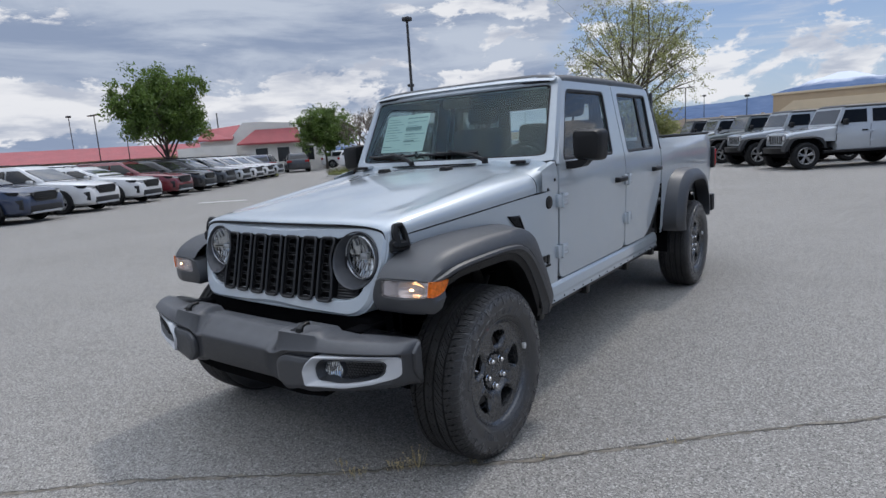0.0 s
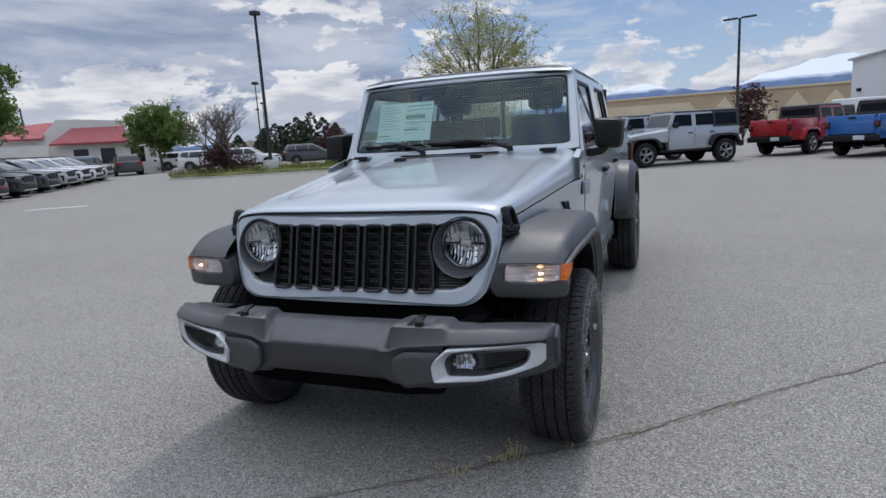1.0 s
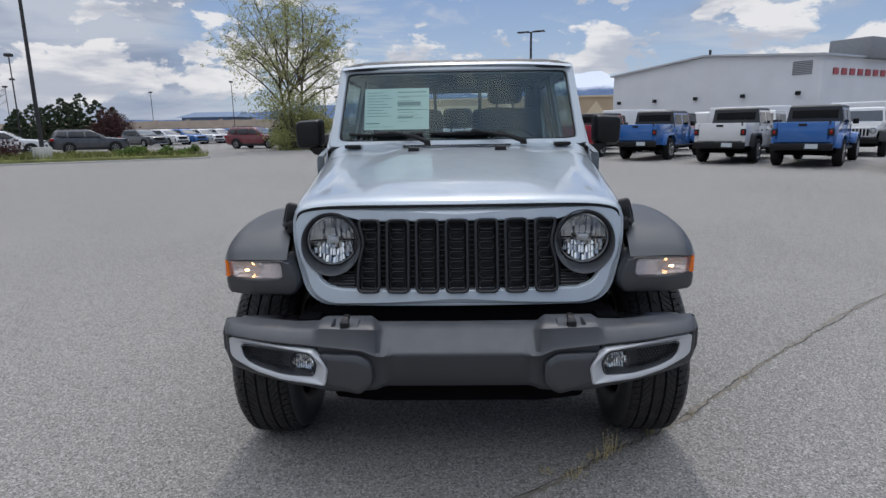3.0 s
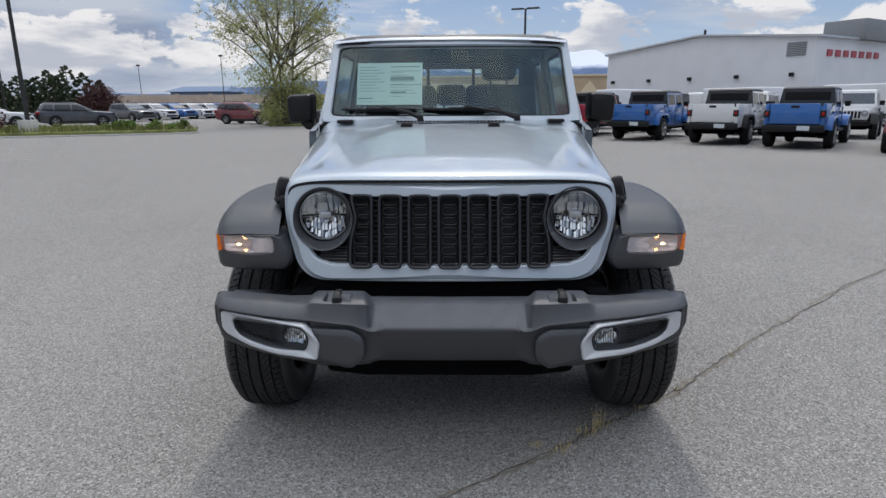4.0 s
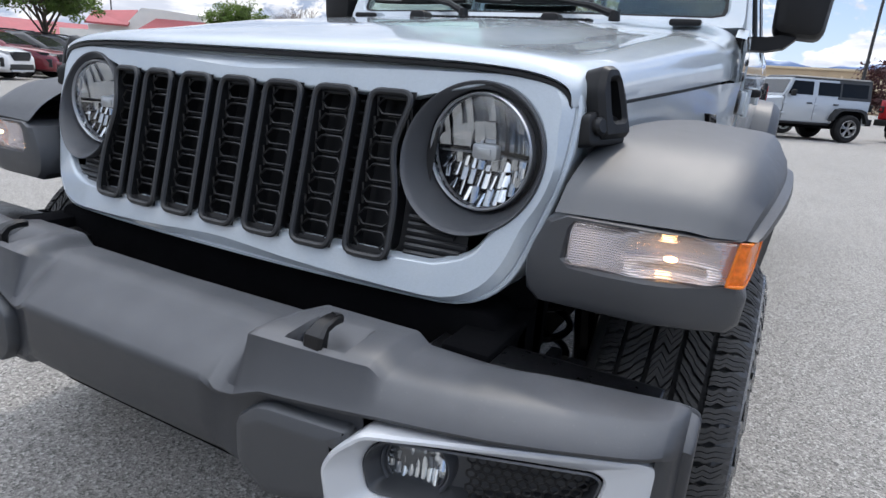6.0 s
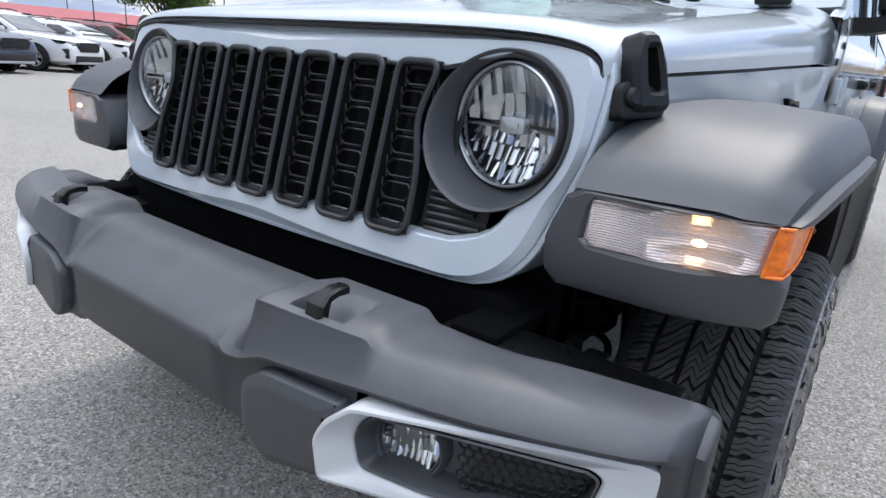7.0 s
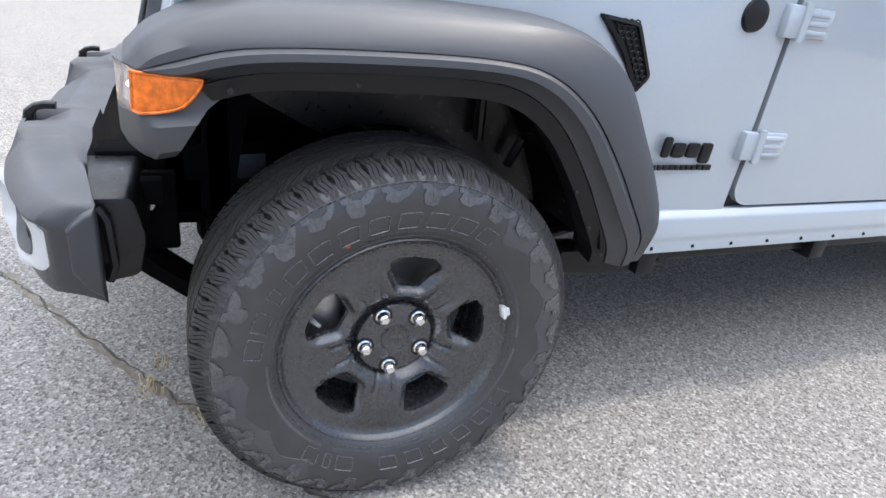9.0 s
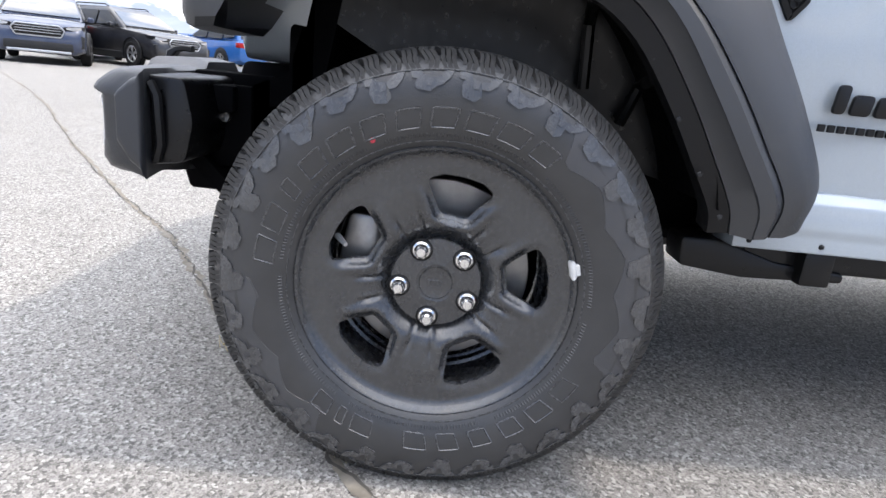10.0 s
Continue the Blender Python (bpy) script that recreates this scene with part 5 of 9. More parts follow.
    # rear flare
    def rear_flare(b):
        oo = arch([(0, 2.985, 0.56), (0, 2.955, 0.66), (0, 3.00, 0.85), (0, 3.10, 0.99), (0, 3.28, 1.055), (0, 3.50, 1.06), (0, 3.72, 1.045), (0, 3.90, 0.97), (0, 4.00, 0.83), (0, 4.04, 0.66), (0, 4.03, 0.58)])
        ii = arch([(0, 3.085, 0.56), (0, 3.075, 0.66), (0, 3.115, 0.80), (0, 3.20, 0.90), (0, 3.33, 0.945), (0, 3.50, 0.95), (0, 3.67, 0.94), (0, 3.80, 0.885), (0, 3.88, 0.78), (0, 3.92, 0.65), (0, 3.91, 0.58)])
        rings = []
        for p, q in zip(oo, ii):
            m_ = p.lerp(q, 0.45)
            e_ = p.lerp(q, 0.8)
            rings.append([(side_x(p.z) + 0.002, p.y, p.z), (0.885, p.lerp(q, 0.12).y, p.lerp(q, 0.12).z), (0.925, m_.y, m_.z), (0.938, e_.y, e_.z), (0.938, q.y, q.z), (0.83, q.y, q.z)])
        loft(b, rings, closed=False)
    mk("rear_flare", rear_flare, M_PLAST, label="dark grey plastic rear wheel arch flare")
    mk("rear_wheel_liner", lambda b: lathe(b, [(0.40 + 0.06, -0.36), (0.46, -0.09)], 24, centre=(0.88, 3.50, 0.46), axis="x", a0=-0.2, a1=math.pi + 0.2), M_LINER)
    def tail_lamp(b):
        box(b, (0.755, 4.66, 0.98), (0.815, 4.735, 1.20), 0.012)
    tl = mk("tail_lamp", tail_lamp, M_BLACK)
    mk("tail_lens", lambda b: box(b, (0.775, 4.69, 1.0), (0.822, 4.742, 1.18), 0.012), M_TAIL, tl, "red tail lamp lens")

# tailgate, bed floor, rear bumper
bm = bmesh.new()
box(bm, (-0.70, 4.66, 0.72), (0.70, 4.71, 1.345), 0.012)
part("tailgate", bm, M_SILVER, truck)
bm = bmesh.new()
box(bm, (-0.74, 2.90, 0.78), (0.74, 4.68, 0.82), 0.005)
box(bm, (-0.74, 2.885, 0.55), (0.74, 2.925, 1.33), 0.005)
part("bed_floor", bm, M_BLACK, truck)
bm = bmesh.new()
box(bm, (-0.80, 4.68, 0.52), (0.80, 4.80, 0.70), 0.02)
part("rear_bumper", bm, M_BLACK, truck)

# --- windscreen and its frame
def ws(x, v, d=0.0):
    """Point on the leaning windscreen: v from 0 (bottom) to 1 (top)."""
    y, z = 0.905 + 0.185 * v, 1.305 + 0.385 * v
    y += 0.06 * (abs(x) / 0.7) ** 2
    return (x, y + d * -0.90, z + d * 0.43)


def wsout(pts, d):
    return [ws(x, v, d) for x, v in pts]


W_IN = fillet([(-0.706, -0.02), (0.706, -0.02), (0.664, 1.03), (-0.664, 1.03)], [0.05, 0.05, 0.05, 0.05], 5)
W_OUT = fillet([(-0.768, -0.12), (0.768, -0.12), (0.705, 1.16), (-0.705, 1.16)], [0.02, 0.02, 0.05, 0.05], 5)


def dense(o, step=0.08):
    res = []
    for a, b in zip(o, o[1:] + o[:1]):
        n = max(1, int(math.hypot(b[0] - a[0], b[1] - a[1]) / step))
        res += [(a[0] + (b[0] - a[0]) * k / n, a[1] + (b[1] - a[1]) * k / n) for k in range(n)]
    return res


AW = [2 * math.pi * k / 140 + 0.004 for k in range(140)]
w_in, w_out = polar(W_IN, AW, (0, 0.5)), polar(W_OUT, AW, (0, 0.5))
bm = bmesh.new()
wi = lambda f: [(a[0] + (b[0] - a[0]) * f, a[1] + (b[1] - a[1]) * f) for a, b in zip(w_in, w_out)]
loft(bm, [wsout(w_in, -0.03), wsout(w_in, 0.004), wsout(wi(0.12), 0.012), wsout(wi(0.9), 0.014), wsout(w_out, 0.004), wsout(w_out, -0.06)], caps=False)
part("windscreen_frame", bm, M_SILVER, truck, angle=40)
bm = bmesh.new()
loft(bm, [wsout(w_in, 0.001), wsout([(x * 0.985, 0.5 + (v - 0.5) * 0.965) for x, v in w_in], 0.002)], caps=False)
part("windscreen_border", bm, M_BLACKM, truck)
bm = bmesh.new()
gr = [[ws(lerp(v, [0, 1], [0.708, 0.667]) * u, v) for u in np.linspace(-1, 1, 17)] for v in np.linspace(-0.025, 1.035, 7)]
loft(bm, gr, closed=False)
part("windscreen", bm, M_GLASS, truck, "clear curved windscreen").visible_shadow = False

# black lower strip and wiper cowl grille
bm = bmesh.new()
for k in range(30):
    x = -0.30 + 0.6 * k / 29
    if abs(x) < 0.34:
        box(bm, (x - 0.008, 0.80, 1.268), (x + 0.008, 0.85, 1.2755), 0.002, 1)
part("cowl_vent", bm, M_BLACK, truck)
for s in (1, -1):
    bm = bmesh.new()
    box(bm, (s * 0.60 - 0.045, 0.835, 1.262), (s * 0.60 + 0.045, 0.90, 1.285), 0.008)
    part("windscreen_hinge", bm, M_SILVER, truck)
    bm = bmesh.new()
    box(bm, (s * 0.60 - 0.048, 0.815, 1.262), (s * 0.60 + 0.048, 0.838, 1.282), 0.008)
    part("hinge_cap", bm, M_BLACK, truck)
    # hood bump stops
    bm = bmesh.new()
    o = fillet([(-0.035, 0.0), (0.035, 0.0), (0.024, 0.028), (-0.024, 0.028)], 0.008, 3)
    prism(bm, o, "y", -0.03, 0.03, 0.006)
    zz = lerp(0.64, HY, HZ) + 0.006
    bmesh.ops.translate(bm, vec=(s * 0.235, 0.64, zz), verts=bm.verts)
    part("hood_bumper", bm, M_BLACK, truck, "black rubber bump stop on the hood")


def wiper(px, tip):
    """A wiper: arm from its pivot on the cowl to a blade lying along the glass."""
    bm = bmesh.new()
    a, b = Vector((px, 0.83, 1.290)), Vector(ws(tip, 0.085, 0.035))
    tube(bm, [a, a.lerp(b, 0.3) + Vector((0, 0, 0.012)), b], [0.014, 0.011, 0.007], 8)
    lathe(bm, [(0.0001, 0.03), (0.016, 0.03), (0.02, 0.0)], 14, centre=(px, 0.83, 1.272), axis="z")
    arm = part("wiper", bm, M_BLACK, truck, "black wiper arm and blade")
    bm = bmesh.new()
    pts = [ws(tip + d, 0.055 + 0.02 * (d / 0.25) ** 2, 0.018) for d in np.linspace(-0.24, 0.20, 12)]
    tube(bm, pts, 0.009, 6)
    pts = [ws(tip + d, 0.060, 0.030) for d in np.linspace(-0.09, 0.09, 6)]
    tube(bm, pts, 0.011, 6)
    part("wiper_blade", bm, M_BLACKM, arm)


wiper(-0.17, -0.40)
wiper(0.38, 0.08)

# window sticker on the inside of the glass
bm = bmesh.new()
g = [[ws(x, v, -0.006) for x in np.linspace(-0.555, -0.165, 9)] for v in (0.16, 0.4, 0.6, 0.79)]
loft(bm, g, closed=False)
sticker = part("window_sticker", bm, M_PAPER, truck, "pale green price sheet behind the windscreen")
bm = bmesh.new()


def wsquad(x0, x1, v0, v1):
    bm.faces.new([bm.verts.new(ws(x, v, -0.0045)) for x, v in ((x0, v0), (x1, v0), (x1, v1), (x0, v1))])


for x0, x1, v0, v1 in ((-0.355, -0.215, 0.52, 0.58), (-0.355, -0.26, 0.325, 0.355), (-0.355, -0.18, 0.72, 0.735), (-0.545, -0.46, 0.245, 0.262), (-0.355, -0.175, 0.66, 0.668), (-0.355, -0.175, 0.45, 0.46), (-0.545, -0.375, 0.20, 0.206)):
    wsquad(x0, x1, v0, v1)
for k in range(9):
    wsquad(-0.54, -0.54 + 0.10 + 0.05 * ((k * 7) % 3) / 2, 0.72 - 0.045 * k, 0.729 - 0.045 * k)
    wsquad(-0.35, -0.35 + 0.07 + 0.08 * ((k * 5) % 4) / 3, 0.64 - 0.045 * k, 0.647 - 0.045 * k)
part("printed_bars", bm, M_PAPERINK, sticker)

# --- hardtop
bm = bmesh.new()
rows = []
for y, z, w in ((1.135, 1.735, 0.690), (1.15, 1.756, 0.685), (1.20, 1.770, 0.68), (1.5, 1.788, 0.678), (2.0, 1.795, 0.676), (2.5, 1.793, 0.674), (2.76, 1.785, 0.672), (2.815, 1.770, 0.670), (2.84, 1.745, 0.670)):
    r = []
    for k in range(25):
        a = math.pi * k / 24
        c = math.cos(a)
        r.append((-w * math.copysign(abs(c) ** 0.35, c), y, 1.722 + (z - 1.722) * math.sin(a) ** 0.55 + 0.008 * math.sin(a)))
    rows.append(r)
loft(bm, rows, closed=False)
hardtop = part("hardtop", bm, M_ROOF, truck, "dark grey hard roof", angle=45)
bm = bmesh.new()
box(bm, (-0.66, 1.12, 1.715), (0.66, 2.82, 1.728), 0.003)
part("headliner", bm, M_SEAT, hardtop)
# silver rain rail at the header
bm = bmesh.new()
rows = []
for y, z in ((1.085, 1.738), (1.10, 1.752), (1.135, 1.760), (1.15, 1.758)):
    rows.append([(x, y + 0.06 * (abs(x) / 0.7) ** 2 * 0.6, z - 0.018 * (abs(x) / 0.69) ** 4) for x in np.linspace(-0.695, 0.695, 21)])
loft(bm, rows, closed=False)
part("header_rail", bm, M_SILVER, truck)
for s in (1, -1):
    bm = bmesh.new()
    loft(bm, [[(s * (side_x(z) + d), y, z) for y, d in ((lerp(z, [1.25, 1.73], [2.866, 2.806]), 0.006), (lerp(z, [1.25, 1.73], [2.96, 2.85]), 0.0), (lerp(z, [1.25, 1.73], [2.97, 2.86]), -0.06))] for z in np.linspace(1.25, 1.735, 7)], closed=False)
    part("rear_quarter", bm, M_ROOF, hardtop)
# back wall with windows
bm = bmesh.new()
for x0, x1, z0, z1 in ((-0.70, 0.70, 1.25, 1.33), (-0.68, 0.68, 1.665, 1.74), (-0.72, -0.60, 1.3, 1.7), (0.60, 0.72, 1.3, 1.7), (-0.215, -0.185, 1.3, 1.7), (0.185, 0.215, 1.3, 1.7)):
    box(bm, (x0, 2.85, z0), (x1, 2.885, z1), 0.004)
part("rear_wall", bm, M_ROOF, hardtop)
bm = bmesh.new()
loft(bm, [[(-0.64, 2.868, 1.3), (0.64, 2.868, 1.3)], [(-0.64, 2.868, 1.69), (0.64, 2.868, 1.69)]], closed=False)
part("rear_window", bm, M_LENS, hardtop).visible_shadow = False
# --- cabin
bm = bmesh.new()
prism(bm, fillet([(0.93, 0.95), (0.94, 1.27), (1.10, 1.285), (1.30, 1.24), (1.36, 1.12), (1.34, 0.95)], 0.03, 4), "x", -0.72, 0.72, 0.01)
part("dashboard", bm, M_SEAT, truck, "dark dashboard behind the glass")
bm = bmesh.new()
box(bm, (-0.74, 0.95, 0.56), (0.74, 2.86, 0.60))
box(bm, (-0.74, 0.90, 0.56), (0.74, 0.95, 1.24))
part("cabin_floor", bm, M_SEAT, truck)


def seat(x, y, w=0.25, z=0.78):
    bm = bmesh.new()
    m = Matrix.Translation((x, y, z))
    box(bm, (-w, -0.25, 0.0), (w, 0.25, 0.16), 0.05, 3, m)
    part_m = m @ pose(0, 0.22, 0.12, -14, 0, 0)
    box(bm, (-w, -0.06, 0.0), (w, 0.07, 0.62), 0.05, 3, part_m)
    box(bm, (-0.13, -0.05, 0.66), (0.13, 0.06, 0.84), 0.045, 3, part_m)
    tube(bm, [part_m @ Vector((-0.06, 0, 0.55)), part_m @ Vector((-0.06, 0, 0.70))], 0.008, 6)
    tube(bm, [part_m @ Vector((0.06, 0, 0.55)), part_m @ Vector((0.06, 0, 0.70))], 0.008, 6)
    part("seat", bm, M_SEAT, truck)


seat(0.36, 1.62)
seat(-0.36, 1.62)
seat(0.36, 2.45, z=0.60)
seat(-0.36, 2.45, z=0.60)
seat(0.0, 2.47, 0.16, 0.60)
bm = bmesh.new()
c = Matrix.Translation((0.36, 1.30, 1.20)) @ pose(0, 0, 0, 65, 0, 0)
tube(bm, [c @ Vector((0.185 * math.cos(a), 0.185 * math.sin(a), 0)) for a in (2 * math.pi * k / 28 for k in range(28))], 0.015, 8, closed=True)
for a in (0.0, math.pi, -math.pi / 2):
    tube(bm, [c @ Vector((0, 0, 0)), c @ Vector((0.18 * math.cos(a), 0.18 * math.sin(a), 0))], 0.016, 6)
part("steering_wheel", bm, M_BLACK, truck)
# roll bar across the cabin
bm = bmesh.new()
tube(bm, [(-0.62, 2.0, 1.25), (-0.58, 2.0, 1.66), (-0.5, 2.0, 1.69), (0.5, 2.0, 1.69), (0.58, 2.0, 1.66), (0.62, 2.0, 1.25)], 0.035, 10)
part("roll_bar", bm, M_SEAT, truck)
bm = bmesh.new()
box(bm, (-0.11, 1.12, 1.62), (0.11, 1.15, 1.685), 0.015)
part("inner_mirror", bm, M_BLACK, truck)

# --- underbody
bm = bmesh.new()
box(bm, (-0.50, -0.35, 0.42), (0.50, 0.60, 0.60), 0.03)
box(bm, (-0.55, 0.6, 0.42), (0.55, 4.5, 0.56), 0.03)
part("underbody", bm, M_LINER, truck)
bm = bmesh.new()
tube(bm, [(-0.70, 0, 0.385), (0.70, 0, 0.385)], 0.045, 12)
bmesh.ops.create_uvsphere(bm, u_segments=16, v_segments=10, radius=0.13, matrix=Matrix.Translation((-0.20, 0, 0.37)))
part("front_axle", bm, M_BLACKM, truck)
bm = bmesh.new()
tube(bm, [(-0.70, 3.487, 0.385), (0.70, 3.487, 0.385)], 0.05, 12)
bmesh.ops.create_uvsphere(bm, u_segments=16, v_segments=10, radius=0.15, matrix=Matrix.Translation((0, 3.487, 0.37)))
part("rear_axle", bm, M_BLACKM, truck)
bm = bmesh.new()
tube(bm, [(-0.62, -0.17, 0.40), (0.1, -0.18, 0.40), (0.62, -0.15, 0.41)], 0.016, 8)
tube(bm, [(-0.4, -0.12, 0.52), (0.60, -0.14, 0.44)], 0.014, 8)
part("steering_link", bm, M_BLACKM, truck)
for s in (1, -1):
    bm = bmesh.new()
    tube(bm, [(s * 0.52 + 0.06 * math.cos(a), 0.0 + 0.06 * math.sin(a), 0.46 + 0.0115 * a) for a in (0.35 * k for k in range(108))], 0.009, 6)
    part("coil_spring", bm, M_BLACKM, truck)
    bm = bmesh.new()
    tube(bm, [(s * 0.60, 0.12, 0.40), (s * 0.55, 0.14, 0.85)], [0.03, 0.022], 10)
    tube(bm, [(s * 0.60, 0.02, 0.36), (s * 0.48, 0.85, 0.46)], 0.024, 8)
    tube(bm, [(s * 0.50, -0.60, 0.60), (s * 0.50, -0.2, 0.62)], 0.05, 6)
    part("shock_absorber", bm, M_BLACKM, truck)
    # black inner shell behind the bumper's end, with its stay and a skid curve below
    bm = bmesh.new()
    prism(bm, fillet([(-0.545, 0.515), (-0.440, 0.530), (-0.425, 0.600), (-0.440, 0.672), (-0.545, 0.672)], 0.014, 3), "x", s * 0.60, s * 0.835, 0.006)
    shell = part("bumper_inner_shell", bm, M_WELL, truck)
    bm = bmesh.new()
    tube(bm, [(s * 0.842, -0.492, 0.660), (s * 0.846, -0.480, 0.640), (s * 0.846, -0.476, 0.560), (s * 0.842, -0.486, 0.530)], 0.008, 6)
    part("shell_rib", bm, M_BLACK, shell)
    bm = bmesh.new()
    loft(bm, [[(s * 0.60, y, z), (s * 0.70, y, z), (s * 0.70, y + 0.03, z + 0.01), (s * 0.60, y + 0.03, z + 0.01)] for y, z in ((-0.50, 0.52), (-0.44, 0.46), (-0.37, 0.40), (-0.30, 0.375))])
    part("air_deflector", bm, M_LINER, truck)
    bm = bmesh.new()
    tube(bm, [(s * 0.62, -0.24, 0.50), (s * 0.45, -0.36, 0.52), (s * 0.2, -0.40, 0.52), (0, -0.40, 0.52)], 0.014, 8)
    part("sway_bar", bm, M_BLACKM, truck)
    for w0, w1, y0, y1, z0, z1 in ((0.52, 0.60, -0.52, -0.36, 0.56, 0.68), (0.65, 0.67, -0.50, -0.38, 0.50, 0.66), (0.685, 0.715, -0.50, -0.40, 0.61, 0.66)):
        bm = bmesh.new()
        box(bm, (min(s * w0, s * w1), y0, z0), (max(s * w0, s * w1), y1, z1), 0.006)
        part("bumper_bracket", bm, M_LINER, truck)
    bm = bmesh.new()
    lathe(bm, [(0.0001, 0.012), (0.012, 0.012), (0.012, 0.0)], 6, centre=(s * 0.672, -0.43, 0.60), axis="x")
    part("bracket_bolt", bm, M_STEEL, truck)
    # engine bay wall seen above the tyre
    bm = bmesh.new()
    prism(bm, [(-0.40, 0.55), (-0.28, 0.55), (-0.22, 0.88), (-0.272, 0.885), (-0.33, 0.69), (-0.40, 0.66)], "x", s * 0.575, s * 0.600)
    part("inner_panel", bm, M_LINER, truck)

# --- wheels
def sidewall_x(r):
    """Bulge of the tyre's outer sidewall at a radius."""
    return lerp(r, [0.228, 0.240, 0.262, 0.295, 0.325, 0.346, 0.352, 0.360, 0.3665, 0.3725], [0.004, 0.018, 0.030, 0.037, 0.037, 0.0310, 0.0275, 0.0215, 0.0125, 0.004])


def window_gap(y, z):
    """Signed distance from the rounded edge of the nearest of five disc windows, with the way to it."""
    a = math.atan2(z, y) - math.pi / 2
    k = round(a / (2 * math.pi / 5))
    a0 = k * 2 * math.pi / 5
    c, s_ = math.cos(a0), math.sin(a0)
    u, v = y * c + z * s_, -y * s_ + z * c
    rc = 0.010
    quad = [(-0.0265 + rc * 0.9, 0.1205 + rc), (0.0265 - rc * 0.9, 0.1205 + rc), (0.0555 - rc * 1.2, 0.180 - rc), (0.030, 0.188 - rc), (0.0, 0.1905 - rc), (-0.030, 0.188 - rc), (-0.0555 + rc * 1.2, 0.180 - rc)]
    best, inn = None, True
    for (x0, y0), (x1, y1) in zip(quad, quad[1:] + quad[:1]):
        ex, ey = x1 - x0, y1 - y0
        t = max(0.0, min(1.0, ((u - x0) * ex + (v - y0) * ey) / (ex * ex + ey * ey)))
        dx, dy = u - x0 - t * ex, v - y0 - t * ey
        d = math.hypot(dx, dy)
        if best is None or d < best[0]:
            best = (d, dx, dy)
        if ex * (v - y0) - ey * (u - x0) < 0:
            inn = False
    d, dx, dy = best
    sd = (-d if inn else d) - rc
    f = (-1 if inn else 1) / max(d, 1e-6)
    gu, gv = dx * f, dy * f
    return sd, (gu * c - gv * s_, gu * s_ + gv * c), u, v


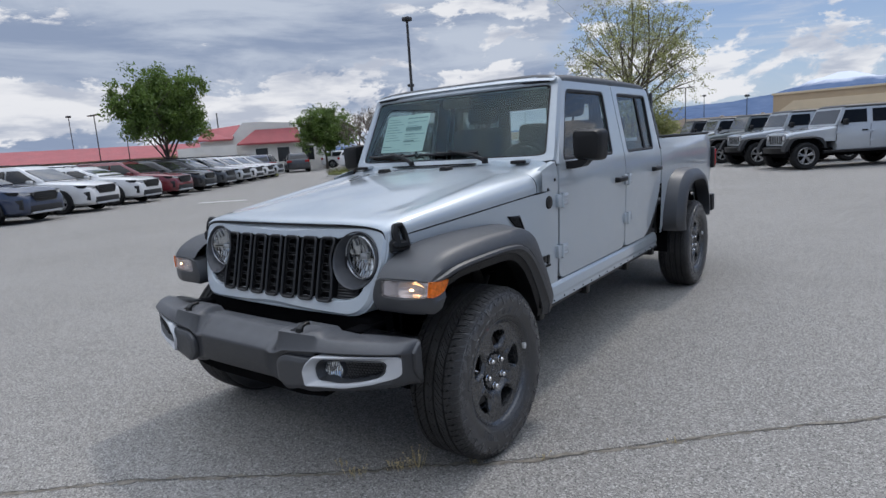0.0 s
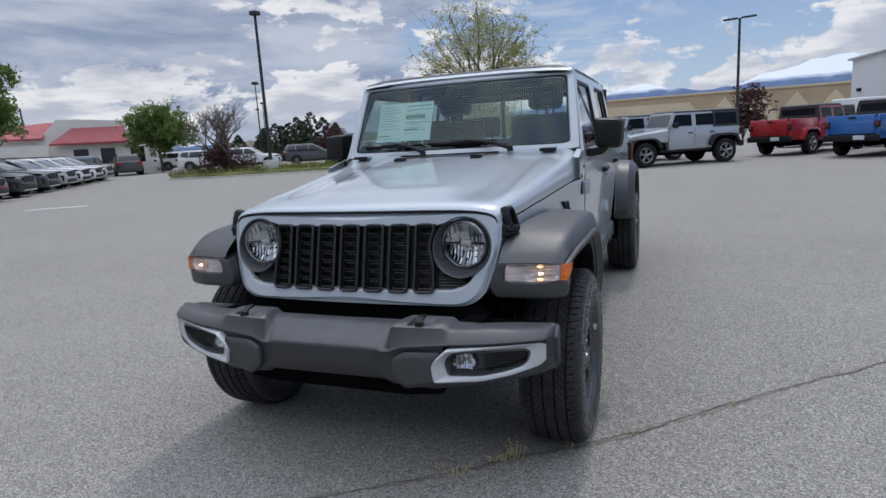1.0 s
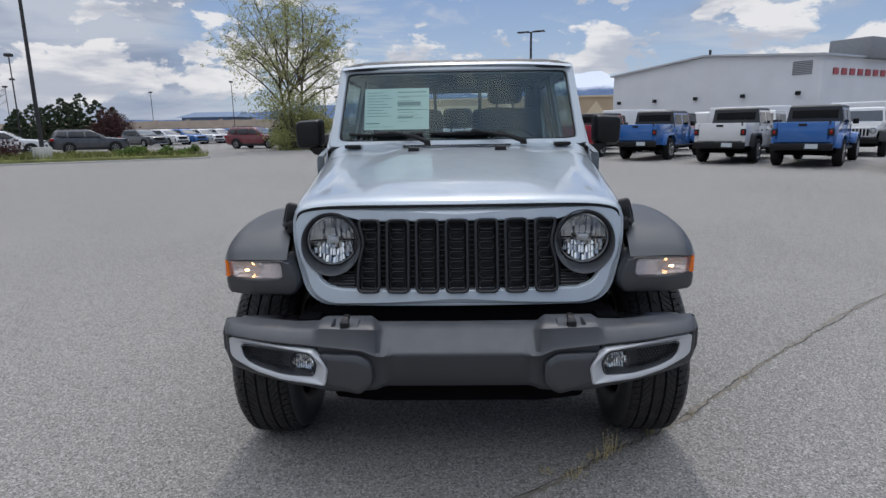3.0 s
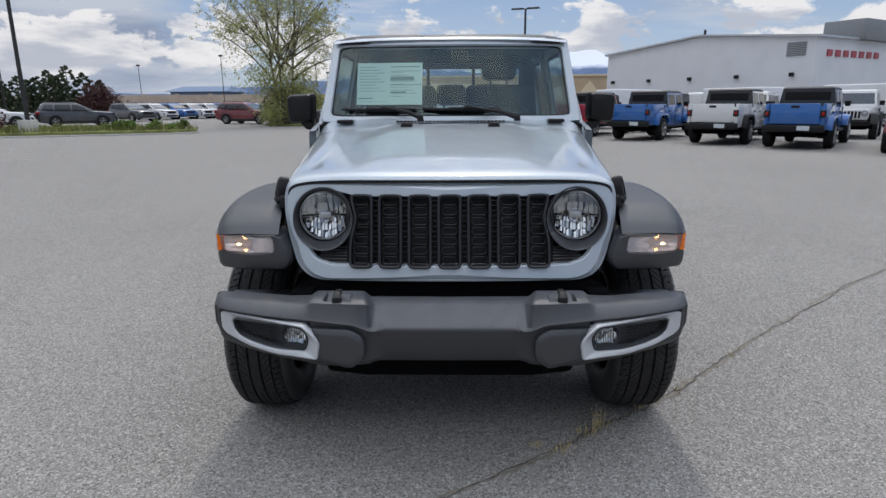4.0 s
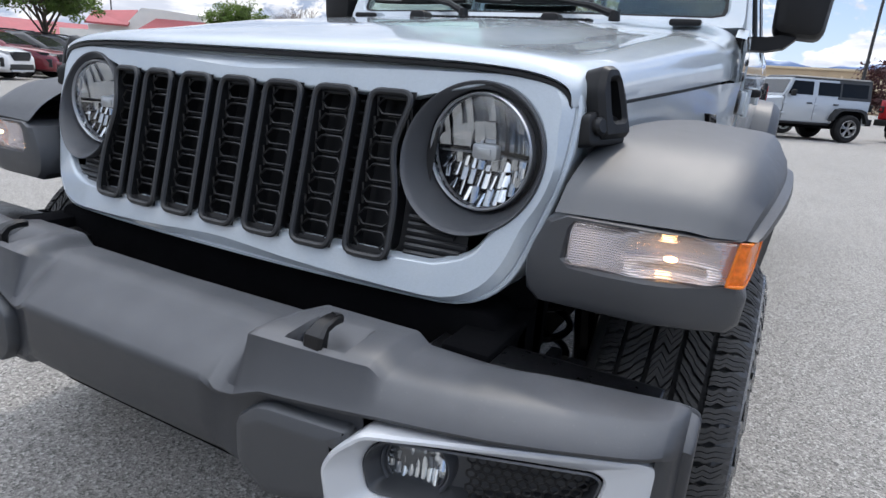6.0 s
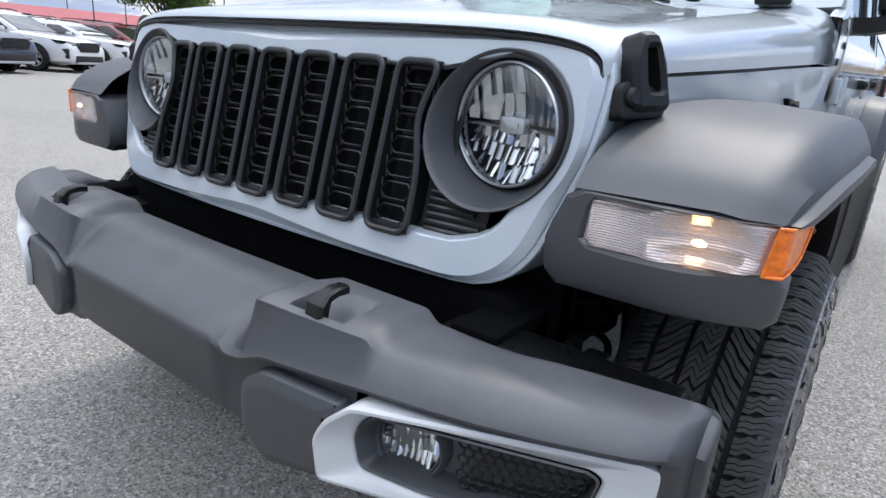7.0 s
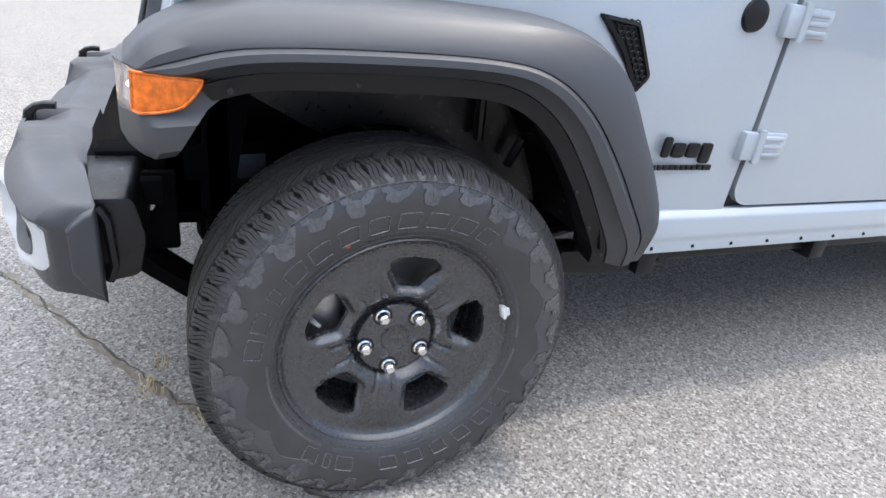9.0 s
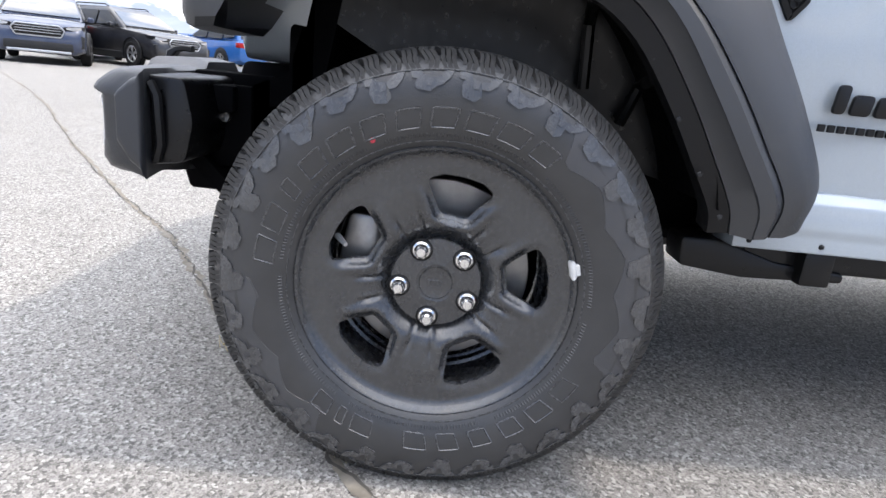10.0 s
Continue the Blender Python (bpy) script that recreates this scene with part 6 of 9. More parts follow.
def wheel():
    """One wheel standing at the origin, its outer face to +x; the rim's edge near x = 0."""
    w = empty("wheel")
    w.parent = truck
    # carcass: profile of radius and offset, outer sidewall towards +x
    prof = [(0.222, -0.19), (0.235, -0.215), (0.27, -0.228), (0.31, -0.232), (0.345, -0.226), (0.362, -0.213), (0.3695, -0.200), (0.3725, -0.186),
            (0.3735, -0.096), (0.3725, -0.008)] + [(r, sidewall_x(r)) for r in (0.3695, 0.3665, 0.360, 0.352, 0.346, 0.336, 0.325, 0.310, 0.295, 0.278, 0.262, 0.250, 0.240, 0.228)] + [(0.222, -0.02)]
    bm = bmesh.new()
    lathe(bm, prof, 120)
    ty = part("tyre", bm, M_RUBBER, w, "black all-terrain tyre", angle=60)
    # tread: four straight grooves between ribs of slanted blocks, shoulders wrapping over the edge
    bm = bmesh.new()
    crown = [(-0.203, 0.3725), (-0.196, 0.3800), (-0.186, 0.3835), (-0.165, 0.3850), (-0.096, 0.3862), (-0.028, 0.3850), (-0.007, 0.3835), (0.004, 0.3800), (0.012, 0.3735), (0.018, 0.3660), (0.0225, 0.3590), (0.0275, 0.3520)]
    cx_, cr_ = [p[0] for p in crown], [p[1] for p in crown]

    def tread_block(xs_, a0, a1, depth=0.0105):
        """a0 and a1 give the block's two edge angles at each x."""
        tops, lows = [], []
        for fa in (a0, a1):
            row, rw2 = [], []
            for x in xs_:
                r, an = lerp(x, cx_, cr_), fa(x)
                row.append(bm.verts.new((x, r * math.cos(an), r * math.sin(an))))
                r -= depth
                rw2.append(bm.verts.new((x - (0.003 if x > 0.015 else 0.0), r * math.cos(an), r * math.sin(an))))
            tops.append(row)
            lows.append(rw2)
        m = len(xs_)
        for q in range(m - 1):
            bm.faces.new((tops[0][q], tops[0][q + 1], tops[1][q + 1], tops[1][q]))
            for k in (0, 1):
                bm.faces.new((tops[k][q], tops[k][q + 1], lows[k][q + 1], lows[k][q]))
        for q in (0, m - 1):
            bm.faces.new((tops[0][q], tops[1][q], lows[1][q], lows[0][q]))
    # near-black groove floor: dust-free rubber, with the groove's shade put into its colour
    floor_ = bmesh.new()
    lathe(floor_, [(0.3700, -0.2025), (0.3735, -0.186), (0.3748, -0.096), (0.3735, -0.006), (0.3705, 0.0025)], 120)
    part("shaded_groove_floor", floor_, M_FARTYRE, ty)
    nb = 80
    pitch = 2 * math.pi / nb

    def slanted(k, ph, xa, bends):
        """Edge angle along x: a cut that runs straight, jogs and runs on."""
        bx, ba = [p[0] for p in bends], [p[1] for p in bends]
        return lambda f: (lambda x: pitch * (k + ph + f + lerp((x - xa), bx, ba)))
    for k in range(nb):
        # rib inside the outer shoulder: long cuts with a jog in the middle
        ang = slanted(k, 0.0, -0.070, [(0.0, 0.0), (0.015, 0.55), (0.020, 0.85), (0.037, 1.35)])
        for lo_f, hi_f in ((0.09, 0.45), (0.53, 0.87)):
            tread_block([-0.070, -0.060, -0.055, -0.050, -0.033], ang(lo_f), ang(hi_f))
        # middle rib: blocks locked into one another in zigzag
        ang = slanted(k, 0.4, -0.116, [(0.0, 0.9), (0.012, 0.2), (0.024, 0.75), (0.037, 0.0)])
        for lo_f, hi_f in ((0.10, 0.47), (0.55, 0.94)) if k % 2 else ((0.02, 0.38), (0.46, 0.90)):
            tread_block([-0.116, -0.104, -0.092, -0.079], ang(lo_f), ang(hi_f))
        ang = slanted(k, 0.7, -0.162, [(0.0, 1.35), (0.017, 0.85), (0.022, 0.55), (0.037, 0.0)])
        for lo_f, hi_f in ((0.09, 0.45), (0.53, 0.87)):
            tread_block([-0.162, -0.145, -0.140, -0.125], ang(lo_f), ang(hi_f))
    # shoulders: broad blocks, each second cut runs out over the edge as a deep notch
    for xs_, sl in (([-0.024, -0.016, -0.007, 0.004, 0.012, 0.018, 0.0225, 0.0275], 0.45), ([-0.171, -0.178, -0.186, -0.196, -0.203], -0.45)):
        for k in range(nb):
            for f0, f1 in ((0.04, 0.285), (0.335, 0.58), (0.63, 0.83)):
                wv = 0.10 if k % 2 else -0.06
                ang = lambda f: (lambda x: pitch * (k + f) + pitch * sl * (1 - abs(x - xs_[0]) / 0.045) + pitch * wv * math.sin((x - xs_[0]) * 260))
                last = -1 if f1 > 0.8 and k % 2 else None
                tread_block(xs_[:last], ang(f0), ang(f1), 0.0085)
    part("tread", bm, M_RUBBERD, ty, angle=30)["kind"] = "stuff"
    # sidewall relief: raised lines, and blocks in outline where the maker's words stand
    bm = bmesh.new()
    for r, hh in ((0.2455, 0.0012), (0.3500, 0.0024)):
        lathe(bm, [(r - 0.0013, sidewall_x(r - 0.0013) - 0.001), (r - 0.0005, sidewall_x(r) + hh), (r + 0.0005, sidewall_x(r) + hh), (r + 0.0013, sidewall_x(r + 0.0013) - 0.001)], 120)

    def glyph(a0, wdt, r0, r1, lean=0.020, thick=0.0016):
        """A raised, leaning block in outline on the sidewall."""
        pts = []
        for u, v in fillet([(-wdt / 2, 0.0), (wdt / 2, 0.0), (wdt / 2, 1.0), (-wdt / 2, 1.0)], 0.030, 2):
            pts.append((r0 + (r1 - r0) * v, a0 + u - lean * (v - 0.5)))
        dense_ = []
        for (ra, aa), (rb, ab) in zip(pts, pts[1:] + pts[:1]):
            n = max(1, int(math.hypot(rb - ra, ra * (ab - aa)) / 0.006))
            dense_ += [(ra + (rb - ra) * q / n, aa + (ab - aa) * q / n) for q in range(n)]
        tube(bm, [(sidewall_x(r) + 0.0005, r * math.cos(a), r * math.sin(a)) for r, a in dense_], thick, 5, closed=True)
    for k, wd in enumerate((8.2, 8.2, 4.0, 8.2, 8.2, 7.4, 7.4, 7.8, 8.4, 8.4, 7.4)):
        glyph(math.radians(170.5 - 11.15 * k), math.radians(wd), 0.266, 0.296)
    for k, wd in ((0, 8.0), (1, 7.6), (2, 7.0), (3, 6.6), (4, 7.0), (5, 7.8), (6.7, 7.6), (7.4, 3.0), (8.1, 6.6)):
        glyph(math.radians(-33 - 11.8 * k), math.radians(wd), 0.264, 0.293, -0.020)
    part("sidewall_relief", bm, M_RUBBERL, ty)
    # fine radial ribs in a ring above the bead
    bm = bmesh.new()
    for k in range(300):
        if k % 50 > 44:
            continue
        a, da = 2 * math.pi * k / 300, 0.0055
        v = [bm.verts.new((sidewall_x(r) + h, r * math.cos(a + e), r * math.sin(a + e))) for r, h, e in ((0.2515, 0.0, -da), (0.2515, 0.0, da), (0.2575, 0.0, da), (0.2575, 0.0, -da), (0.2525, 0.0013, 0.0), (0.2565, 0.0013, 0.0))]
        for q in ((0, 1, 4), (1, 2, 5, 4), (2, 3, 5), (3, 0, 4, 5)):
            bm.faces.new([v[i] for i in q])
    part("bead_ribs", bm, M_RUBBER, ty)["kind"] = "stuff"
    # knurled fields with a saw-edged inner border, on two stretches of the sidewall
    for a_from, a_to in ((-24.0, 58.0), (176.0, 238.0)):
        bm = bmesh.new()
        n = int((a_to - a_from) * 2)
        rows = []
        for i in range(n + 1):
            d = a_from + (a_to - a_from) * i / n
            ph = ((d + 17.0) / 22.6) % 1.0
            rin = 0.2875 + 0.020 * (1 - abs(2 * ph - 1) ** 1.2)
            e = min(1.0, (d - a_from) / 5, (a_to - d) / 5)
            rin = 0.347 + (rin - 0.347) * max(0.02, e)
            a = math.radians(d)
            rows.append([(sidewall_x(rin) - 0.0008, rin * math.cos(a), rin * math.sin(a))] + [(sidewall_x(r) + 0.0009, r * math.cos(a), r * math.sin(a)) for r in (rin + 0.0008, rin + (0.348 - rin) * 0.35, rin + (0.348 - rin) * 0.7, 0.348)])
        loft(bm, rows, closed=False)
        part("knurled_field", bm, M_KNURL, ty)
    # jagged lug patches hanging from the shoulder line
    bm = bmesh.new()
    for k in range(30):
        a = 2 * math.pi * k / 30
        dp = 0.0 if k % 2 else 0.010
        pts = [(0.3490, -5.3), (0.3400, -5.1), (0.3385, -3.9), (0.3290, -4.6), (0.3135 + dp, -4.0), (0.3090 + dp, -0.6), (0.3165 + dp, 1.0), (0.3285, 0.7), (0.3290, 2.6), (0.3395, 4.5), (0.3490, 5.3), (0.3490, 3.3), (0.3410, 2.2), (0.3385, 0.2), (0.3280, -0.2), (0.3275, -1.5), (0.3425, -1.8), (0.3490, -2.8)]
        hi_ = [bm.verts.new((sidewall_x(r) + 0.0032, r * math.cos(a - math.radians(b)), r * math.sin(a - math.radians(b)))) for r, b in pts]
        lo_ = [bm.verts.new((sidewall_x(r) - 0.003, r * math.cos(a - math.radians(b)), r * math.sin(a - math.radians(b)))) for r, b in pts]
        bm.faces.new(hi_)
        for q in range(len(pts)):
            q2 = (q + 1) % len(pts)
            bm.faces.new((hi_[q], hi_[q2], lo_[q2], lo_[q]))
    bmesh.ops.triangulate(bm, faces=[fc for fc in bm.faces if len(fc.verts) > 4])
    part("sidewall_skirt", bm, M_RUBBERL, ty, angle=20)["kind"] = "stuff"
    # red paint dot of the tyre maker
    bm = bmesh.new()
    a = math.radians(116.5)
    lathe(bm, [(0.0001, 0.0016), (0.0040, 0.0014), (0.0048, 0.0)], 12, centre=(sidewall_x(0.264) - 0.0004, 0.264 * math.cos(a), 0.264 * math.sin(a)))
    part("paint_dot", bm, M_DOT, ty, "small red paint dot")

    # steel rim: outer flange and barrel
    bm = bmesh.new()
    lathe(bm, [(0.190, -0.20), (0.195, -0.12), (0.203, -0.08), (0.208, -0.03), (0.220, -0.014), (0.2325, 0.000), (0.2365, 0.008), (0.2365, 0.013), (0.2335, 0.0155), (0.2295, 0.013), (0.2265, 0.007), (0.2240, 0.0045)], 100)
    lathe(bm, [(0.199, -0.100), (0.1935, -0.103), (0.199, -0.107)], 60)
    lathe(bm, [(0.196, -0.122), (0.1905, -0.125), (0.196, -0.129)], 60)
    part("rim", bm, M_WHEEL, w, "satin black steel rim")

    def disc_x(r, y, z, sd):
        """Dish of the disc: broad crowned spokes, sunk window borders, a deep hub."""
        x = lerp(r, [0.0, 0.076, 0.081, 0.090, 0.102, 0.116, 0.135, 0.165, 0.195, 0.212, 0.218, 0.2245], [-0.036, -0.036, -0.034, -0.023, -0.0125, -0.0085, -0.0065, -0.0030, -0.0015, -0.001, 0.000, 0.0045])
        a = math.atan2(z, y) - math.pi / 2 - math.pi / 5
        a -= round(a / (2 * math.pi / 5)) * 2 * math.pi / 5
        side = abs(a) * r                  # distance from the spoke's middle line
        # border sinks towards the window, with a soft raised shoulder round it
        inner = 1 - smooth(0.150, 0.178, r)
        x -= (0.0085 * inner + 0.0025) * (1 - smooth(0.0, 0.0135, sd))
        x += 0.0030 * inner * smooth(0.008, 0.0150, sd) * (1 - smooth(0.017, 0.030, sd))
        # two creases down each spoke's root
        near_hub = smooth(0.080, 0.098, r) * (1 - smooth(0.118, 0.148, r))
        x -= 0.0050 * near_hub * math.exp(-((side - 0.0165 - 0.10 * (r - 0.09)) / 0.0042) ** 2)
        x -= 0.0020 * near_hub * (1 - smooth(0.006, 0.016, side))
        return x
    bm = bmesh.new()
    NA = 250
    radii = [0.0, 0.040, 0.070] + [0.0765, 0.0805, 0.085, 0.090, 0.095, 0.100, 0.105, 0.110, 0.114] + [0.118 + 0.0033 * k for k in range(24)] + [0.1985, 0.205, 0.211, 0.215, 0.2185, 0.222, 0.2245]
    rows, gaps = [], []
    for r in radii:
        row, gr = [], []
        for k in range(NA):
            a = 2 * math.pi * k / NA
            y, z = r * math.cos(a), r * math.sin(a)
            sd, (gy, gz), u, v = window_gap(y, z)
            cell = 0.0026
            if r > 0.1 and abs(sd) < cell:
                y, z = y - gy * sd, z - gz * sd
                sd = 0.0
            row.append(bm.verts.new((disc_x(math.hypot(y, z), y, z, max(0.0, sd)), y, z)) if r or not k else row[0])
            gr.append(sd)
        rows.append(row)
        gaps.append(gr)
    for i in range(len(radii) - 1):
        for k in range(NA):
            k2 = (k + 1) % NA
            if min(gaps[i][k], gaps[i][k2], gaps[i + 1][k2], gaps[i + 1][k]) < -1e-6 or (gaps[i][k] + gaps[i][k2] + gaps[i + 1][k2] + gaps[i + 1][k]) < 1e-6:
                continue
            q = list(dict.fromkeys([rows[i][k], rows[i][k2], rows[i + 1][k2], rows[i + 1][k]]))
            if len(q) >= 3:
                bm.faces.new(q)
    loose = [v for v in bm.verts if not v.link_faces]
    bmesh.ops.delete(bm, geom=loose, context="VERTS")
    # turn the windows' edges inwards
    rim_edges = [e for e in bm.edges if len(e.link_faces) == 1 and max(v.co.y ** 2 + v.co.z ** 2 for v in e.verts) < 0.21 ** 2]
    ret = bmesh.ops.extrude_edge_only(bm, edges=rim_edges)
    for v in [g for g in ret["geom"] if isinstance(g, bmesh.types.BMVert)]:
        v.co.x -= 0.012
    turn = Matrix.Rotation(math.radians(81.5 - 90), 4, "X")
    bmesh.ops.transform(bm, matrix=turn, verts=bm.verts)
    part("wheel_disc", bm, M_WHEEL, w, angle=46)
    # flat centre cap with five notches for the nuts
    bm = bmesh.new()
    ring = []
    for k in range(150):
        a = 2 * math.pi * k / 150
        d = min(abs((a - math.radians(117.5 + 72 * q) + math.pi) % (2 * math.pi) - math.pi) for q in range(5))
        ring.append((0.0785 - 0.0035 * (1 - smooth(0.10, 0.24, d)), a))
    rg = lambda f, x: [(x, r * f * math.cos(a), r * f * math.sin(a)) for r, a in ring]
    loft(bm, [rg(1.0, -0.040), rg(1.0, -0.0225), rg(0.975, -0.0200), rg(0.90, -0.0192), rg(0.46, -0.0180), rg(0.43, -0.0175), rg(0.40, -0.0185), rg(0.05, -0.0180)])
    lathe(bm, [(0.0275, -0.0190), (0.0285, -0.0168), (0.0295, -0.0190)], 40)
    cap = part("centre_cap", bm, M_WHEEL, w)
    # small plain bars in place of the mark on the cap
    for k in range(4):
        bm = bmesh.new()
        box(bm, (-0.0190, -0.0135 + 0.0070 * k, -0.0055), (-0.0168, -0.0088 + 0.0070 * k, 0.0055), 0.0008, 1)
        part("cap_mark", bm, M_WHEEL, cap)
    for k in range(5):
        a = math.radians(117.5 + 72 * k)
        cy, cz = 0.0635 * math.cos(a), 0.0635 * math.sin(a)
        bm = bmesh.new()
        lathe(bm, [(0.0001, 0.0010), (0.0075, 0.0008), (0.0098, -0.0022), (0.0104, -0.0030)], 18, centre=(0, cy, cz))
        vs = []
        for x, rr in ((-0.0025, 0.0112), (-0.0040, 0.0120), (-0.0190, 0.0120)):
            vs.append([(x, cy + rr * math.cos(q * math.pi / 3 + a), cz + rr * math.sin(q * math.pi / 3 + a)) for q in range(6)])
        loft(bm, vs)
        lathe(bm, [(0.0118, -0.0150), (0.0148, -0.0170), (0.0155, -0.0210), (0.0150, -0.0260)], 18, centre=(0, cy, cz))
        part("lug_nut", bm, M_CHROME, w, "chrome lug nut", angle=25)
        bm = bmesh.new()
        lathe(bm, [(0.0155, -0.0215), (0.0178, -0.0162), (0.0192, -0.0168), (0.0205, -0.022)], 20, centre=(0, cy, cz))
        part("nut_seat", bm, M_BLACK, w)
    # clip-on balance weight: a bar hooked over the flange
    bm = bmesh.new()
    a = math.radians(14.5)
    rings = []
    for d in np.linspace(-0.070, 0.070, 11):
        e = 0.55 + 0.45 * (1 - (abs(d) / 0.070) ** 6)
        rings.append([(x * 1.0, (0.2285 + dr * e) * math.cos(a + d), (0.2285 + dr * e) * math.sin(a + d)) for x, dr in ((0.006, -0.0055), (0.0165, -0.0050), (0.0195, -0.0020), (0.0195, 0.0030), (0.0165, 0.0060), (0.006, 0.0060))])
    loft(bm, rings)
    box(bm, (0.008, -0.010, -0.0045), (0.0205, 0.010, 0.0045), 0.002, 1, Matrix.Rotation(a, 4, "X") @ Matrix.Translation((0, 0.2355, 0)) @ Matrix.Rotation(math.pi / 2, 4, "X"))
    part("balance_weight", bm, M_WHITEP, w, "pale clip-on balance weight")
    # valve
    bm = bmesh.new()
    a = math.radians(160)
    tube(bm, [(-0.03, 0.185 * math.cos(a), 0.185 * math.sin(a)), (-0.005, 0.165 * math.cos(a), 0.165 * math.sin(a))], [0.006, 0.0038], 8)
    part("valve", bm, M_SATIN, w)
    # brake disc and hub behind
    bm = bmesh.new()
    lathe(bm, [(0.07, -0.070), (0.100, -0.070), (0.102, -0.092), (0.166, -0.092), (0.168, -0.094), (0.168, -0.118), (0.07, -0.120)], 60)
    part("brake_disc", bm, M_STEEL, w, "bare steel brake disc")
    bm = bmesh.new()
    prism(bm, fillet([(-0.185, -0.05), (-0.115, -0.045), (-0.100, 0.02), (-0.105, 0.095), (-0.160, 0.100)], 0.015, 3), "x", -0.125, -0.062, 0.008)
    part("brake_caliper", bm, M_STEEL, w)
    bm = bmesh.new()
    lathe(bm, [(0.0001, -0.14), (0.190, -0.14)], 32)
    part("dust_shield", bm, M_LINER, w)
    return w


proto = wheel()
for x, y, rz in ((-0.908, 0.008, 180), (0.908, 3.490, 0), (-0.908, 3.490, 180)):
    copy_thing(proto, pose(x, y - 1.75, 0.378, 0, 0, rz))
proto.matrix_basis = pose(0.908, 0.008 - 1.75, 0.378)
# ---------------------------------------------------------------- the lot and its surroundings
M_GRASS = plain("dry_spring_grass", (0.16, 0.17, 0.05), 0.9, var=0.35, scale=1.2)
M_CONC = plain("pale_concrete", (0.46, 0.45, 0.42), 0.85, var=0.15, scale=2)
M_LEAF1 = plain("bright_green_leaves", (0.105, 0.165, 0.032), 0.6, var=0.45, scale=1.5)
M_LEAF2 = plain("olive_spring_leaves", (0.33, 0.34, 0.14), 0.65, var=0.4, scale=1.2)
M_LEAF3 = plain("dark_conifer_needles", (0.045, 0.066, 0.030), 0.8, var=0.4, scale=0.8)
M_LEAF4 = plain("dark_red_leaves", (0.060, 0.022, 0.022), 0.7, var=0.4, scale=1.2)
def leafy(mat, share):
    """Lets part of the light pass through the thin leaves."""
    n, l = mat.node_tree.nodes, mat.node_tree.links
    bsdf = n["Principled BSDF"]
    tr, mx = n.new("ShaderNodeBsdfTranslucent"), n.new("ShaderNodeMixShader")
    l.new(bsdf.inputs["Base Color"].links[0].from_socket, tr.inputs[0])
    mx.inputs[0].default_value = share
    l.new(bsdf.outputs[0], mx.inputs[1])
    l.new(tr.outputs[0], mx.inputs[2])
    l.new(mx.outputs[0], n["Material Output"].inputs[0])


leafy(M_LEAF1, 0.4)
leafy(M_LEAF2, 0.5)
leafy(M_LEAF4, 0.3)
M_BARK = plain("grey_brown_bark", (0.10, 0.080, 0.062), 0.9, var=0.35, scale=8, bump=0.5, bscale=40)
M_TWIG = plain("bare_twigs", (0.13, 0.105, 0.085), 0.9, var=0.3, scale=3)
M_POLE = plain("dark_bronze_pole", (0.022, 0.021, 0.021), 0.5, var=0.15)
M_STUCCO = plain("white_stucco", (0.66, 0.63, 0.58), 0.9, var=0.08, scale=0.8, bump=0.3, bscale=30)
M_REDROOF = plain("red_metal_roof", (0.31, 0.058, 0.062), 0.5, var=0.12, scale=1.0)
M_TAN = plain("tan_block_wall", (0.42, 0.32, 0.21), 0.9, var=0.07, scale=0.4)
M_TANLITE = plain("cream_block_wall", (0.60, 0.49, 0.34), 0.9, var=0.06, scale=0.4)
M_WHITEB = plain("white_metal_siding", (0.62, 0.63, 0.65), 0.6, var=0.05, scale=0.5)
M_DARKW = plain("dark_window", (0.018, 0.020, 0.023), 0.12, var=0.2, scale=1)
M_REDSIGN = plain("red_sign_paint", (0.33, 0.06, 0.07), 0.5, var=0.08)
M_TARP = plain("blue_grey_metal", (0.10, 0.16, 0.26), 0.5, var=0.1)
M_BEIGEW = plain("beige_sound_wall", (0.44, 0.36, 0.29), 0.9, var=0.12, scale=0.7)
M_LINE = plain("worn_white_line", (0.62, 0.61, 0.58), 0.8, var=0.2, scale=9)
M_CRACK = plain("crack_filler", (0.075, 0.069, 0.060), 0.95, var=0.4, scale=30)
M_DIRT = plain("crack_dust", (0.185, 0.165, 0.135), 0.95, var=0.35, scale=25)
M_STRAW = plain("dry_weed", (0.42, 0.34, 0.18), 0.8, var=0.3, scale=40)


def flat(name, pts, z, mat, label, category, parent=None):
    bm = bmesh.new()
    bm.faces.new([bm.verts.new((x, y, z)) for x, y in pts])
    ob = part(name, bm, mat, parent)
    return tagged(ob, label, category, kind="structure") if not parent else ob


# worn lane dash
flat("painted_line", [(-16.6, 9.4), (-15.2, 10.35), (-15.05, 10.2), (-16.45, 9.25)], 0.004, M_LINE, "short worn white line painted on asphalt", "road marking")


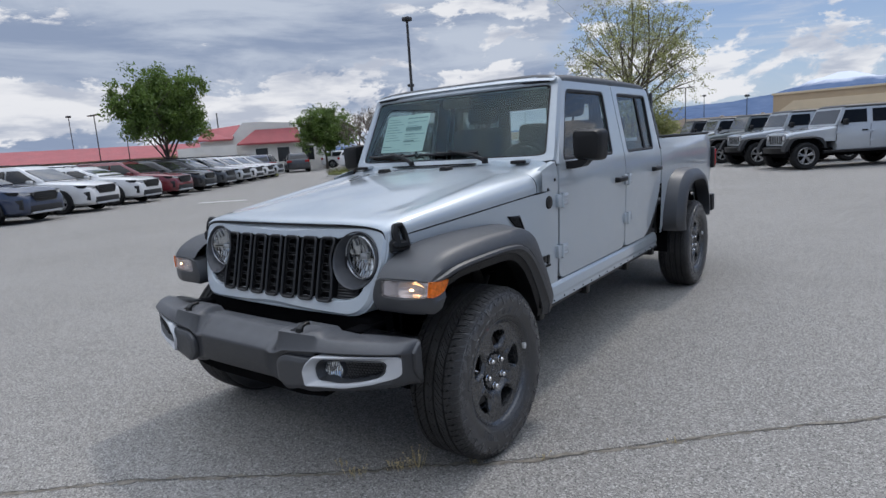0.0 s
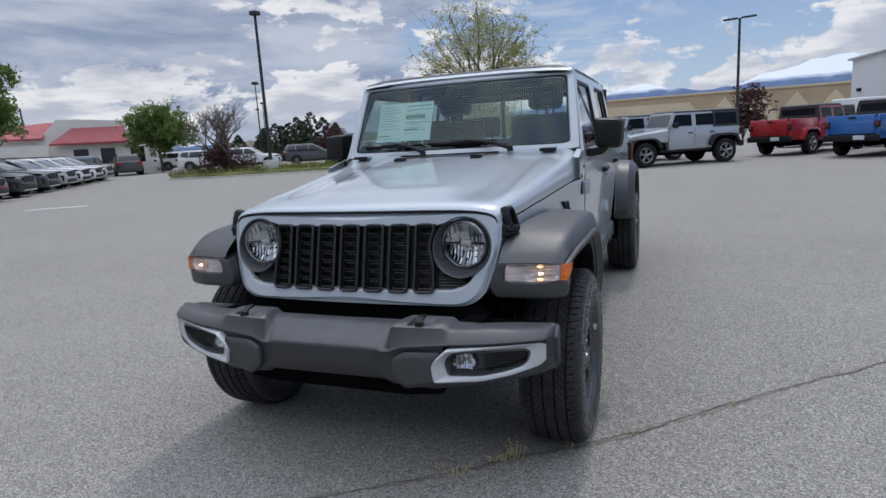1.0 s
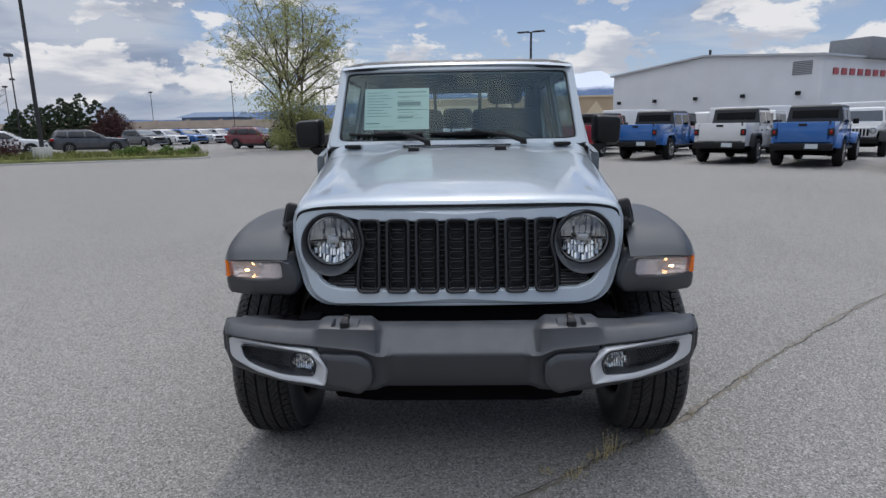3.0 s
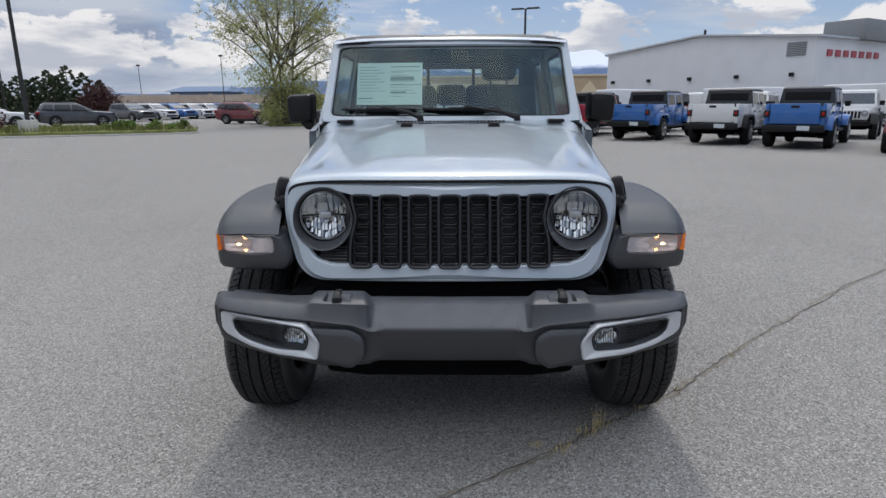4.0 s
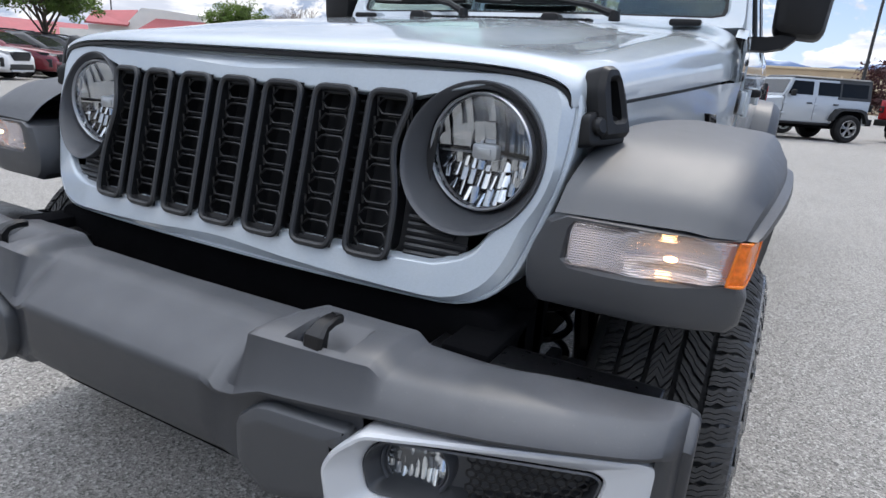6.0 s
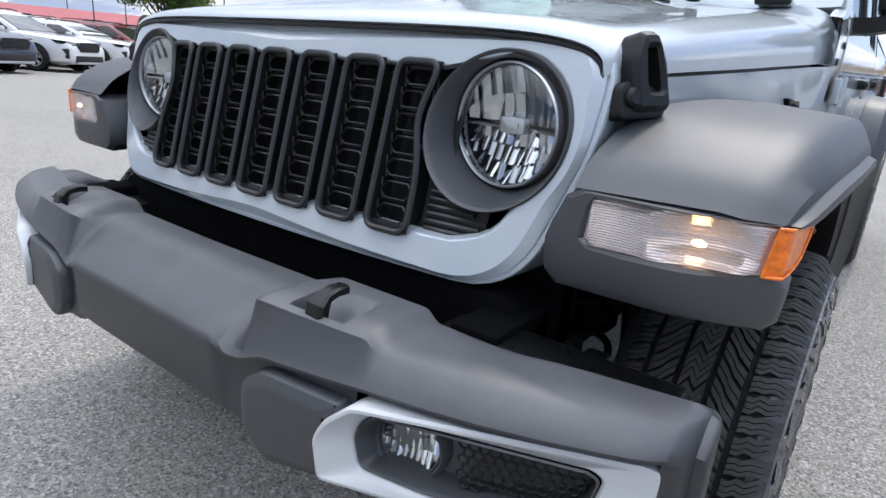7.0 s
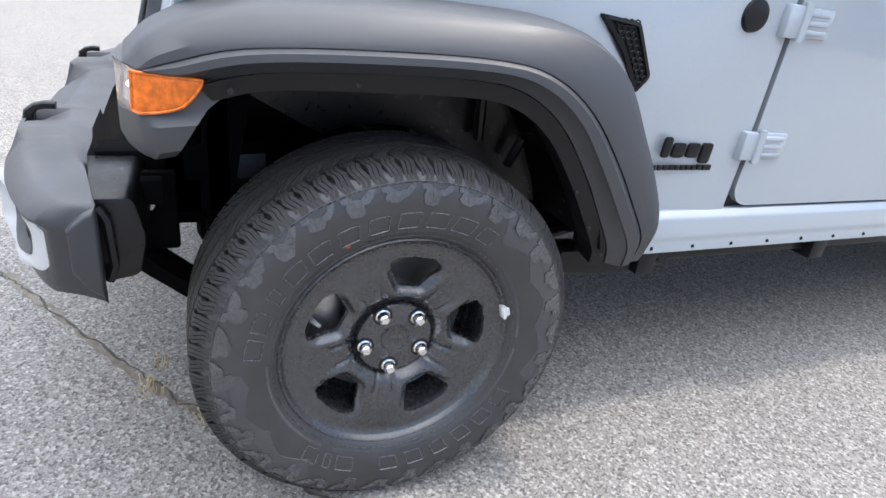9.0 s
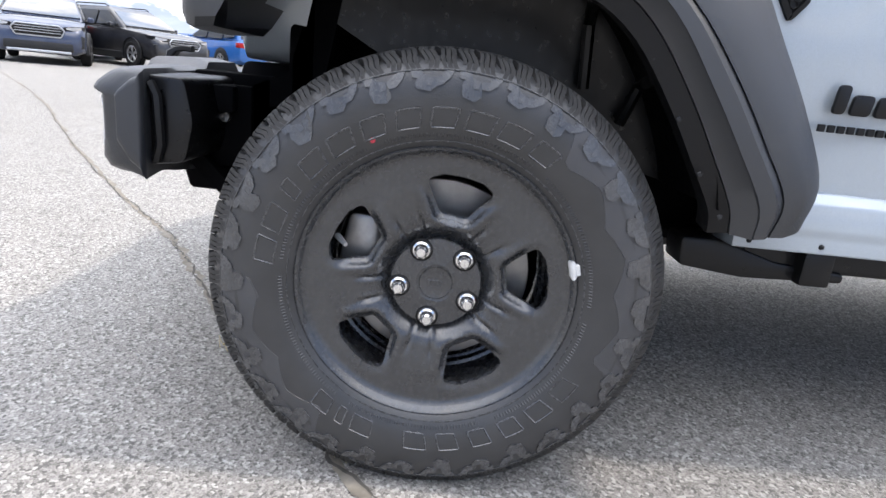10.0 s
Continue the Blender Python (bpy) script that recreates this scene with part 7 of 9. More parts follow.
# cracks in the asphalt: wandering ribbons
def crack(pts, width, seed, mat, z, name="asphalt_crack"):
    rnd = random.Random(seed)
    P = arch([(x, y, 0) for x, y in pts], len(pts) * 22)
    bm = bmesh.new()
    va, vb = [], []
    drift = 0.0
    for i, p in enumerate(P):
        d = (P[min(i + 1, len(P) - 1)] - P[max(i - 1, 0)]).normalized()
        nn = Vector((-d.y, d.x, 0))
        drift = drift * 0.75 + rnd.uniform(-1, 1) * 0.010
        w = width * rnd.uniform(0.25, 1.0)
        c = p + nn * drift
        va.append(bm.verts.new((c.x + nn.x * w, c.y + nn.y * w, z)))
        vb.append(bm.verts.new((c.x - nn.x * w, c.y - nn.y * w, z)))
    for i in range(len(P) - 1):
        bm.faces.new((va[i], va[i + 1], vb[i + 1], vb[i]))
    ob = part(name, bm, mat)
    tagged(ob, "long wandering crack in the grey asphalt", "crack", kind="structure")


CRK = [(-9.0, -8.0), (-5.1, -4.7), (-2.26, -2.55), (-0.85, -1.43), (-0.42, -1.07), (-0.03, -0.79), (0.47, -0.45), (0.66, -0.29), (0.945, -0.096), (1.38, 0.293), (1.81, 0.696), (2.32, 1.157), (3.4, 2.05), (5.2, 3.3), (8.0, 5.2)]
crack(CRK, 0.018, 3, M_DIRT, 0.0022, "crack_dust_band")
crack(CRK, 0.0048, 4, M_CRACK, 0.0035)

# weeds in the crack
def weed(x, y, h, n, seed):
    rnd = random.Random(seed)
    bm = bmesh.new()
    for k in range(n):
        a, r = rnd.uniform(0, 6.28), rnd.uniform(0, 0.035)
        hh = h * rnd.uniform(0.4, 1.0)
        l = rnd.uniform(0.1, 0.5) * hh
        p = Vector((x + r * math.cos(a), y + r * math.sin(a), 0.0))
        q = p + Vector((l * math.cos(a), l * math.sin(a), hh))
        m = p.lerp(q, 0.55) + Vector((0, 0, hh * 0.12))
        tube(bm, [p, m, q], [0.0014, 0.0011, 0.0004], 3)
        if rnd.random() < 0.5:
            bmesh.ops.create_icosphere(bm, subdivisions=1, radius=0.004, matrix=Matrix.Translation(q))
    ob = part("weed", bm, M_STRAW)
    tagged(ob, "dry straw-coloured weed growing from a crack", "weed", "weeds in the crack", kind="stuff")


for i, (x, y, h, n) in enumerate(((0.655, -0.30, 0.085, 26), (0.60, -0.345, 0.05, 16), (0.56, -0.36, 0.035, 14), (0.45, -0.50, 0.03, 14), (0.47, -0.47, 0.04, 10), (0.36, -0.47, 0.03, 12), (1.10, 0.05, 0.025, 8), (0.86, -0.14, 0.035, 12), (1.55, 0.44, 0.02, 8))):
    weed(x, y, h, n, 20 + i)

# loose pebbles and a leaf or two
bm = bmesh.new()
rnd = random.Random(5)
for k in range(260):
    x, y = rnd.uniform(-3.5, 4.0), rnd.uniform(-3.0, 3.0)
    s = rnd.uniform(0.002, 0.0055)
    bmesh.ops.create_icosphere(bm, subdivisions=1, radius=s, matrix=Matrix.Translation((x, y, s * 0.5)) @ Matrix.Diagonal((rnd.uniform(0.7, 1.4), rnd.uniform(0.7, 1.4), 0.7, 1)))
tagged(part("loose_gravel", bm, M_CONC), "loose pale gravel grains scattered on asphalt", "gravel", kind="stuff")


# --- vehicles
WHEEL_CACHE = {}


def small_wheel(r, w, rim_col, key, parent, at, side):
    """A road wheel with tyre, rim and spokes; its outer face turned to +y or -y."""
    if key not in WHEEL_CACHE:
        b1 = bmesh.new()
        lathe(b1, [(r * 0.60, -w / 2), (r * 0.86, -w / 2), (r * 0.97, -w * 0.40), (r, -w * 0.2), (r, w * 0.2), (r * 0.97, w * 0.40), (r * 0.86, w / 2), (r * 0.62, w * 0.46), (r * 0.60, w * 0.2)], 28, axis="y")
        b2 = bmesh.new()
        lathe(b2, [(r * 0.63, w * 0.45), (r * 0.60, w * 0.49), (r * 0.56, w * 0.42), (r * 0.54, w * 0.1)], 28, axis="y")
        for k in range(5):
            a = 2 * math.pi * k / 5 + 0.3
            for da in (-0.16, 0.16):
                p = [(r * 0.12 * math.cos(a), w * 0.36, r * 0.12 * math.sin(a)), (r * 0.57 * math.cos(a + da), w * 0.42, r * 0.57 * math.sin(a + da))]
                tube(b2, p, r * 0.055, 5)
        lathe(b2, [(0.0001, w * 0.42), (r * 0.14, w * 0.40), (r * 0.16, w * 0.2)], 12, axis="y")
        b3 = bmesh.new()
        lathe(b3, [(0.0001, w * 0.12), (r * 0.56, w * 0.12)], 20, axis="y")
        t = part("tyre", b1, M_FARTYRE)
        q = part("rim", b2, rim_col)
        h = part("wheel_well", b3, M_LINER)
        WHEEL_CACHE[key] = (t.data, q.data, h.data)
        for o in (t, q, h):
            bpy.data.objects.remove(o)
    td, rd_, hd = WHEEL_CACHE[key]
    t = new("wheel", td)
    t.parent = parent
    t.matrix_basis = Matrix.Translation(at) @ (Matrix.Identity(4) if side > 0 else pose(0, 0, 0, 0, 0, 180))
    for nm, dd in (("rim", rd_), ("wheel_hub", hd)):
        o = new(nm, dd)
        o.parent = t


PAINTS = {}


def paint(name, col, metal=0.2):
    if name not in PAINTS:
        PAINTS[name] = car_paint(name + "_paint", col, metal, 0.35)
    return PAINTS[name]


P_WHITE, P_BLUE, P_RED = paint("white", (0.62, 0.62, 0.615), 0.0), paint("bright_blue", (0.004, 0.105, 0.36)), paint("red", (0.38, 0.012, 0.016))
P_NAVY, P_DKRED, P_BLACK, P_GREY = paint("navy", (0.020, 0.032, 0.070)), paint("wine_red", (0.15, 0.010, 0.018)), paint("black", (0.016, 0.016, 0.018)), paint("dark_grey", (0.040, 0.044, 0.050))
P_SILVER, P_LTGREY, P_OLIVE = paint("silver", (0.45, 0.46, 0.47), 0.4), paint("pale_grey", (0.40, 0.43, 0.46), 0.3), paint("grey_green", (0.115, 0.13, 0.125))



def crossover(pnt, label, at, heading, tall=1.0, cargo=True, group="parked cars in the row"):
    """A parked crossover or wagon, nose to +x before it is turned."""
    car = empty("parked_car")
    xs = [2.40, 2.36, 2.26, 2.0, 1.6, 1.15, 0.95, 0.5, 0, -0.6, -1.2, -1.8, -2.2, -2.36, -2.40]
    top = [0.62, 0.74, 0.86, 0.95, 0.99, 1.02, 1.04, 1.04, 1.04, 1.05, 1.06, 1.07, 1.06, 1.02, 0.92]
    wid = [0.70, 0.80, 0.87, 0.91, 0.925, 0.925, 0.925, 0.925, 0.925, 0.925, 0.925, 0.92, 0.89, 0.84, 0.78]
    bot = [0.34, 0.27, 0.24, 0.23, 0.23, 0.23, 0.23, 0.23, 0.23, 0.23, 0.23, 0.24, 0.28, 0.34, 0.42]
    bm = bmesh.new()
    rings = []
    for x, t, w, b in zip(xs, top, wid, bot):
        ring = []
        for s, seq in ((1, (0.0, 1)), (-1, (1, 0.0))):
            side = [(w * 0.80, b), (w * 0.97, b + 0.08), (w, 0.5 * (b + t) - 0.02), (w * 0.985, t - 0.14), (w * 0.955, t - 0.05), (w * 0.86, t - 0.005), (w * 0.45, t + 0.012)]
            side = side if s > 0 else side[::-1]
            ring += [(x, s * yy, zz) for yy, zz in side]
        rings.append(ring)
    loft(bm, rings)
    part("body", bm, pnt, car, angle=40)
    h = 1.59 * tall
    # cabin: rings from belt to roof
    lo, hi = 1.03, h

    def ring(x0, x1, w, z):
        o = fillet([(x1, -w * 0.94), (x1, w * 0.94), (x0, w * 0.9), (x0, -w * 0.9)], [0.12, 0.12, 0.15, 0.15], 3)
        return [(x, y, z) for x, y in o]
    rx = -2.0 if cargo else -1.55
    bm = bmesh.new()
    loft(bm, [ring(-2.30, 1.00, 0.885, lo - 0.03), ring(-2.25, 0.84, 0.865, lo + 0.1), ring(rx - 0.06, 0.15, 0.735, hi - 0.10), ring(rx + 0.02, 0.0, 0.69, hi - 0.03), ring(rx + 0.15, -0.14, 0.60, hi)])
    part("cabin", bm, pnt, car, angle=40)

    def face(name, mat, quad, d=0.004):
        b = bmesh.new()
        q = [Vector(p) for p in quad]
        nn = (q[1] - q[0]).cross(q[2] - q[0]).normalized()
        c = sum(q, Vector()) / len(q)
        if nn.dot(c - Vector((-0.6, 0, 1.0))) < 0:
            nn = -nn
        inner = [c + (p - c) * 0.94 for p in q]
        loft(b, [[p - nn * 0.03 for p in q], [p + nn * d for p in q], [p + nn * (d + 0.003) for p in inner]])
        return part(name, b, mat, car)
    zt, zb = hi - 0.13, lo + 0.06
    yt, yb = 0.742, 0.880
    face("windscreen", M_WSCREEN, [(0.925, -0.78, zb), (0.925, 0.78, zb), (0.235, 0.66, zt), (0.235, -0.66, zt)])
    face("rear_window", M_DARKW, [(-2.27, -0.70, zb + 0.05), (-2.27, 0.70, zb + 0.05), (rx - 0.06, 0.60, zt), (rx - 0.06, -0.60, zt)])
    for s in (1, -1):
        face("side_window", M_DARKW, [(0.68, s * yb, zb), (-0.32, s * yb, zb), (-0.32, s * yt, zt), (0.08, s * yt, zt)])
        face("side_window", M_DARKW, [(-0.40, s * yb, zb), (-1.35, s * yb, zb), (-1.30, s * yt, zt), (-0.40, s * yt, zt)])
        face("side_window", M_DARKW, [(-1.45, s * yb, zb + 0.02), (-2.05, s * yb * 0.99, zb + 0.10), (rx + 0.12, s * yt * 0.98, zt), (-1.40, s * yt, zt)])
        b = bmesh.new()
        loft(b, [[(x, s * y, z0_), (x, s * y, z1_), (x - 0.22, s * (y - 0.02), z1_), (x - 0.22, s * (y - 0.02), z0_)] for x, y, z0_, z1_ in ((2.375, 0.48, 0.775, 0.835), (2.345, 0.66, 0.755, 0.855), (2.255, 0.83, 0.765, 0.875), (2.10, 0.905, 0.80, 0.885))])
        lamp_ = part("headlamp", b, M_BLACK, car)
        b = bmesh.new()
        loft(b, [[(x, s * y, z0_), (x, s * y, z1_), (x - 0.05, s * (y - 0.03), z1_), (x - 0.05, s * (y - 0.03), z0_)] for x, y, z0_, z1_ in ((2.372, 0.54, 0.79, 0.828), (2.352, 0.66, 0.775, 0.845), (2.265, 0.825, 0.785, 0.862))])
        part("lamp_lens", b, M_LAMPW, lamp_)
        b = bmesh.new()
        box(b, (-2.41, s * 0.52, 0.82), (-2.2, s * 0.90, 1.0), 0.03, 2)
        part("tail_lamp", b, M_TAIL, car)
        b = bmesh.new()
        box(b, (0.48, s * 0.93, 1.02), (0.64, s * 1.07, 1.14), 0.03, 2)
        part("wing_mirror", b, pnt, car)
        b = bmesh.new()
        tube(b, [(-0.12, s * 0.62, hi + 0.0), (-0.28, s * 0.62, hi + 0.05), (rx + 0.3, s * 0.60, hi + 0.05), (rx + 0.18, s * 0.60, hi + 0.0)], 0.018, 6)
        part("roof_rail", b, M_BLACK, car)
        b = bmesh.new()
        box(b, (-1.0, s * 0.90, 0.20), (1.05, s * 0.945, 0.40), 0.02, 1)
        part("side_cladding", b, M_CLAD, car)
        for xw in (1.42, -1.36):
            b = bmesh.new()
            lathe(b, [(0.345, -0.02), (0.42, -0.01), (0.425, -0.05)] if s < 0 else [(0.345, 0.02), (0.42, 0.01), (0.425, -0.05)], 18, centre=(xw, s * 0.935, 0.36), axis="y", a0=-0.25, a1=math.pi + 0.25)
            part("wheel_arch", b, M_CLAD, car)
            # flat black disc that paints the shade inside the wheel arch
            b = bmesh.new()
            lathe(b, [(0.0001, 0.0), (0.395, 0.0)], 18, centre=(xw, s * 0.931, 0.37), axis="y")
            part("arch_shadow", b, M_LINER, car)
            small_wheel(0.355, 0.235, M_ALLOYD, "road", car, (xw, s * 0.865, 0.355), s)
        b = bmesh.new()
        prism(b, fillet([(s * 0.56, 0.36), (s * 0.86, 0.40), (s * 0.88, 0.66), (s * 0.80, 0.68), (s * 0.72, 0.50), (s * 0.56, 0.47)], 0.02, 2), "x", 2.10, 2.335, 0.02)
        trim_ = part("fog_lamp_trim", b, M_CLAD, car)
        b = bmesh.new()
        lathe(b, [(0.0001, 0.03), (0.035, 0.028), (0.045, 0.0)], 12, centre=(2.33, s * 0.70, 0.445), axis="x")
        part("fog_lamp", b, M_LAMPW, trim_)
    b = bmesh.new()
    prism(b, fillet([(-0.40, 0.845), (0.40, 0.845), (0.50, 0.745), (0.42, 0.60), (-0.42, 0.60), (-0.50, 0.745)], 0.03, 3), "x", 2.20, 2.405, 0.02)
    g_ = part("grille", b, M_BLACK, car)
    b = bmesh.new()
    tube(b, [(2.405, y, z) for y, z in fillet([(-0.40, 0.845), (0.40, 0.845), (0.50, 0.745), (0.42, 0.60), (-0.42, 0.60), (-0.50, 0.745)], 0.03, 3)], 0.014, 6, closed=True)
    part("grille_frame", b, M_SATIN if "chrome" in label else M_CLAD, g_)
    for z in (0.68, 0.735, 0.79):
        b = bmesh.new()
        box(b, (2.395, -0.43, z - 0.007), (2.418, 0.43, z + 0.007), 0.003, 1)
        part("grille_bar", b, M_SATIN if "chrome" in label else M_CLAD, g_)
    b = bmesh.new()
    box(b, (2.25, -0.66, 0.30), (2.41, 0.66, 0.50), 0.04, 2)
    part("lower_bumper", b, M_CLAD, car)
    b = bmesh.new()
    box(b, (2.20, -0.60, 0.255), (2.43, 0.60, 0.315), 0.02, 2)
    part("skid_plate", b, M_SATIN, car)
    car.matrix_basis = pose(at[0], at[1], 0, 0, 0, heading)
    return tagged(car, label, "car", group)


def boxy(pnt, label, at, heading, pickup=False, top=None, group="boxy off-roaders in a row", flare=None):
    """A boxy off-roader or its pickup version, nose to +x before it is turned; origin between the axles."""
    car = empty("off_road_pickup" if pickup else "off_road_vehicle")
    wb = 3.487 if pickup else 3.008
    xf, xr = wb / 2, -wb / 2
    top = top or M_ROOF
    flare = flare or M_CLAD

    def add(name, mat, fn, parent=car):
        b = bmesh.new()
        fn(b)
        return part(name, b, mat, parent)
    cab_f, cab_r = xf - 0.93, (xf - 2.88 if pickup else xr - 0.62)
    tail = xr - 1.18 if pickup else xr - 0.66
    add("body", pnt, lambda b: (box(b, (cab_r, -0.785, 0.52), (cab_f, 0.785, 1.24), 0.035, 2)))
    add("hood", pnt, lambda b: loft(b, [[(x, -w, 0.80), (x, -w, z - 0.06), (x, -w * 0.93, z), (x, w * 0.93, z), (x, w, z - 0.06), (x, w, 0.80)] for x, w, z in ((xf + 0.40, 0.62, 1.08), (xf + 0.2, 0.64, 1.12), (cab_f - 0.02, 0.765, 1.24))]))
    gr = add("grille", pnt, lambda b: prism(b, fillet([(-0.62, 0.72), (0.62, 0.72), (0.64, 1.0), (0.58, 1.08), (-0.58, 1.08), (-0.64, 1.0)], 0.03, 3), "x", xf + 0.38, xf + 0.44, 0.01))
    for k in range(7):
        y = (k - 3) * 0.112
        add("grille_slot", M_BLACK, lambda b: box(b, (xf + 0.43, y - 0.036, 0.77), (xf + 0.447, y + 0.036, 1.03), 0.006, 1), gr)
    add("windscreen_frame", pnt, lambda b: loft(b, [[(cab_f - 0.02, -0.76, 1.24), (cab_f + 0.03, -0.76, 1.24), (cab_f + 0.03, 0.76, 1.24), (cab_f - 0.02, 0.76, 1.24)], [(cab_f - 0.28, -0.69, 1.76), (cab_f - 0.20, -0.69, 1.76), (cab_f - 0.20, 0.69, 1.76), (cab_f - 0.28, 0.69, 1.76)]]))
    add("windscreen", M_WSCREEN, lambda b: loft(b, [[(cab_f + 0.012, -0.69, 1.30), (cab_f + 0.012, 0.69, 1.30)], [(cab_f - 0.167, -0.64, 1.70), (cab_f - 0.167, 0.64, 1.70)]], closed=False))
    r1 = cab_r + (0.04 if pickup else 0.02)
    # upper doors in body colour, quarter and roof in the hardtop's
    xq = r1 + (0.10 if pickup else 1.02)
    add("upper_body", pnt, lambda b: loft(b, [[(xq, -0.785, 1.22), (cab_f - 0.02, -0.785, 1.22), (cab_f - 0.02, 0.785, 1.22), (xq, 0.785, 1.22)], [(xq, -0.70, 1.74), (cab_f - 0.26, -0.70, 1.74), (cab_f - 0.26, 0.70, 1.74), (xq, 0.70, 1.74)]]))
    hard = add("hardtop", top, lambda b: (loft(b, [[(r1, -0.70, 1.735), (cab_f - 0.25, -0.70, 1.735), (cab_f - 0.25, 0.70, 1.735), (r1, 0.70, 1.735)], [(r1, -0.70, 1.79), (cab_f - 0.26, -0.70, 1.79), (cab_f - 0.26, 0.70, 1.79), (r1, 0.70, 1.79)], [(r1 + 0.06, -0.63, 1.835), (cab_f - 0.33, -0.63, 1.835), (cab_f - 0.33, 0.63, 1.835), (r1 + 0.06, 0.63, 1.835)]]),
                                         loft(b, [[(r1 - 0.02, -0.788, 1.22), (xq + 0.01, -0.788, 1.22), (xq + 0.01, 0.788, 1.22), (r1 - 0.02, 0.788, 1.22)], [(r1, -0.704, 1.74), (xq + 0.01, -0.704, 1.74), (xq + 0.01, 0.704, 1.74), (r1, 0.704, 1.74)]])))
    wins = [(cab_f - 0.10, cab_f - 0.86, 0.16), (cab_f - 1.02, cab_f - 1.70, 0.0)]
    if not pickup:
        wins.append((xq - 0.10, r1 + 0.10, 0.0))
    for s in (1, -1):
        for a, c, sl in wins:
            def pane(b):
                def yy(z):
                    return s * (0.789 - 0.085 * (z - 1.22) / 0.52 + 0.004)
                q = [(a, 1.30), (c, 1.30), (c, 1.68), (a - sl, 1.68)]
                loft(b, [[(x, yy(z) - s * 0.01, z) for x, z in q], [(x, yy(z), z) for x, z in q]])
            add("side_window", M_WINDGL, pane)
        for x in (cab_f - 0.005, cab_f - 0.97):
            add("door_seam", M_BLACK, lambda b: box(b, (x - 0.006, s * 0.780, 0.60), (x + 0.006, s * 0.788, 1.24)))
        for x in (cab_f - 0.80, cab_f - 1.62):
            add("door_handle", M_BLACK, lambda b: box(b, (x - 0.08, s * 0.785, 1.05), (x + 0.08, s * 0.82, 1.09), 0.008, 1))
        for x in (cab_f + 0.0, cab_f - 0.98):
            for z in (0.72, 1.0):
                add("door_hinge", pnt, lambda b: box(b, (x - 0.08, s * 0.78, z), (x + 0.03, s * 0.806, z + 0.06), 0.006, 1))
        add("wing_mirror", M_BLACK, lambda b: box(b, (cab_f - 0.22, s * 0.83, 1.24), (cab_f - 0.12, s * 1.0, 1.42), 0.025, 2))
        for xw, hi in ((xf, 0.98), (xr, 1.0)):
            def fl(b):
                o = [Vector((0, dx, z)) for dx, z in ((-0.62, 0.58), (-0.60, 0.70), (-0.46, hi - 0.04), (-0.30, hi), (0.30, hi), (0.46, hi - 0.05), (0.58, 0.76), (0.60, 0.62))]
                i_ = [Vector((0, dx, z)) for dx, z in ((-0.52, 0.58), (-0.50, 0.66), (-0.38, 0.86), (-0.26, 0.92), (0.26, 0.92), (0.38, 0.86), (0.49, 0.72), (0.50, 0.62))]
                sg = -1 if xw == xf else 1
                loft(b, [[(xw + sg * p.y, s * 0.70, p.z), (xw + sg * p.y, s * 0.92, p.z - 0.02), (xw + sg * q.y, s * 0.94, q.z), (xw + sg * q.y, s * 0.72, q.z)] for p, q in zip(o, i_)])
            add("wheel_flare", flare, fl)
            add("wheel_house", M_LINER, lambda b: prism(b, [(xw - 0.5, 0.40), (xw + 0.5, 0.40), (xw + 0.42, 0.85), (xw + 0.25, 0.93), (xw - 0.25, 0.93), (xw - 0.42, 0.85)], "y", s * 0.60, s * 0.795))
            small_wheel(0.405, 0.27, M_ALLOYD, "offroad", car, (xw, s * 0.82, 0.405), s)
        lm = add("headlamp", M_BLACK, lambda b: lathe(b, [(0.11, 0.02), (0.10, 0.035), (0.09, 0.025)], 20, centre=(xf + 0.42, s * 0.49, 0.95), axis="x"))
        add("lamp_lens", M_LAMPW, lambda b: lathe(b, [(0.0001, 0.035), (0.06, 0.032), (0.095, 0.02)], 20, centre=(xf + 0.42, s * 0.49, 0.95), axis="x"), lm)
        tlx = tail
        lampb = add("tail_lamp", M_BLACK, lambda b: box(b, (tlx - 0.05, s * 0.64, 0.93), (tlx + 0.03, s * 0.80, 1.14), 0.015, 1))
        add("tail_lens", M_TAIL, lambda b: box(b, (tlx - 0.058, s * 0.685, 0.985), (tlx, s * 0.765, 1.09), 0.012, 1), lampb)
        add("side_step", M_BLACK, lambda b: box(b, (xr + 0.55, s * 0.72, 0.45), (xf - 0.55, s * 0.84, 0.53), 0.02, 1))
    add("front_bumper", M_BLACK, lambda b: loft(b, [[(xf + 0.42 + d, y, z) for d, z in ((0.0, 0.50), (0.24 - 0.25 * (abs(y) / 0.82) ** 2, 0.50), (0.26 - 0.25 * (abs(y) / 0.82) ** 2, 0.66), (0.0, 0.70))] for y in (-0.82, -0.6, -0.3, 0, 0.3, 0.6, 0.82)]))
    add("underbody", M_LINER, lambda b: box(b, (tail + 0.2, -0.62, 0.36), (xf + 0.35, 0.62, 0.60), 0.02, 1))
    add("rear_bumper", M_BLACK, lambda b: box(b, (tail - 0.14, -0.80, 0.52), (tail + 0.05, 0.80, 0.72), 0.03, 2))
    pl = add("plate_holder", M_PLATE, lambda b: box(b, (tail - 0.152, -0.44 if pickup else -0.75, 0.57), (tail - 0.142, -0.12 if pickup else -0.45, 0.70)))
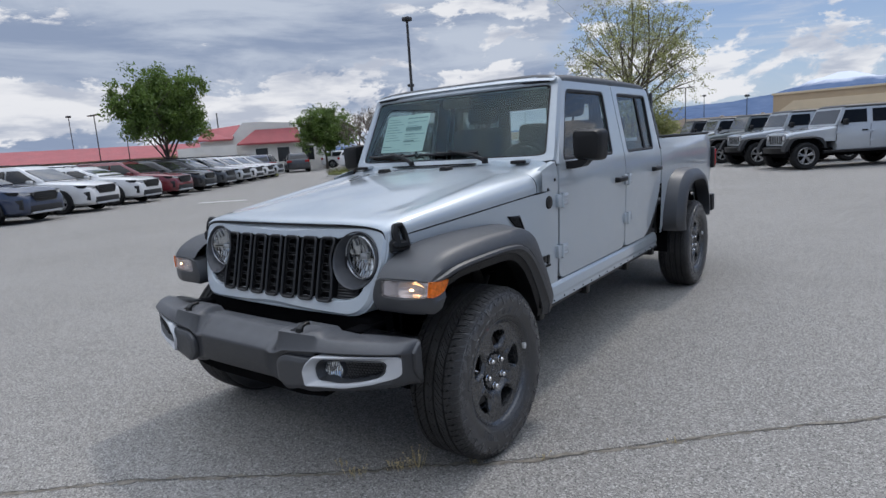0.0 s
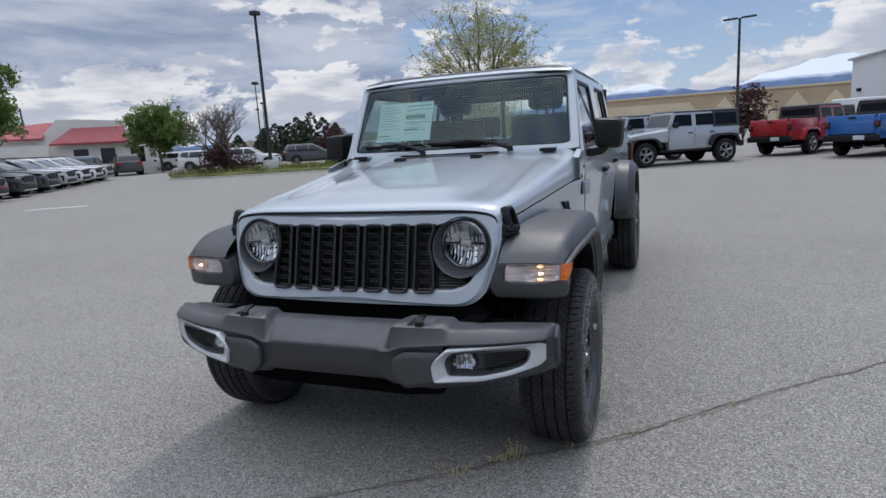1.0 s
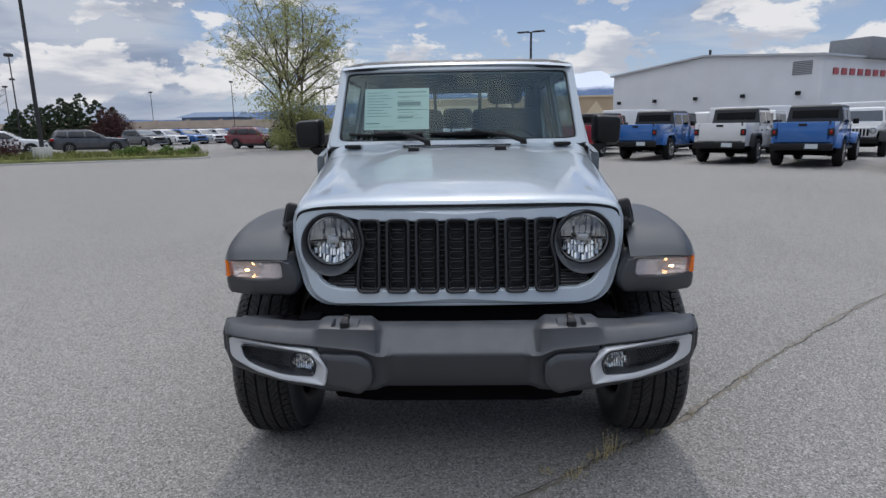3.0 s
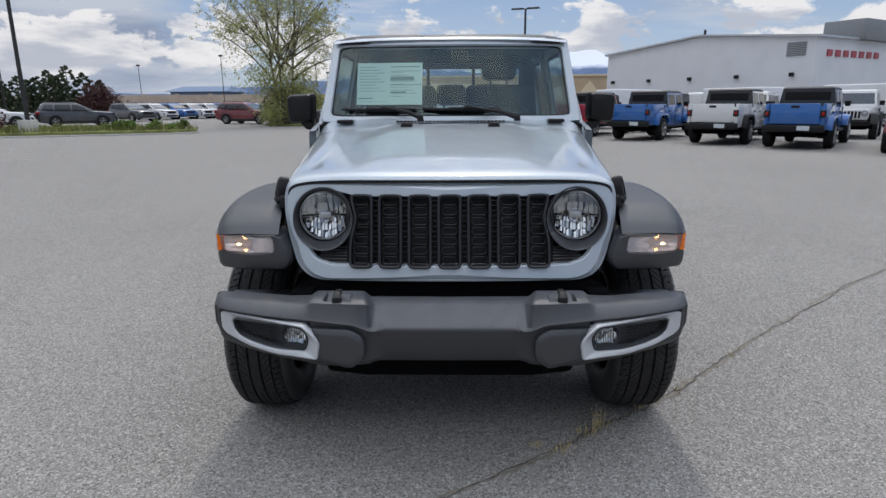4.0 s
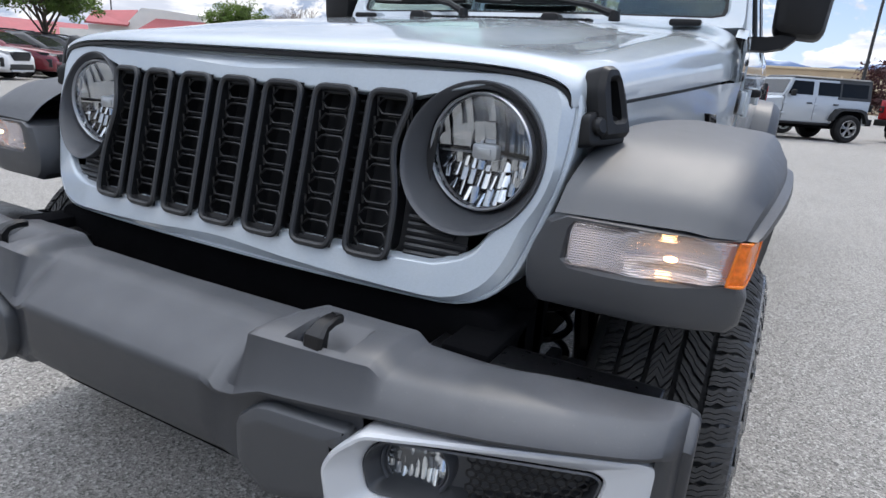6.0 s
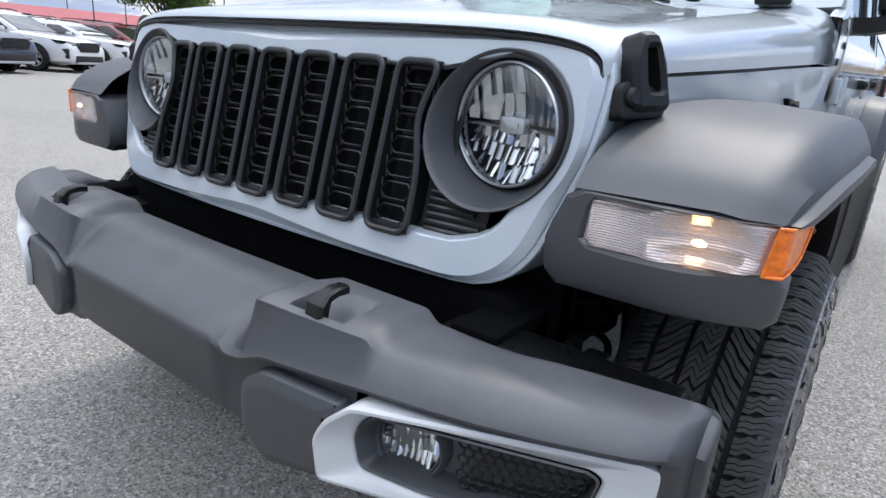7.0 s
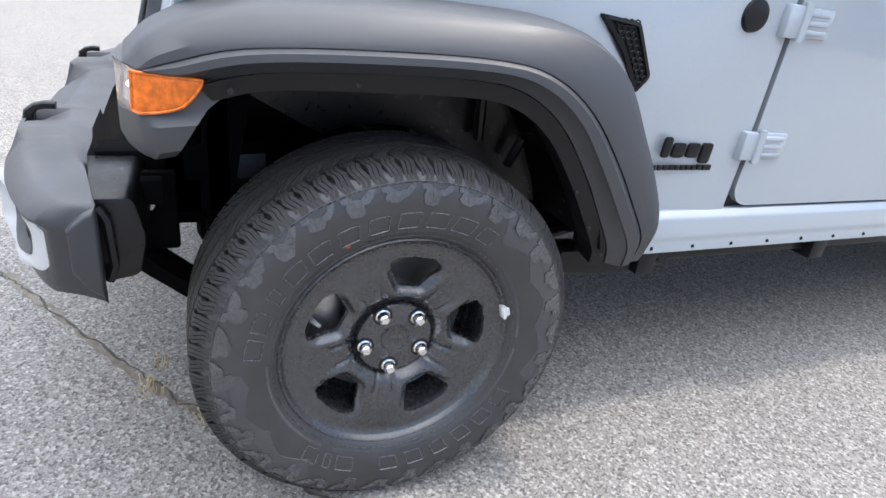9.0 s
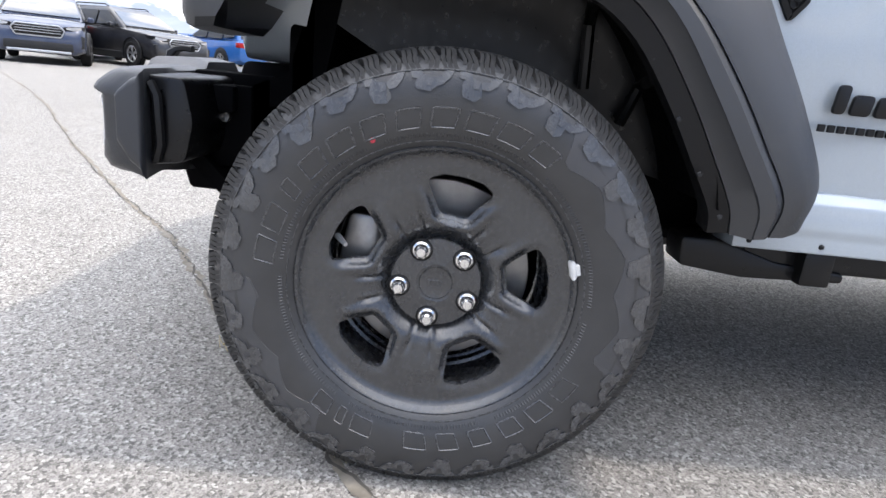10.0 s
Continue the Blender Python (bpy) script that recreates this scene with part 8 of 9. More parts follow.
    if pickup:
        add("bed", pnt, lambda b: (box(b, (tail, -0.785, 0.58), (cab_r - 0.02, -0.69, 1.33), 0.02, 2), box(b, (tail, 0.69, 0.58), (cab_r - 0.02, 0.785, 1.33), 0.02, 2), box(b, (tail + 0.02, -0.72, 0.75), (cab_r - 0.02, 0.72, 0.80))))
        tg = add("tailgate", pnt, lambda b: box(b, (tail - 0.025, -0.64, 0.74), (tail + 0.03, 0.64, 1.33), 0.015, 2))
        add("tailgate_handle", M_BLACK, lambda b: box(b, (tail - 0.04, -0.11, 1.21), (tail - 0.02, 0.11, 1.28), 0.008, 1), tg)
        add("rear_window", M_WINDGL, lambda b: box(b, (r1 - 0.012, -0.62, 1.34), (r1 - 0.004, 0.62, 1.68)))
    else:
        sp = empty("spare_wheel")
        sp.parent = car
        bpy.context.view_layer.update()
        small_wheel(0.405, 0.27, M_ALLOYD, "offroad", sp, (0, 0, 0), 1)
        sp.matrix_basis = Matrix.Translation((tail - 0.12, 0.05, 0.98)) @ pose(0, 0, 0, 0, 0, 90)
        add("rear_window", M_WINDGL, lambda b: box(b, (r1 - 0.03, -0.56, 1.32), (r1 - 0.02, 0.56, 1.68)))
    car.matrix_basis = pose(at[0], at[1], 0, 0, 0, heading)
    return tagged(car, label, "pickup truck" if pickup else "off-roader", group)


def deg(dx, dy):
    return math.degrees(math.atan2(dy, dx))


# left-hand row of crossovers, noses towards the lane
F_ROW = Vector((0.83, 0.56)).normalized()


def by_front_wheel(p, f):
    """Car origin from where its right front wheel stands."""
    f = Vector(f).normalized()
    r = Vector((f.y, -f.x))
    o = Vector(p) - f * 1.42 - r * 0.9
    return (o.x, o.y)


row = [((-17.2, 3.6), P_NAVY, "navy blue crossover parked nose out", True), ((-18.75, 6.0), P_WHITE, "white crossover with black cladding, parked nose out", True),
       ((-20.35, 8.4), P_WHITE, "white sedan-like car with dark grille", False), ((-22.1, 10.8), P_DKRED, "dark wine-red crossover parked nose out", True),
       ((-23.8, 13.1), P_BLACK, "black crossover with roof rails", True), ((-25.5, 15.4), P_GREY, "dark grey crossover parked nose out", True), ((-27.2, 17.6), P_SILVER, "silver crossover parked nose out", True),
       ((-28.8, 19.7), P_WHITE, "white crossover with roof rails", True), ((-30.4, 21.8), P_WHITE, "white crossover parked nose out", True), ((-32.0, 23.9), P_SILVER, "pale silver crossover parked nose out", True)]
for p, pc, lb, cg in row:
    crossover(pc, lb, by_front_wheel(p, F_ROW), deg(*F_ROW), 1.0 if cg else 0.92, cg)
# further cars behind the row and beyond it
for p, pc, lb, f in (((-36.5, 27.0), P_NAVY, "navy car parked tail out", (-0.8, 0.6)), ((-38.2, 28.8), P_BLACK, "black car parked tail out", (-0.8, 0.6)), ((-38.0, 32.0), P_GREY, "dark crossover parked at the end of the row", (-0.8, 0.6)),
                     ((-40.0, 40.0), P_WHITE, "white crossover standing across the lane", (0.75, 0.66)),
                     ((-26.0, 7.5), P_WHITE, "white crossover in the second row", (-0.83, -0.56)), ((-29.5, 12.0), P_SILVER, "silver crossover in the second row", (-0.83, -0.56)), ((-24.5, 4.0), P_BLACK, "black crossover in the second row", (-0.83, -0.56)), ((-33, 17), P_WHITE, "white van-like crossover in the second row", (-0.83, -0.56))):
    crossover(pc, lb, p, deg(*f), group="cars further down the lot")
# cars behind the start of the row
for p, pc, lb, f in (((-14.0, -10.3), P_NAVY, "navy blue crossover with chrome grille", (0.87, 0.49)), ((-16.9, -9.6), P_BLACK, "dark grey-black crossover with chrome grille", (0.50, 0.87)), ((-20.5, -13.0), P_BLUE, "bright blue hatchback parked behind", (-0.87, -0.49)), ((-22.5, -9.0), P_BLUE, "bright blue crossover parked behind", (-0.6, -0.8)), ((-27.0, -16.0), P_WHITE, "white crossover parked behind", (0.87, 0.49)), ((-28.0, -9.0), P_SILVER, "silver crossover parked behind", (0.87, 0.49)), ((-15.5, -15.5), P_GREY, "grey crossover parked behind", (0.87, 0.49))):
    crossover(pc, lb, p, deg(*f), group="cars behind the lane")
# cars beyond the planted island
crossover(P_GREY, "dark grey crossover parked behind the island", (-26.0, 39.4), deg(0.80, 0.60), group="cars beyond the island")
crossover(P_WHITE, "white crossover parked behind the island", (-29.5, 36.0), deg(0.86, 0.5), group="cars beyond the island")
crossover(P_WHITE, "white car parked behind the island", (-33.0, 35.5), deg(0.86, 0.5), group="cars beyond the island")
crossover(P_GREY, "grey car parked beyond the island", (-28.9, 52.2), deg(0.86, -0.5), group="cars beyond the island")
crossover(P_DKRED, "red car parked under the tree", (-15.2, 43.0), deg(0.95, -0.25), group="cars beyond the island")
for k, pc in enumerate((P_WHITE, P_BLUE, P_WHITE, P_WHITE, P_BLUE, P_BLUE, P_WHITE)):
    crossover(pc, ("white", "blue", "white", "white", "blue", "blue", "white")[k] + " small car parked in the far row", (-29.6 + 1.0 * k, 58.0 + 2.05 * k), deg(0.90, -0.44), group="far row of cars")

# right-hand row of off-roaders
FJ = Vector((-0.84, -0.54)).normalized()


def by_wheel_l(p, f, wb):
    f = Vector(f).normalized()
    l = Vector((-f.y, f.x))
    o = Vector(p) - f * wb / 2 - l * 0.85
    return (o.x, o.y)


for k, (pc, lb) in enumerate(((P_LTGREY, "pale grey four-door off-roader with black hardtop"), (P_LTGREY, "silver-grey four-door off-roader parked in the row"), (P_OLIVE, "dark grey-green off-roader parked in the row"), (P_SILVER, "silver off-roader parked in the row"), (P_BLACK, "black off-roader parked in the row"))):
    boxy(pc, lb, by_wheel_l((0.37 - 1.64 * k, 18.7 + 2.5 * k), FJ, 3.008), deg(*FJ))
FP = Vector((0.62, 0.785)).normalized()


def by_rear(p, f):
    f = Vector(f).normalized()
    o = Vector(p) + f * (3.487 / 2)
    return (o.x, o.y)


for p, pc, lb, fl in (((5.3, 23.6), P_RED, "red pickup with black hardtop, tailgate towards the lane", P_RED), ((7.25, 20.95), P_BLUE, "bright blue pickup with black hardtop", P_BLUE), ((9.25, 18.4), P_WHITE, "white pickup with dark flares", None), ((10.75, 16.3), P_BLUE, "bright blue pickup with dark hardtop", P_BLUE), ((12.6, 13.6), P_DKRED, "dark red pickup at the end of the row", P_DKRED), ((14.3, 11.2), P_BLACK, "black pickup at the end of the row", None)):
    boxy(pc, lb, by_rear(p, FP), deg(*FP), True, group="pickups in a row", flare=fl)
boxy(P_OLIVE, "dark off-roader behind the red pickup", (7.6, 31.0), deg(-0.6, -0.8), group="vehicles behind the pickups")
boxy(P_RED, "red off-roader behind the red pickup", (10.4, 28.0), deg(-0.6, -0.8), group="vehicles behind the pickups")
boxy(P_WHITE, "white off-roader behind the pickups", (13.5, 25.2), deg(-0.6, -0.8), group="vehicles behind the pickups", top=P_WHITE)
boxy(P_WHITE, "white off-roader behind the white pickup", (16.0, 22.0), deg(-0.6, -0.8), group="vehicles behind the pickups", top=P_WHITE)


def box_truck(at, heading, label):
    t = empty("white_van")
    for name, mat, lo, hi, bv in (("cargo_body", M_WHITEB, (-3.4, -1.0, 0.7), (1.4, 1.0, 2.35), 0.08), ("cab", P_WHITE, (1.4, -0.95, 0.5), (2.9, 0.95, 2.1), 0.18), ("chassis", M_LINER, (-3.3, -0.8, 0.4), (2.6, 0.8, 0.7), 0.02)):
        b = bmesh.new()
        box(b, lo, hi, bv, 3)
        part(name, b, mat, t)
    b = bmesh.new()
    box(b, (2.5, -0.8, 1.35), (2.915, 0.8, 1.95), 0.05, 2)
    part("windscreen", b, M_DARKW, t)
    for s in (1, -1):
        for x in (2.1, -2.2):
            small_wheel(0.40, 0.26, M_ALLOY, "van", t, (x, s * 0.86, 0.40), s)
    t.matrix_basis = pose(at[0], at[1], 0, 0, 0, heading)
    tagged(t, label, "van", "vans by the white building")


box_truck((19.5, 41.0), deg(-0.5, 0.86), "white box van parked along the white building")
box_truck((14.2, 44.5), deg(0.86, 0.5), "white box van parked by the white building")
box_truck((23.5, 33.5), deg(-0.5, 0.86), "white van parked along the white building")


# --- plants
def leaf_cloud(centres, radii, n, size, seed, flat_=0.6):
    """Many small bent leaves scattered in clumps; returns points and faces."""
    rng = np.random.default_rng(seed)
    C, R = np.array(centres), np.array(radii)
    pick = rng.integers(0, len(C), n)
    d = rng.normal(size=(n, 3))
    d /= np.linalg.norm(d, axis=1)[:, None]
    pos = C[pick] + d * (R[pick] * rng.random(n) ** 0.5)[:, None] * np.array([1, 1, flat_])
    a = rng.normal(size=(n, 3))
    a /= np.linalg.norm(a, axis=1)[:, None]
    b = np.cross(a, rng.normal(size=(n, 3)))
    b /= np.linalg.norm(b, axis=1)[:, None]
    s = (size * rng.uniform(0.6, 1.4, n))[:, None]
    v = np.stack([pos - a * s, pos + b * s * 0.45, pos + a * s, pos - b * s * 0.45], 1).reshape(-1, 3)
    f = np.arange(4 * n).reshape(-1, 4)
    return v, f


def leaves(name, v, f, mat, parent, label=""):
    me = bpy.data.meshes.new(name)
    me.from_pydata(v.tolist(), [], f.tolist())
    me.materials.append(mat)
    ob = new(name, me)
    ob.parent = parent
    ob["kind"] = "stuff"
    return ob


def bare_tree(at, h, spread, seed, label, trunk, start, depth, bark, width, forks, up=0.55):
    """A leafless small tree: tapered stems forking into fine twigs."""
    rnd = random.Random(seed)
    root = empty("tree")
    bm = bmesh.new()
    tips = []

    def grow(p, d, ln, r, lv):
        q = p + d * ln
        mid = p.lerp(q, 0.5) + Vector((rnd.uniform(-1, 1), rnd.uniform(-1, 1), 0)) * ln * 0.07
        tube(bm, [p, mid, q], [r, r * 0.82, r * 0.62], 6 if lv > 1 else 8)
        if lv >= 1:
            tips.append((q, lv))
            tips.append((mid, lv))
        if lv >= depth:
            return
        kids = 3 if lv < 2 else rnd.choice((2, 3))
        for k in range(kids):
            a = rnd.uniform(0, 6.28)
            out = Vector((math.cos(a), math.sin(a), 0)) * spread
            nd = (d * 0.75 + out * rnd.uniform(0.5, 1.1) + Vector((0, 0, up * rnd.uniform(0.2, 1.0)))).normalized()
            grow(q, nd, ln * rnd.uniform(0.62, 0.86), r * 0.58, lv + 1)
    base = h * start
    for k in range(forks):
        lean = Vector((rnd.uniform(-1, 1), rnd.uniform(-1, 1), 0)) * (0.05 if forks == 1 else 0.25)
        grow(Vector((0.15 * (k - (forks - 1) / 2), 0, 0)), (Vector((0, 0, 1)) + lean).normalized(), base, trunk, 0)
    top = max(p.z for p, _ in tips)
    sc = (h - 0.15) / top
    reach = sorted(math.hypot(p.x, p.y) for p, _ in tips)[int(len(tips) * 0.93)]
    sw = (width / 2 - 0.15) / reach
    bmesh.ops.scale(bm, vec=(sw, sw, sc), verts=bm.verts)
    part("trunk", bm, bark, root)
    root.matrix_basis = pose(at[0], at[1], 0, 0, 0, rnd.uniform(0, 360))
    return tagged(root, label, "tree")


def broad_tree(at, h, width, low, seed, leaf, n_leaf, size, label, trunks=1, r0=0.13, limbs=14, twigs=9, clump=0.5, jag=0.25, inner=0.45, fork=0.22):
    """A broad-crowned tree: limbs fan out to an uneven crown, twigs fill it, leaves hang round the twigs."""
    rnd = random.Random(seed)
    root = empty("tree")
    bm = bmesh.new()
    cz, rz, rx = (low + h) / 2, (h - low) / 2, width / 2
    lobes = [(rnd.uniform(0, 6.28), rnd.uniform(-1, 1), rnd.uniform(0.5, 1.0)) for _ in range(9)]

    def shell(az, el_, f):
        """A point of the crown at a bearing and height angle, f of the way out."""
        bump = sum(w * math.cos(2.2 * (az - a)) * math.exp(-((math.sin(el_) - e) / 0.5) ** 2) for a, e, w in lobes) / 3.0
        k = f * (1 + jag * bump)
        return Vector((rx * k * math.cos(el_) * math.cos(az), rx * k * math.cos(el_) * math.sin(az), cz + rz * min(1.04, k) * math.sin(el_)))

    def bough(p, q, r, rise, n=5):
        m = p.lerp(q, 0.5) + Vector((0, 0, rise)) + Vector((rnd.uniform(-1, 1), rnd.uniform(-1, 1), rnd.uniform(-1, 1))) * (q - p).length * 0.06
        pts = [(1 - t) ** 2 * p + 2 * t * (1 - t) * m + t * t * q for t in (k / n for k in range(n + 1))]
        tube(bm, pts, [r * (1 - 0.78 * k / n) for k in range(n + 1)], 6 if r > 0.03 else 4)
        return pts
    cs = []
    stems = []
    for k in range(trunks):
        a = 6.28 * k / max(1, trunks) + 0.6
        foot = Vector((0.25 * math.cos(a), 0.25 * math.sin(a), 0)) if trunks > 1 else Vector((0, 0, 0))
        top = Vector((foot.x * (1 + 2.5 * (trunks > 1)), foot.y * (1 + 2.5 * (trunks > 1)), low + (h - low) * (fork + 0.12 * rnd.random())))
        stems.append(bough(foot, top, r0, 0.0, 6))
    for i in range(limbs):
        az, el_ = 2.4 * i + rnd.uniform(-0.3, 0.3), math.asin(max(-0.55, min(0.98, -0.5 + 1.5 * (i + 0.5) / limbs)))
        st = stems[i % trunks]
        p = st[rnd.choice((3, 4, 5, 6))] if el_ < 0.7 else st[-1]
        q = shell(az, el_, 0.80)
        lim = bough(p, q, r0 * rnd.uniform(0.34, 0.5), 0.12 * (q - p).length, 7)
        for j in range(twigs):
            b = lim[rnd.choice((2, 3, 4, 5, 6, 7))]
            e = shell(az + rnd.gauss(0, 0.42), max(-0.75, min(1.5, el_ + rnd.gauss(0, 0.33))), rnd.uniform(inner, 1.0))
            tw = bough(b, e, r0 * 0.11, 0.06 * (e - b).length, 4)
            cs += [tuple(tw[2]), tuple(tw[3]), tuple(tw[4])]
            for _ in range(2):
                e2 = tw[3] + Vector((rnd.gauss(0, 1), rnd.gauss(0, 1), rnd.gauss(0.35, 0.8))) * 0.075 * width
                if e2.z < h * 1.01:
                    bough(tw[3], e2, r0 * 0.055, 0.02, 2)
                    cs.append(tuple(e2))
    part("trunk", bm, M_BARK, root)
    v, f = leaf_cloud(cs, [clump * rnd.uniform(0.4, 1.2) for _ in cs], n_leaf, size, seed, 0.8)
    leaves("crown", v, f, leaf, root)
    root.matrix_basis = pose(at[0], at[1], 0)
    return tagged(root, label, "tree")


broad_tree((-28.6, 15.3), 6.4, 5.1, 1.5, 11, M_LEAF1, 34000, 0.082, "leafy green tree with a rounded crown", 1, 0.15, 16, 9, 0.50, 0.32, 0.40)
broad_tree((-38.0, 35.5), 5.4, 5.8, 0.7, 7, M_LEAF1, 26000, 0.095, "dense green tree in front of the red-roofed building", 1, 0.14, 15, 9, 0.52, 0.28, 0.35)
broad_tree((-11.3, 38.5), 10.9, 9.6, 1.8, 23, M_LEAF2, 25000, 0.056, "tall sparse spring tree with olive leaves", 3, 0.17, 24, 11, 0.40, 0.22, 0.40, 0.25)
bare_tree((-22.6, 25.2), 4.3, 0.8, 31, "small bare tree on the planted island", 0.06, 0.12, 6, M_TWIG, 4.0, 3)


def bush(at, w, h, seed, mat, n, size, label, name="bush"):
    rnd = random.Random(seed)
    root = empty(name)
    bm = bmesh.new()
    cs, rs = [], []
    for k in range(9):
        a = rnd.uniform(0, 6.28)
        r = rnd.uniform(0.1, 0.75) * w / 2
        q = Vector((r * math.cos(a), r * math.sin(a), rnd.uniform(0.25, 0.8) * h))
        tube(bm, [(0, 0, 0), (q.x * 0.4, q.y * 0.4, q.z * 0.6), q], [0.04, 0.03, 0.012], 5)
        cs.append(tuple(q))
        rs.append(rnd.uniform(0.22, 0.38) * min(w, h * 1.4))
    part("branchwork", bm, M_BARK, root)
    v, f = leaf_cloud(cs, rs, n, size, seed, 0.75)
    v[:, 2] = np.maximum(v[:, 2], 0.02)
    leaves("foliage", v, f, mat, root)
    root.matrix_basis = pose(at[0], at[1], 0)
    return tagged(root, label, "bush", "bushes")


bush((-22.6, 25.3), 3.2, 1.9, 41, M_LEAF4, 3500, 0.07, "dark red leafy bush at the bare tree's foot")
bush((-16.3, 27.4), 2.0, 0.7, 42, M_LEAF1, 1400, 0.08, "low green shrub on the island")
bush((-14.6, 28.3), 2.4, 0.7, 43, M_LEAF1, 1400, 0.08, "low green shrub on the island")
bush((-11.2, 38.3), 6.4, 5.6, 49, M_LEAF2, 7000, 0.075, "sparse young shoots round the tall tree")
bush((-10.6, 38.6), 4.4, 2.6, 44, M_LEAF2, 5200, 0.10, "olive undergrowth at the tall tree's foot")
bush((-12.6, 41.2), 2.8, 3.0, 45, M_LEAF3, 2200, 0.10, "dark undergrowth beside the tall tree")
bush((-35.8, 59.0), 4.8, 3.7, 46, M_LEAF4, 3600, 0.14, "dark red bush beyond the lot")
bush((-30, 14.5), 3.0, 1.6, 48, M_LEAF4, 1500, 0.1, "dark bush under the green tree")
rc = random.Random(3)
for k, (x, y, h) in enumerate(((-46.6, 60.5, 3.9), (-45.2, 61.0, 4.4), (-43.7, 60.2, 4.0), (-42.4, 61.5, 5.0), (-41.0, 60.4, 4.4), (-39.8, 60.8, 5.4), (-38.4, 61.2, 4.7), (-44.4, 62.5, 4.3), (-41.7, 62.6, 4.6), (-47.6, 61.5, 3.6), (-37.3, 62.3, 4.0), (-49.4, 59.0, 3.2), (-51.5, 58.0, 3.0))):
    rt = empty("conifer")
    bm = bmesh.new()
    tube(bm, [(0, 0, 0), (0, 0, h * 0.96)], [0.14, 0.02], 6)
    part("trunk", bm, M_BARK, rt)
    cs, rs = [], []
    for i in range(70):
        zf = 0.06 + 0.93 * i / 69
        rad = 0.48 * h * (1 - zf) ** 0.7 * rc.uniform(0.5, 1.2)
        a = 2.4 * i + rc.uniform(-0.4, 0.4)
        cs.append((rad * math.cos(a), rad * math.sin(a), h * zf))
        rs.append((0.42 - 0.28 * zf) * rc.uniform(0.6, 1.3))
    v, f = leaf_cloud(cs, rs, 6000, 0.11, 60 + k, 0.45)
    v[:, 2] = np.maximum(v[:, 2], 0.02)
    leaves("crown", v, f, M_LEAF3, rt)
    rt.matrix_basis = pose(x, y, 0)
    tagged(rt, "dark green conifer in a clump beyond the lot", "tree", "conifers")
bush((5.9, 46.0), 3.6, 4.2, 52, M_LEAF4, 1800, 0.13, "dark reddish tree by the tan building")

# planted island with a kerb and rough grass
ISL = [(-25.5, 23.2), (-21.4, 23.3), (-16.3, 25.6), (-13.2, 27.4), (-12.9, 28.7), (-15.0, 30.0), (-20.5, 30.0), (-26.5, 28.4)]
isl = fillet(ISL, 1.0, 4)
bm = bmesh.new()
prism(bm, isl, "z", 0.0, 0.07, 0.02)
tagged(part("kerb", bm, M_CONC), "low pale concrete kerb round the planted island", "kerb", kind="structure")
bm = bmesh.new()
prism(bm, offset(isl, -0.10), "z", 0.03, 0.20, 0.06)
tagged(part("planted_bed", bm, M_GRASS), "planted bed of rough dry grass", "grass", kind="structure")
ISL2 = fillet([(-36.5, 23.5), (-34.5, 23.0), (-33.0, 26.0), (-35.0, 27.5)], 0.6, 4)
bm = bmesh.new()
prism(bm, ISL2, "z", 0.0, 0.15, 0.03)
tagged(part("grass_strip", bm, M_GRASS), "small strip of dry grass at the row's end", "grass", kind="structure")
ISL3 = fillet([(-12.4, 37.6), (-8.0, 37.0), (-6.5, 40.5), (-12.4, 41.2)], 0.8, 4)
bm = bmesh.new()
prism(bm, ISL3, "z", 0.0, 0.12, 0.03)
tagged(part("tree_bed", bm, M_GRASS), "grassy bed round the tall tree", "grass", kind="structure")


def inside(p, poly):
    c = False
    for a, b in zip(poly, poly[1:] + poly[:1]):
        if (a[1] > p[1]) != (b[1] > p[1]) and p[0] < (b[0] - a[0]) * (p[1] - a[1]) / (b[1] - a[1]) + a[0]:
            c = not c
    return c


rng = np.random.default_rng(9)
pts = [p for p in zip(rng.uniform(-27, -12.5, 9000), rng.uniform(23, 30.5, 9000)) if inside(p, isl)]
V, F = [], []
for x, y in pts:
    a, h, w = rng.uniform(0, 6.28), rng.uniform(0.10, 0.38), 0.02
    dx, dy = math.cos(a), math.sin(a)
    k = len(V)
    V += [(x - dy * w, y + dx * w, 0.18), (x + dy * w, y - dx * w, 0.18), (x + dx * h * 0.4, y + dy * h * 0.4, 0.18 + h)]
    F.append((k, k + 1, k + 2))
me = bpy.data.meshes.new("grass")
me.from_pydata(V, [], F)
me.materials.append(M_GRASS)
tagged(new("grass", me), "rough tufted yellow-green grass on the island", "grass", kind="stuff")
bm = bmesh.new()
box(bm, (-20.0, 25.1, 0.14), (-19.4, 25.7, 0.75), 0.03)
tagged(part("pole_footing", bm, M_CONC), "square pale concrete footing of the lamp post", "footing")


def lamp_post(at, h, label, heads=1, r=0.085, z0=0.0, turn=0):
    p = empty("lamp_post")
    b = bmesh.new()
    tube(b, [(0, 0, z0), (0, 0, h)], [r, r * 0.7], 10)
    part("pole", b, M_POLE, p)
    for k in range(heads):
        s = 1 if k == 0 else -1
        b = bmesh.new()
        if heads == 1:
            box(b, (-0.22, -0.22, h), (0.22, 0.22, h + 0.22), 0.05, 2)
        else:
            box(b, (s * 0.12, -0.17, h - 0.02), (s * 0.95, 0.17, h + 0.07), 0.03, 2)
            tube(b, [(0, 0, h - 0.02), (s * 0.2, 0, h + 0.02)], 0.04, 6)
        part("lamp_head", b, M_POLE, p)
    p.matrix_basis = pose(at[0], at[1], 0, 0, 0, turn)
    tagged(p, label, "lamp post", "lamp posts")


